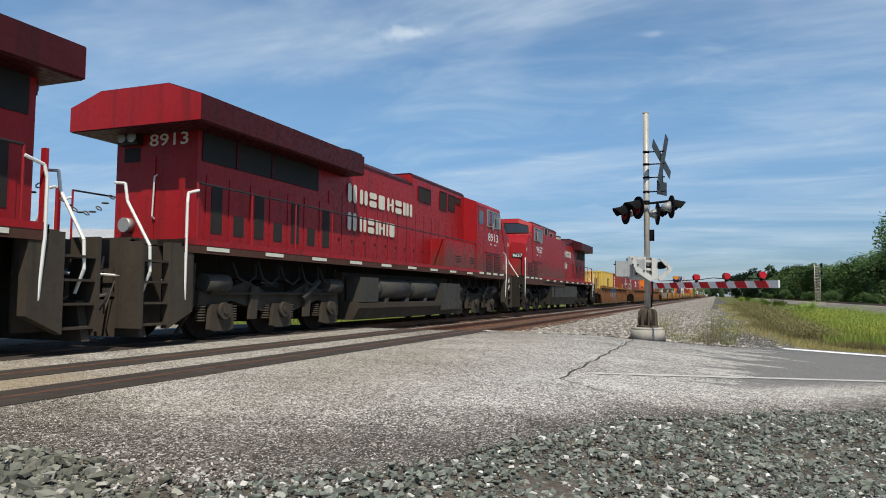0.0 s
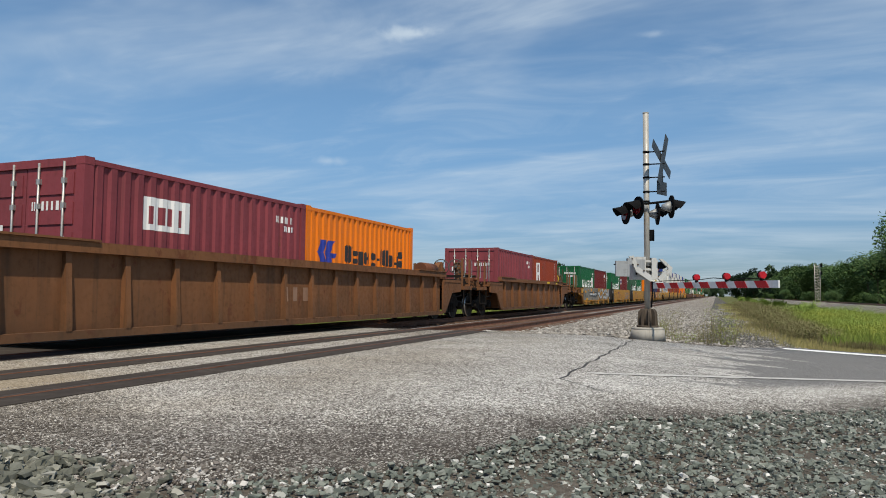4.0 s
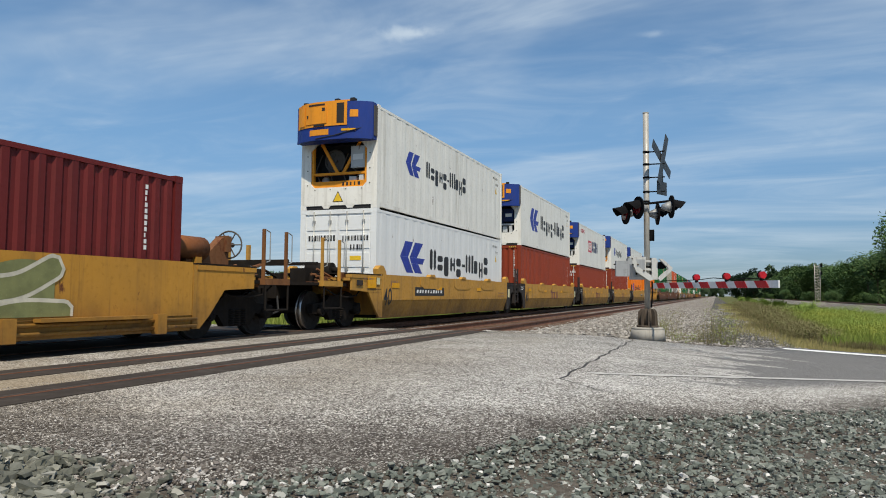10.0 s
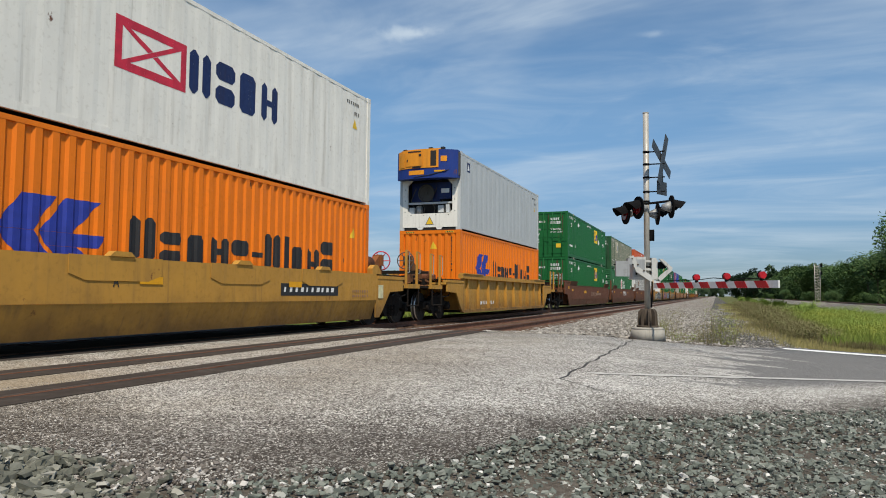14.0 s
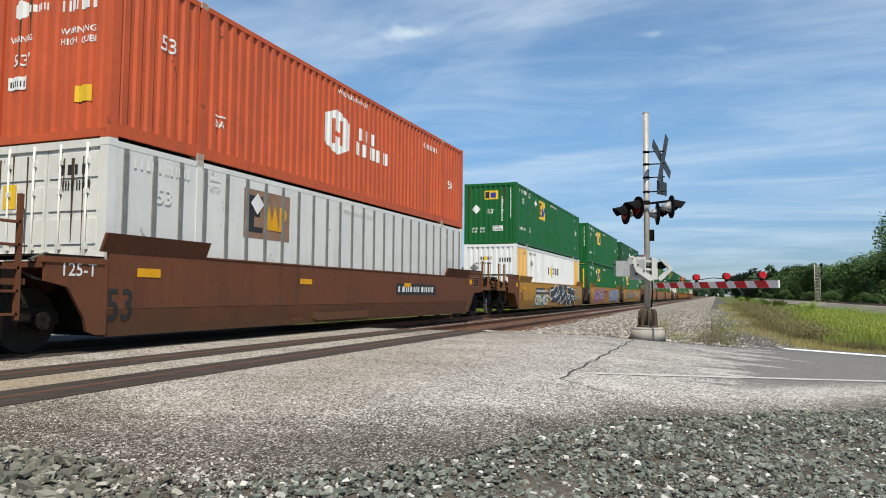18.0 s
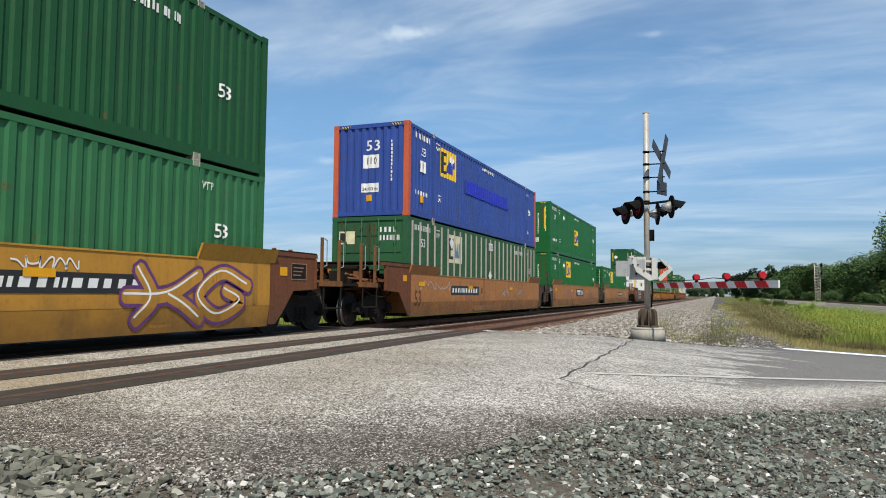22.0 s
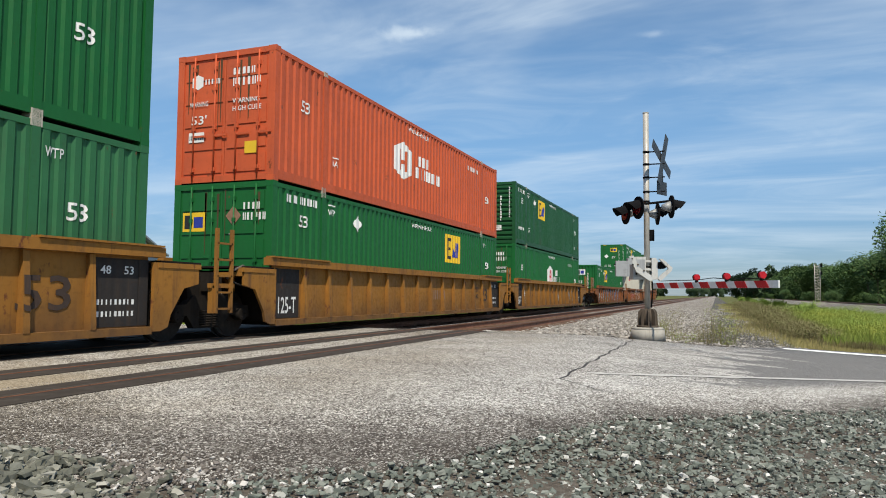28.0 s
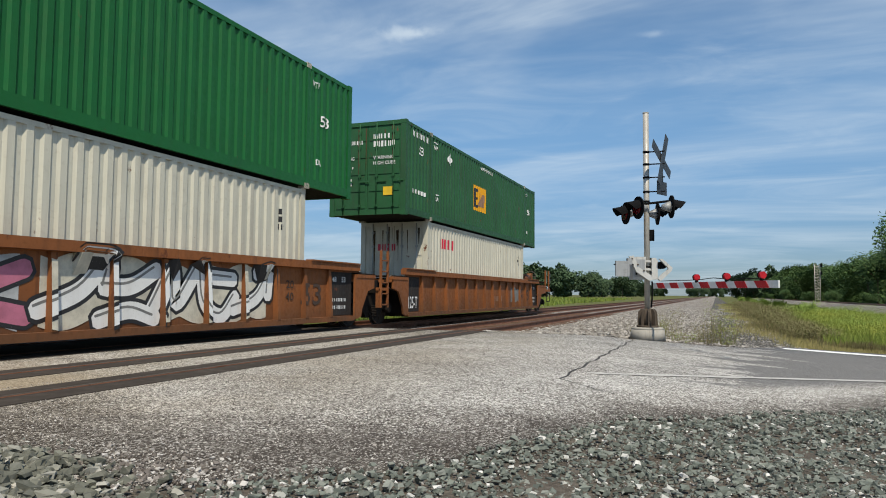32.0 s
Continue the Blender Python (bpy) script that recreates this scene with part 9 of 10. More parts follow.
def locomotive(u0, turned, number, wing0, wing1, hood0, tanks=True, label="", cab_at=(16.65, 19.68), rise=11.8, zt=4.50):
    """A six-axle road diesel. Its own y runs from the rear platform (0) to the nose (21.6)."""
    R, U, D = C["loco_red"], C["loco_under" if number == "9657" else "dusty_under"], C["loco_dirt"]
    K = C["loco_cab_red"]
    th = empty("diesel_locomotive", label=label, category="locomotive", group="locomotives of the train")
    MOVING.append((th, u0, 0.0, 180 if turned else 0))
    LEN = 21.6
    near = -1 if turned else 1
    # blacker than the other underside parts: the deck's shadow is put into the colour
    part("frame_deck", box(box(BM(), -1.52, 1.52, 0.9, 20.7, 1.66, 1.78), -0.7, 0.7, 0.6, 21.0, 1.15, 1.66), C["under"], th)
    for s in (-1, 1):
        part("side_sill", box(BM(), *sorted((s * 1.50, s * 1.535)), 0.95, 17.2, 1.56, 1.80), D, th)
        part("sill_stripe", box(BM(), *sorted((s * 1.536, s * 1.541)), 0.95, 17.2, 1.70, 1.80), R, th)
        for i in range(9):
            y = 1.5 + i * 1.75
            part("reflector", box(BM(), *sorted((s * 1.5415, s * 1.546)), y, y + 0.62, 1.61, 1.68), C["cream_mark"], th)
    # engine hood
    hood = part("hood", prism(BM(), [(-0.98, 1.78), (0.98, 1.78), (0.98, zt - 0.14), (0.80, zt), (-0.80, zt), (-0.98, zt - 0.14)], "y", hood0, cab_at[0] + 0.1), R, th, "dark red engine hood")
    for s in (-1, 1):
        for i in range(15):
            y = 6.6 + i * 0.68
            part("hood_door", box(BM(), *sorted((s * 0.981, s * 0.996)), y, y + 0.64, 1.86, 3.42), R, hood)
            if s != near:
                continue
            part("door_latch", box(BM(), *sorted((s * 0.997, s * 1.012)), y + 0.50, y + 0.56, 2.2, 2.28), C["loco_soot"], hood)
            part("door_seam", box(BM(), *sorted((s * 0.9805, s * 0.9905)), y + 0.642, y + 0.678, 1.82, 3.42), C["loco_soot"], hood)
        # radiator screens and louvred doors under the wings
        for i in range(7):
            y = hood0 + 0.25 + i * 0.68
            part("louvred_door", box(BM(), *sorted((s * 0.981, s * 0.995)), y, y + 0.6, 1.86, 3.1), R, hood)
            part("louvre_panel", box(BM(), *sorted((s * 0.996, s * 1.004)), y + 0.14, y + 0.46, 2.0, 2.9 - 0.5 * (i % 2)), C["grille"], hood)
        part("radiator_screen", box(BM(), *sorted((s * 0.982, s * 1.00)), hood0 + 0.12, wing1 - 1.3, 3.34, 3.92), C["dark_gap"], hood)
        for y0_, y1_, z0_, z1_ in ((12.24, 13.28, 3.90, 4.36), (14.14, 14.78, 3.84, 4.46), (15.0, 15.62, 3.90, 4.46), (15.74, 16.22, 4.24, 4.44)) if zt > 4.4 else ((14.52, 15.14, 4.07, 4.60), (13.56, 14.26, 4.11, 4.60), (12.21, 13.01, 3.98, 4.44)):
            part("upper_grille", box(BM(), *sorted((s * 0.986, s * 0.996)), y0_, y1_, z0_, z1_), C["dark_gap"], hood)
            gf = tube(BM(), [(s * 0.998, y0_, z0_), (s * 0.998, y1_, z0_), (s * 0.998, y1_, z1_), (s * 0.998, y0_, z1_), (s * 0.998, y0_, z0_)], 0.018, 4)
            part("grille_frame", gf, C["loco_soot"] if zt > 4.4 else C["steel"], hood)
            gb = BM()
            for k in range(1, 8):
                yy = y0_ + (y1_ - y0_) * k / 8
                box(gb, *sorted((s * 0.996, s * 1.006)), yy - 0.012, yy + 0.012, z0_ + 0.02, z1_ - 0.02)
            part("grille_bars", gb, C["grille"], hood)
        for k in range(2):
            part("screen_brace", box(BM(), *sorted((s * 1.0, s * 1.02)), hood0 + 1.1 + k * 1.2, hood0 + 1.18 + k * 1.2, 3.34, 3.92), C["loco_soot"], hood)
    # radiator wings
    part("radiator_wing", prism(BM(), [(-1.50, 3.89), (-1.55, 3.92), (-1.55, 4.38), (-0.80, 4.64), (0.80, 4.64), (1.55, 4.38), (1.55, 3.92), (1.50, 3.89)], "y", wing0, wing1), C["loco_soot"], th, "overhanging sooty red radiator housing")
    part("wing_end_panel", prism(BM(), [(-1.54, 3.91), (-1.54, 4.37), (-0.79, 4.63), (0.79, 4.63), (1.54, 4.37), (1.54, 3.91)], "y", wing0 - 0.02, wing0 - 0.002), R, th, "bright red end panel")
    part("radiator_grid", box(BM(), -0.7, 0.7, wing0 + 0.2, wing1 - 0.2, 4.642, 4.68), C["grille"], th)
    part("wing_flare", prism(BM(), [(wing1, 3.95), (wing1, 4.60), (wing1 + 0.7, zt)], "x", -0.98, 0.98), C["loco_soot"], th)
    part("roof_rise", prism(BM(), [(-0.984, zt - 0.30), (0.984, zt - 0.30), (0.984, 4.64), (0.90, 4.71), (-0.90, 4.71), (-0.984, 4.64)], "y", rise, cab_at[0] + 0.02), R, th, "raised equipment housing of the hood")
    part("rise_cap", prism(BM(), [(-0.99, 4.58), (-0.99, 4.645), (-0.905, 4.72), (0.905, 4.72), (0.99, 4.645), (0.99, 4.58), (0.985, 4.58), (0.985, 4.64), (0.90, 4.712), (-0.90, 4.712), (-0.985, 4.64), (-0.985, 4.58)], "y", rise - 0.02, cab_at[0]), C["loco_soot"], th, "sooty cap of the raised housing")
    for k in range(3):
        part("roof_horn", cyl(BM(), (0.3 - 0.25 * k, rise - 1.2 + 0.2 * k, zt), (0.3 - 0.25 * k, rise - 1.2 + 0.2 * k, zt + 0.14), 0.06, 10), C["dark_gap"], th)
    e0, e1 = wing1 + 1.15, wing1 + 2.15
    part("exhaust_stack", prism(BM(), [(-0.30, e0), (0.30, e0), (0.40, e0 + 0.14), (0.40, e1 - 0.14), (0.30, e1), (-0.30, e1), (-0.40, e1 - 0.14), (-0.40, e0 + 0.14)], "z", zt + 0.01, zt + 0.36), C["cream_metal"], th, "pale metal exhaust stack")
    part("stack_rim", prism(BM(), [(-0.32, e0 - 0.02), (0.32, e0 - 0.02), (0.42, e0 + 0.13), (0.42, e1 - 0.13), (0.32, e1 + 0.02), (-0.32, e1 + 0.02), (-0.42, e1 - 0.13), (-0.42, e0 + 0.13)], "z", zt + 0.362, zt + 0.40), C["black_mark"], th)
    part("hood_roof", prism(BM(), [(-0.99, zt - 0.20), (-0.99, zt - 0.13), (-0.805, zt + 0.012), (0.805, zt + 0.012), (0.99, zt - 0.13), (0.99, zt - 0.20), (0.983, zt - 0.20), (0.983, zt - 0.135), (0.80, zt + 0.003), (-0.80, zt + 0.003), (-0.983, zt - 0.135), (-0.983, zt - 0.20)], "y", wing1 + 0.72, rise - 0.03), C["loco_soot"], th, "sooty roof of the hood")
    # rear end lamps, number and ladder irons
    part("rear_lamp_case", box(BM(), -0.82, -0.34, hood0 - 0.15, hood0, 3.70, 3.97), C["black_mark"], th)
    # recess drawn as a flat plate, its shade put into the colour
    part("rear_recess", box(BM(), -0.78, -0.40, hood0 - 0.012, hood0, 3.38, 3.66), C["dark_gap"], th)
    part("rear_grab_iron", tube(BM(), [(0.05, hood0 - 0.02, 3.1), (0.05, hood0 - 0.08, 3.05), (0.02, hood0 - 0.08, 2.3), (0.02, hood0 - 0.02, 2.25)], 0.016, 6), C["white_mark"], th)
    for x in (-0.70, -0.46):
        part("rear_headlamp", cyl(BM(), (x, hood0 - 0.14, 3.83), (x, hood0 - 0.19, 3.83), 0.10, 16), C["steel"], th)
    marks_on(th, [("text", "white_mark", -0.18, 3.66, 0.94, 0.24, number)] if not turned else [], lambda a, b, l: (a, hood0 - 0.002 - l, b), (), 0.004, 1)
    part("ditch_lamp", cyl(BM(), (-0.6, hood0, 2.15), (-0.6, hood0 - 0.16, 2.15), 0.14, 16), C["steel"], th)
    part("rear_door", box(BM(), -0.30, 0.0, hood0 - 0.02, hood0, 1.85, 3.45), R, th)
    # cab and nose
    c0, c1 = cab_at
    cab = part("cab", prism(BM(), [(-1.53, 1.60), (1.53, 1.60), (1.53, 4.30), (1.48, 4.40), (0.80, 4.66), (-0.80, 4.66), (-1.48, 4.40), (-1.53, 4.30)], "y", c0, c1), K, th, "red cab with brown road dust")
    part("cab_skirt", box(BM(), -1.54, 1.54, c0 - 0.2, c1 + 1.36, 1.52 if tanks else 1.38, 1.76), D, th)
    if not tanks:
        part("step_box", box(BM(), -1.5, 1.5, 11.1, c0 - 0.21, 1.38, 1.60), D, th)
        part("equipment_cab", box(box(BM(), 0.99, 1.50, 11.1, c0 - 0.01, 1.80, 4.06), -1.50, -0.99, 11.1, c0 - 0.01, 1.80, 4.06), K, th, "full-width red equipment cabinet behind the cab")
    else:
        for y0_ in (14.4, 15.9):
            for s in (-1, 1):
                part("cabinet_louvre", box(box(box(BM(), *sorted((s * 1.30, s * 1.512)), y0_, y0_ + 0.56, 2.0, 2.03), *sorted((s * 1.30, s * 1.512)), y0_, y0_ + 0.56, 2.09, 2.12), *sorted((s * 1.30, s * 1.512)), y0_, y0_ + 0.56, 2.18, 2.21), C["grille"], th)
        part("equipment_cab", box(box(BM(), 0.99, 1.505, 13.3, c0 - 0.21, 1.80, 2.72), -1.505, -0.99, 13.3, c0 - 0.21, 1.80, 2.72), K, th, "low red equipment cabinet behind the cab")
    nose = part("nose", prism(BM(), [(c1, 1.5), (c1, 4.64), (c1 + 0.40, 3.80), (c1 + 1.40, 3.40), (c1 + 1.56, 3.15), (c1 + 1.56, 1.5)], "x", -0.80, 0.80), K, th)
    for s in (-1, 1):
        bm = BM()
        x0, x1 = s * 0.801, s * 1.53
        prof = [(c1, 1.60), (c1, 4.38), (c1 + 0.32, 3.80), (c1 + 1.36, 3.30), (c1 + 1.36, 1.60)]
        inn = [(c1, 1.60), (c1, 4.64), (c1 + 0.40, 3.80), (c1 + 1.40, 3.40), (c1 + 1.56, 1.60)]
        va = [bm.verts.new((x0, *p)) for p in inn]
        vb = [bm.verts.new((x1 if k != 1 else s * 1.48, *p)) for k, p in enumerate(prof)]
        bm.faces.new(va if s < 0 else va[::-1])
        bm.faces.new(vb[::-1] if s < 0 else vb)
        for i in range(5):
            q = [va[i], vb[i], vb[(i + 1) % 5], va[(i + 1) % 5]]
            bm.faces.new(q if s > 0 else q[::-1])
        part("nose_cheek", bm, K, nose)
        # windshield in the slanted face
        def on_face(x, z):
            k = max(0.0, (abs(x) - 0.8) / 0.68)
            return Vector((x, c1 + (1 - k) * 0.40 * (4.64 - z) / 0.84 + k * 0.32 * (4.38 - z) / 0.58 + 0.02, z + 0.012))
        top = [on_face(s * x, z) for x, z in ((0.10, 4.42), (0.80, 4.40), (1.30, 4.26))]
        low = [on_face(s * x, z) for x, z in ((0.10, 3.90), (0.80, 3.90), (1.40, 3.90))]
        bm = BM()
        for i in range(2):
            bm.faces.new([bm.verts.new(v) for v in (top[i], low[i], low[i + 1], top[i + 1])])
        part("windshield", bm, M_GLASS, cab, "dark sloped windshield")
        bm = BM()
        tube(bm, [tuple(v) for v in top + low[::-1] + top[:1]], 0.02, 5)
        part("windshield_frame", bm, C["loco_soot"], cab)
        part("wiper", tube(BM(), [tuple(on_face(s * 0.75, 4.46)), tuple(on_face(s * 0.45, 4.02))], 0.012, 5), C["black_mark"], cab)
        panes = ((17.92, 18.38), (18.50, 18.88), (18.92, 19.22), (19.30, 19.56)) if tanks else ((17.16, 17.66), (17.70, 18.36), (18.50, 18.84))
        for y0_, y1_ in panes:
            part("side_window", box(BM(), *sorted((s * 1.531, s * 1.537)), y0_, y1_, 3.60, 4.19), M_GLASS, cab)
        w0, w1 = panes[0][0], panes[-1][1]
        bars = [(w0 - 0.04, w0), (w1, w1 + 0.03)] + [(a[1], b[0]) for a, b in zip(panes, panes[1:])]
        for a_, b_ in bars:
            part("window_post", box(BM(), *sorted((s * 1.531, s * 1.552)), a_, b_, 3.60, 4.19), C["steel"] if b_ - a_ < 0.09 else K, cab)
        part("side_window_frame", box(box(BM(), *sorted((s * 1.531, s * 1.556)), w0 - 0.04, w1 + 0.03, 4.19, 4.225), *sorted((s * 1.531, s * 1.556)), w0 - 0.04, w1 + 0.03, 3.56, 3.60), C["steel"], cab)
        if tanks:
            part("door_window", prism(BM(), [(16.90, 3.64), (16.96, 3.58), (17.34, 3.58), (17.40, 3.64), (17.40, 4.04), (17.34, 4.10), (16.96, 4.10), (16.90, 4.04)], "x", *sorted((s * 1.531, s * 1.537))), M_GLASS, cab)
            part("cab_door_seam", box(box(box(BM(), *sorted((s * 1.5305, s * 1.535)), 16.78, 16.80, 1.9, 4.22), *sorted((s * 1.5305, s * 1.535)), 17.50, 17.52, 1.9, 4.22), *sorted((s * 1.5305, s * 1.535)), 16.78, 17.52, 4.22, 4.24), C["loco_soot"], cab)
        part("mirror", box(BM(), *sorted((s * 1.62, s * 1.66)), w1 - 0.36, w1 - 0.20, 3.55, 4.02), C["steel"], cab, "upright wing mirror")
        part("mirror_arm", tube(BM(), [(s * 1.53, w1 - 0.28, 4.02), (s * 1.64, w1 - 0.28, 4.0)], 0.012, 5), C["steel"], cab)
        part("mirror", box(BM(), *sorted((s * 1.60, s * 1.63)), w0 + 0.50, w0 + 0.60, 3.46, 3.72), C["steel"], cab)
        part("cab_grab_iron", tube(BM(), [(s * 1.54, c1 + 0.42, 3.86), (s * 1.54, c1 + 0.46, 3.94), (s * 1.54, c1 + 1.0, 3.66), (s * 1.54, c1 + 1.02, 3.54)], 0.012, 5), C["dark_gap"], cab)
        part("cab_plate", box(BM(), *sorted((s * 1.531, s * 1.537)), c1 + 0.42, c1 + 0.72, 1.92, 2.14), C["tan_mark"], cab)
        part("cab_plate", box(BM(), *sorted((s * 1.531, s * 1.537)), c1 + 1.16, c1 + 1.28, 2.95, 3.12), C["pale_yellow_mark"], cab)
        v0_ = c0 + 1.20
        part("cab_vent", box(BM(), *sorted((s * 1.531, s * 1.538)), v0_, v0_ + 0.80, 1.80, 2.44), C["loco_soot"], cab)
        vb = BM()
        for i in range(9):
            box(vb, *sorted((s * 1.538, s * 1.552)), v0_, v0_ + 0.80, 1.82 + i * 0.066, 1.82 + i * 0.066 + 0.03)
        part("vent_slats", vb, K, cab)
        part("cab_vent", box(BM(), *sorted((s * 1.531, s * 1.538)), v0_ + 1.06, v0_ + 1.90, 1.80, 2.42), C["loco_soot"], cab)
        vb = BM()
        for i in range(9):
            box(vb, *sorted((s * 1.538, s * 1.552)), v0_ + 1.06, v0_ + 1.90, 1.82 + i * 0.066, 1.82 + i * 0.066 + 0.03)
        part("vent_slats", vb, K, cab)
        part("cab_step_band", box(BM(), *sorted((s * 1.531, s * 1.56)), c0 + (1.0 if tanks else 0.1), c0 + (3.1 if tanks else 2.25), 2.53, 2.565), R, cab)
        for i in range(4):
            part("skirt_reflector", box(BM(), *sorted((s * 1.541, s * 1.546)), c0 + 0.9 * i + 0.3, c0 + 0.85 + i * 0.9, 1.66, 1.735), C["cream_mark"], th)
    part("headlamp_case", box(BM(), -0.16, 0.16, c1 + 1.44, c1 + 1.60, 2.66, 3.20), C["black_mark"], th)
    for z in (2.80, 3.05):
        part("headlamp", cyl(BM(), (0, c1 + 1.58, z), (0, c1 + 1.64, z), 0.10, 16), C["steel"], th)
    for x in (-0.55, 0.55):
        part("ditch_lamp", cyl(BM(), (x, c1 + 1.5, 1.95), (x, c1 + 1.66, 1.95), 0.11, 16), C["steel"], th)
    part("nose_door_window", box(BM(), -0.66, -0.34, c1 + 1.46, c1 + 1.572, 2.72, 3.02), M_GLASS, th)
    marks_on(th, [("rect", "white_mark", 0.12, 2.02, 0.16, 0.46), ("rect", "white_mark", 0.28, 2.32, 0.3, 0.16), ("rect", "white_mark", 0.42, 2.18, 0.16, 0.2), ("rect", "white_mark", -0.62, 2.02, 0.5, 0.14), ("rect", "white_mark", -0.62, 2.34, 0.5, 0.14), ("rect", "white_mark", -0.62, 2.16, 0.16, 0.18)], lambda a, b, l: (-a, c1 + 1.56 + l, b), (), 0.004, 2)
    for s in (-1, 1):
        part("number_board", box(BM(), *sorted((s * 0.86, s * 1.42)), c1 + 0.96, c1 + 1.47, 2.62, 2.86), C["black_mark"], nose)
        marks_on(th, [("text", "white_mark", 0.9, 2.66, 0.48, 0.16, number)] if number else [], lambda a, b, l, s=s: (-(a - 1.14) + s * 1.14, c1 + 1.47 + l, b), (), 0.004, 2)
    # cab numbers and hood blocks on both sides
    for s in (-1, 1):
        sd = (lambda a, b, l, s=s: (s * (1.538 + l), (a if s > 0 else -a), b))
        y = 18.0 if tanks else 17.2
        marks_on(th, [("text", "white_mark", y if s > 0 else -(y + 1.25), 3.0, 1.36, 0.33, number or "-"), ("bars", "white_mark", y + 0.25 if s > 0 else -(y + 0.55), 2.84, 0.3, 0.06, 5), ("bars", "white_mark", y + 0.85 if s > 0 else -(y + 1.15), 2.84, 0.3, 0.06, 5)], sd, (), 0.004, 4)
        hd = (lambda a, b, l, s=s: (s * (1.0 + l), (a if s > 0 else -a), b))
        base = 7.52 if s > 0 else -10.85
        marks_on(th, [("word", "cream_mark", base, 3.26, 0.62, 0.50, "A"), ("word", "cream_mark", base + 0.66, 3.28, 3.62, 0.40, "AAAAAiA"), ("word", "cream_mark", base, 2.52, 0.62, 0.48, "A"), ("word", "cream_mark", base + 0.66, 2.54, 2.35, 0.40, "AAiAiA")], hd, (), 0.022, 8)
    # handrails along both walkways
    for s in (-1, 1):
        part("handrail", tube(BM(), [(s * 1.48, 1.3, 2.80), (s * 1.48, 16.8, 2.80)], 0.02, 6), C["black_mark"], th)
        for i in range(11):
            part("rail_stanchion", cyl(BM(), (s * 1.48, 1.3 + i * 1.55, 1.8), (s * 1.48, 1.3 + i * 1.55, 2.8), 0.02, 6), R, th)
    # steps and white grab rails at the four corners
    for s in (-1, 1):
        for ye, d in ((0.0, 1), (LEN, -1)):
            y = lambda k: ye + d * k
            for z in (0.34, 0.68, 1.02, 1.36):
                part("step", box(BM(), *sorted((s * 1.02, s * 1.50)), *sorted((y(0.10), y(0.62))), z, z + 0.035), U, th)
            part("step_side", prism(BM(), [(y(0.64), 0.28), (y(1.20), 0.55), (y(1.20), 1.70), (y(0.64), 1.70)], "x", *sorted((s * 1.36, s * 1.52))), U, th)
            part("step_side", prism(BM(), [(y(0.02), 0.30), (y(0.08), 0.30), (y(0.08), 1.68), (y(0.02), 1.68)], "x", *sorted((s * 0.98, s * 1.52))), U, th)
            part("step_back", box(BM(), *sorted((s * 0.96, s * 1.01)), *sorted((y(0.3), y(1.0))), 0.30, 1.66), U, th)
            rail = tube(BM(), [(s * 1.50, y(1.02), 0.75), (s * 1.54, y(0.98), 1.6), (s * 1.54, y(0.98), 2.40), (s * 1.52, y(1.02), 2.58), (s * 1.50, y(1.3), 2.66)], 0.025, 6)
            part("corner_grab_rail", rail, C["white_mark"], th, "white painted grab rail")
            rail = tube(BM(), [(s * 1.30, y(0.26), 0.85), (s * 1.46, y(0.26), 1.2), (s * 1.44, y(0.26), 1.62), (s * 0.94, y(0.26), 2.36), (s * 0.88, y(0.26), 2.66), (s * 0.66, y(0.26), 2.68)], 0.025, 6)
            part("corner_grab_rail", rail, C["white_mark"], th, "white painted grab rail")
            part("end_post", box(BM(), *sorted((s * 1.40, s * 1.48)), *sorted((y(0.92), y(0.98))), 1.78, 2.82), R, th)
    for ye, d in ((0.0, 1), (LEN, -1)):
        y = lambda k: ye + d * k
        part("end_plate", box(BM(), -1.0, 1.0, *sorted((y(0.26), y(0.40))), 0.42, 1.74), U, th)
        part("end_platform", box(BM(), -1.0, 1.0, *sorted((y(0.3), y(1.3))), 1.68, 1.77), U, th)
        part("pilot_plow", prism(BM(), [(-1.45, 0.16), (1.45, 0.16), (1.3, 0.75), (-1.3, 0.75)], "y", *sorted((y(0.10), y(0.24)))), U, th)
        part("coupler", box(box(BM(), -0.14, 0.14, *sorted((y(-0.4), y(0.3))), 0.72, 0.98), -0.22, 0.22, *sorted((y(-0.62), y(-0.25))), 0.66, 1.04), U, th)
        bm = BM()
        for k in range(6):
            x = -0.75 + 0.3 * k
            tube(bm, [(x, y(0.25), 1.1), (x + 0.05, y(0.02), 0.75), (x + 0.12, y(-0.25), 0.55), (x + 0.2, y(-0.5), 0.62)], 0.024, 6)
        part("air_hoses", bm, C["dark_gap"], th)
        rr = random.Random(int(u0 * 10 + ye))
        for tone in ("dark_gap", "casting", "tan_mark"):
            bm = BM()
            for k in range(7 if tone != "tan_mark" else 2):
                x = rr.uniform(-0.95, 0.95)
                tube(bm, [(x, y(0.24), rr.uniform(1.0, 1.6)), (x + 0.06, y(0.1), rr.uniform(0.8, 1.3)), (x + rr.uniform(-0.2, 0.25), y(-0.05), rr.uniform(0.45, 0.8)), (x + rr.uniform(-0.1, 0.3), y(-0.3), rr.uniform(0.5, 0.9))], rr.choice((0.014, 0.02, 0.028)), 6)
            part("coupling_hoses", bm, C[tone], th)
        part("cut_lever", tube(BM(), [(-1.3, y(0.05), 1.12), (-0.3, y(0.0), 1.18), (0.3, y(0.0), 1.18), (1.3, y(0.05), 1.12)], 0.02, 6), C["white_mark"], th)
        for x in (-0.55, 0.35, 0.62):
            part("end_bracket", box(BM(), x, x + 0.2, *sorted((y(0.12), y(0.26))), 0.8, 1.25), U, th)
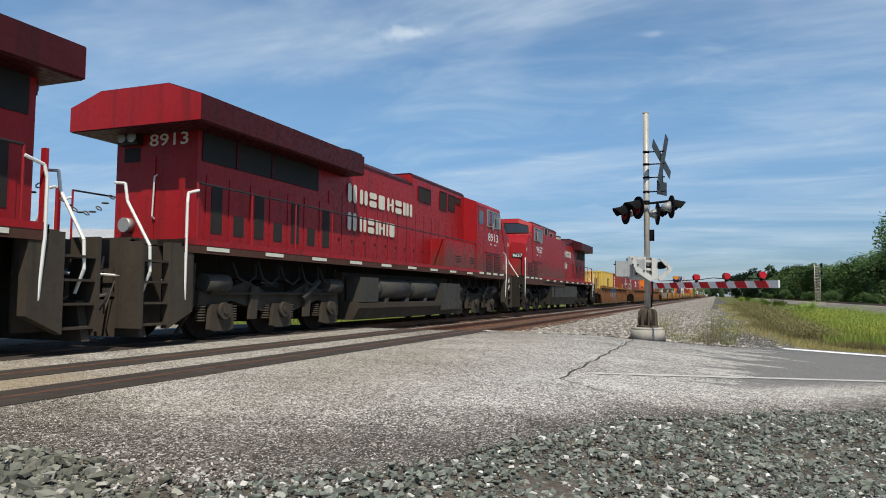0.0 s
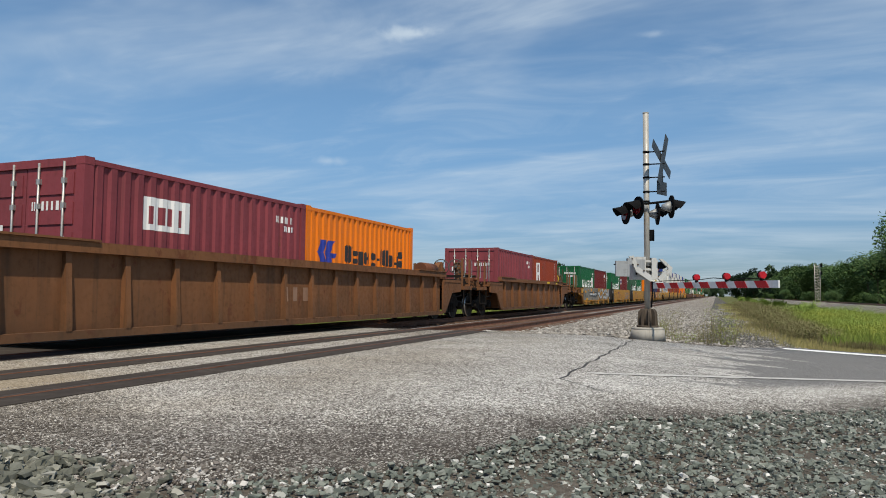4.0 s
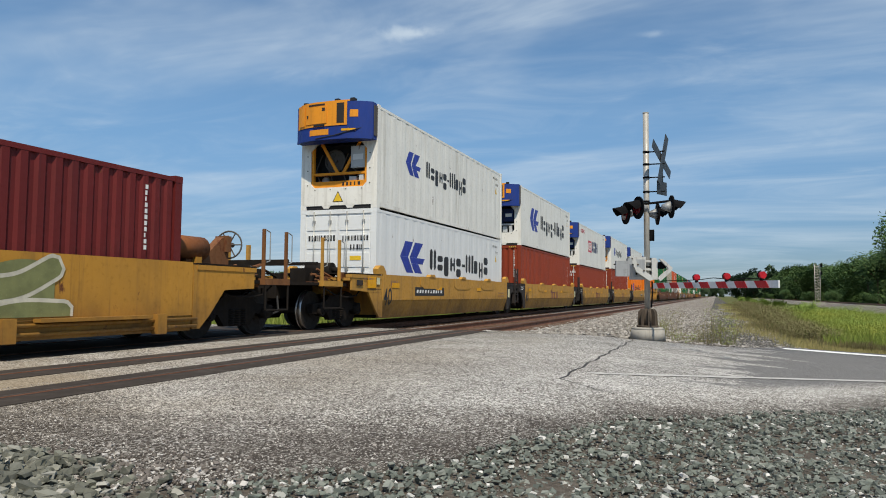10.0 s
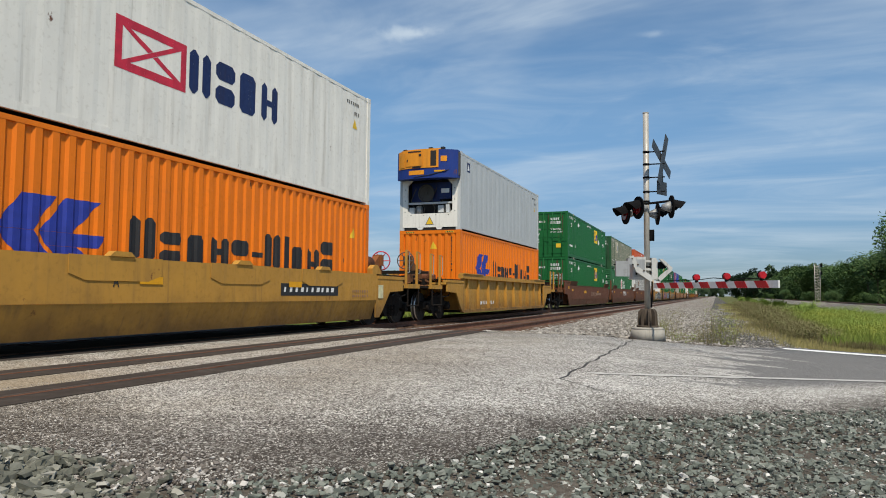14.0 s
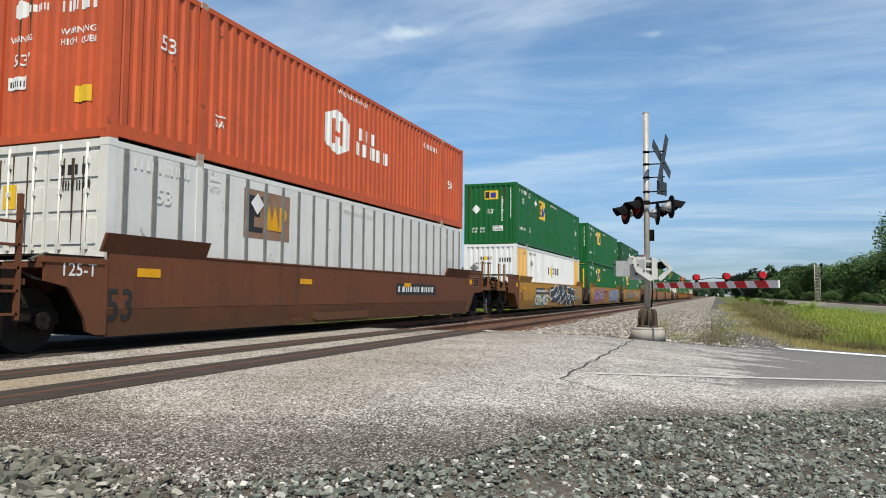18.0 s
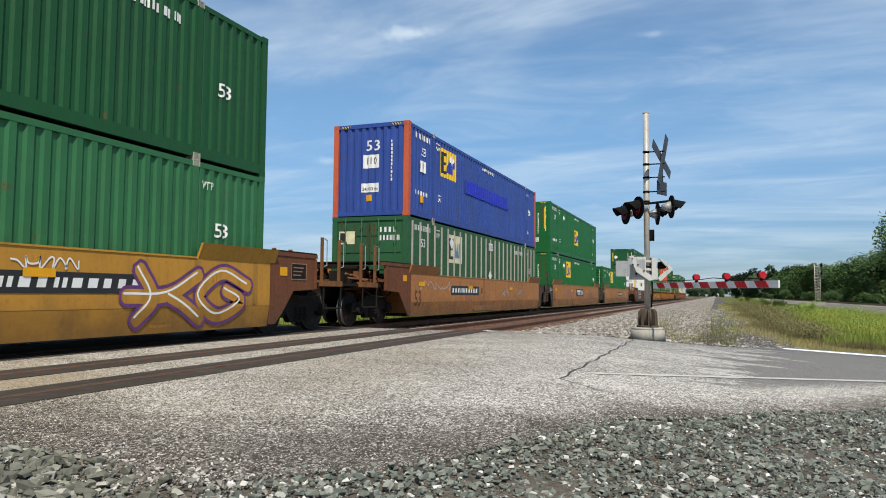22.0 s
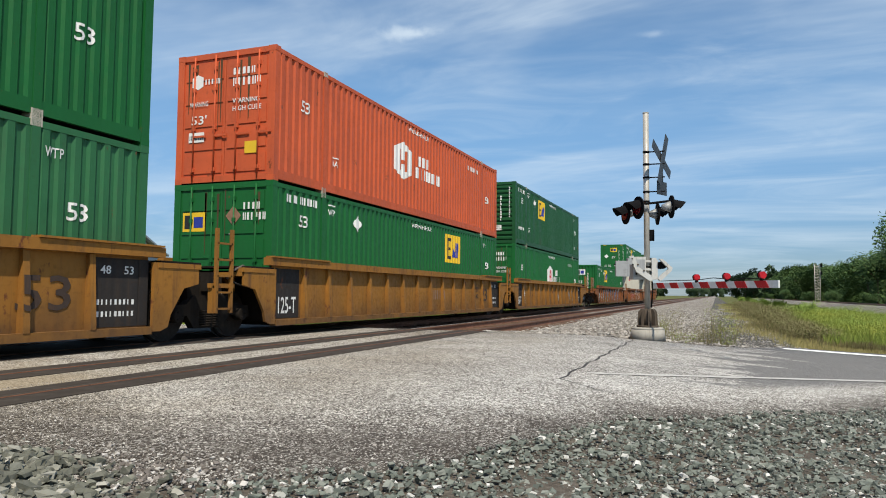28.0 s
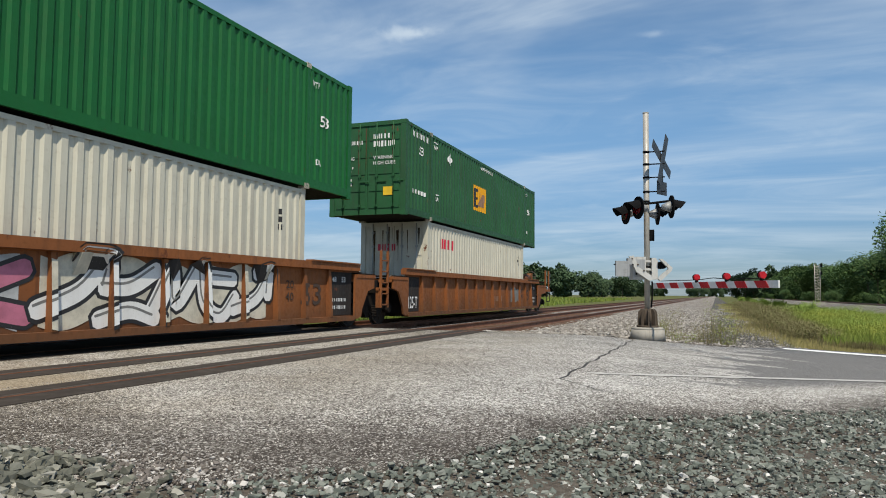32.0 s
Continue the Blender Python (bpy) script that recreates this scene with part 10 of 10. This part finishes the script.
        bm = BM()
        for k in range(9):
            ring(bm, (-0.55 + 0.138 * k, y(0.3), 2.45 - 0.25 * math.sin(3.1416 * k / 8)), (0 if k % 2 else 1, 0, 1), 0.05, 0.012, 8, 4)
        part("safety_chain", bm, C["casting"], th)
    # fuel tank
    if tanks:
        part("fuel_tank", prism(BM(), [(-1.45, 0.50), (-1.28, 0.20), (1.28, 0.20), (1.45, 0.50), (1.45, 0.64), (0.95, 0.68), (0.95, 1.42), (-0.95, 1.42), (-0.95, 0.68), (-1.45, 0.64)], "y", 7.4, 15.0), U, th, "grey fuel tank")
        for s in (-1, 1):
            for y0_ in (8.7, 10.85):
                part("air_reservoir", cyl(cyl(cyl(BM(), (s * 1.20, y0_, 1.0), (s * 1.20, y0_ + 1.95, 1.0), 0.29, 20), (s * 1.20, y0_ - 0.09, 1.0), (s * 1.20, y0_, 1.0), 0.16, 20, 0.29), (s * 1.20, y0_ + 1.95, 1.0), (s * 1.20, y0_ + 2.04, 1.0), 0.29, 20, 0.16), C["tank_grey"], th)
            part("tank_box", box(BM(), *sorted((s * 1.03, s * 1.46)), 7.5, 8.5, 0.66, 1.30), C["tank_grey"], th)
            for k in range(4):
                part("reservoir_saddle", prism(BM(), [(9.0 + 1.4 * k, 0.64), (9.2 + 1.4 * k, 0.64), (9.25 + 1.4 * k, 0.76), (9.05 + 1.4 * k, 0.76)], "x", *sorted((s * 1.25, s * 1.42))), C["tank_grey"], th)
            part("tank_box", box(BM(), *sorted((s * 1.03, s * 1.46)), 13.2, 15.0, 0.36, 1.24), C["tank_grey"], th)
    else:
        part("fuel_tank", prism(BM(), [(-1.47, 0.75), (-1.25, 0.30), (1.25, 0.30), (1.47, 0.75), (1.47, 1.42), (-1.47, 1.42)], "y", 7.0, 14.4), C["tank_grey"], th, "grey fuel tank with black oil runs")
        part("tank_end", prism(BM(), [(14.41, 0.30), (15.0, 0.35), (14.85, 1.42), (14.41, 1.42)], "x", -1.46, 1.46), U, th)
    if not tanks:
        rr = random.Random(4)
        bm = BM()
        for k in range(9):
            y_, w_, d_ = rr.uniform(10.4, 14.0), rr.uniform(0.06, 0.22), rr.uniform(0.45, 0.66)
            decal(bm, [(y_, 1.41), (y_ + w_, 1.41), (y_ + 0.8 * w_, 1.41 - d_), (y_ + 0.3 * w_, 1.40 - d_)], lambda a, b: (-1.474, a, b))
        part("oil_runs", bm, C["dark_gap"], th, "black oil runs down the tank")
        for y_ in (10.6, 13.2):
            part("filler_cap", cyl(BM(), (-1.30, y_, 1.42), (-1.30, y_, 1.52), 0.07, 12), C["red_mark"], th)
    # trucks with three axles each
    for yc in (4.3, 17.4):
        # truck centre blackened too, for the shadow below the deck
        tk = part("truck", box(box(BM(), -0.95, 0.95, yc - 0.5, yc + 0.5, 0.55, 1.0), -0.95, 0.95, yc - 2.3, yc + 2.3, 0.62, 0.75), C["under"], th)
        for s in (-1, 1):
            pr = [(yc - 2.55, 0.62), (yc - 2.5, 0.92), (yc - 1.6, 0.98), (yc - 1.1, 1.12), (yc - 0.5, 0.90), (yc + 0.5, 0.90), (yc + 1.1, 1.12), (yc + 1.6, 0.98), (yc + 2.5, 0.92), (yc + 2.55, 0.62), (yc + 2.1, 0.60), (yc + 1.6, 0.72), (yc + 0.6, 0.50), (yc - 0.6, 0.50), (yc - 1.6, 0.72), (yc - 2.1, 0.60)]
            part("side_frame", prism(BM(), pr, "x", *sorted((s * 0.98, s * 1.16))), U, tk)
            for ax in (-1.98, 0, 1.98):
                bm = prism(BM(), [(yc + ax - 0.36, 0.20), (yc + ax - 0.30, 0.66), (yc + ax + 0.30, 0.66), (yc + ax + 0.36, 0.20), (yc + ax + 0.22, 0.16), (yc + ax - 0.22, 0.16)], "x", *sorted((s * 1.17, s * 1.26)))
                cyl(bm, (s * 1.26, yc + ax, 0.53), (s * 1.34, yc + ax, 0.53), 0.16, 16)
                cyl(bm, (s * 1.34, yc + ax, 0.53), (s * 1.36, yc + ax, 0.53), 0.07, 10)
                part("journal_box", bm, U, tk)
                for dy in (-0.45, 0.45):
                    sp = BM()
                    for k in range(6):
                        ring(sp, (s * 1.12, yc + ax + dy, 0.36 + 0.05 * k), (0, 0, 1), 0.09, 0.018, 12, 5)
                    part("spring", sp, U, tk)
            for dy in (-2.15, 2.15):
                part("brake_cylinder", cyl(BM(), (s * 1.2, yc + dy - 0.32, 1.05), (s * 1.2, yc + dy + 0.32, 1.05), 0.17, 16), C["tank_grey"], tk)
            hang = BM()
            for k in range(5):
                y0_, z0_ = yc - 1.7 + k * 0.8, 1.45 + 0.06 * (k % 2)
                tube(hang, [(s * 1.25, y0_, z0_), (s * 1.3, y0_ + 0.12, 1.16), (s * 1.3, y0_ + 0.42, 1.06), (s * 1.28, y0_ + 0.7, 1.2), (s * 1.2, y0_ + 0.8, z0_)], 0.022, 5)
            part("cable_loops", hang, C["dark_gap"], tk)
            for dy in (-1.0, 1.0):
                part("brake_hanger", prism(BM(), [(yc + dy - 0.12, 0.35), (yc + dy + 0.12, 0.35), (yc + dy + 0.2, 1.0), (yc + dy - 0.05, 1.0)], "x", *sorted((s * 1.18, s * 1.24))), U, tk)
            part("brake_rod", tube(BM(), [(s * 1.22, yc - 2.3, 0.86), (s * 1.22, yc + 2.3, 0.86)], 0.028, 6), U, tk)
            part("damper", cyl(BM(), (s * 1.24, yc + 0.8, 0.75), (s * 1.24, yc + 1.5, 1.15), 0.06, 10), C["tank_grey"], tk)
            part("sand_pipe", tube(BM(), [(s * 1.2, yc - 2.7, 1.4), (s * 1.2, yc - 2.75, 0.6), (s * 0.8, yc - 2.7, 0.12)], 0.03, 6), U, tk)
        for ax in (-1.98, 0, 1.98):
            def ws():
                bm = cyl(BM(), (-0.85, 0, 0), (0.85, 0, 0), 0.1, 12)
                for s in (-1, 1):
                    cyl(bm, (s * 0.70, 0, 0), (s * 0.735, 0, 0), 0.56, 30)
                    cyl(bm, (s * 0.735, 0, 0), (s * 0.84, 0, 0), 0.53, 30)
                    cyl(bm, (s * 0.84, 0, 0), (s * 0.90, 0, 0), 0.2, 16)
                return mesh_of("wheelset", bm, C["wheel"])
            part("traction_motor", box(box(BM(), -0.62, 0.62, yc + ax + 0.12, yc + ax + 0.85, 0.24, 0.95), -0.64, 0.64, yc + ax - 0.4, yc + ax + 0.12, 0.35, 0.8), U, tk)
            w = put("wheelset", cached(("lws",), ws), tk)
            w.matrix_parent_inverse = Matrix.Translation((0, yc + ax, 0.53))
            w["turned"] = 1 if turned else 0
            WHEELS[0.53].append(w)
    return th


locomotive(8.6, False, "8913", 1.25, 7.4, 1.85, True, "dark red diesel locomotive running hood first")
locomotive(53.1, True, "9657", 1.02, 5.65, 1.12, False, "dark red diesel locomotive with wide nose and cab", (16.9, 19.1), 11.1, 4.30)
locomotive(7.85, True, "", 0.46, 7.0, 0.76, True, "dark red leading locomotive, its hood end in view")
build_cars()
build_containers()


def roll_wheels(ws, r):
    """All wheels of one size turn alike: one set of keys, shared."""
    first = {}
    for w in ws:
        back = w.get("turned", 0)
        if back not in first:
            sign = -1 if back else 1
            walk(w, [(k / FPS, pose(0, 0, 0, math.degrees(sign * (SPEED / r) * k / FPS))) for k in range(0, 32 * FPS + 1)])
            first[back] = w
        else:
            w.rotation_mode = "QUATERNION"
            w.animation_data_create()
            w.animation_data.action = first[back].animation_data.action
            w.animation_data.action_slot = first[back].animation_data.action_slot


def motions():
    for th, u, z, turn in MOVING:
        walk(th, [(t, pose(TRAIN_X, u - SPEED * t, z + 0.02, 0, 0, turn)) for t in (0, 8, 16, 24, 32)])
    for r, ws in WHEELS.items():
        roll_wheels(ws, r)


motions()
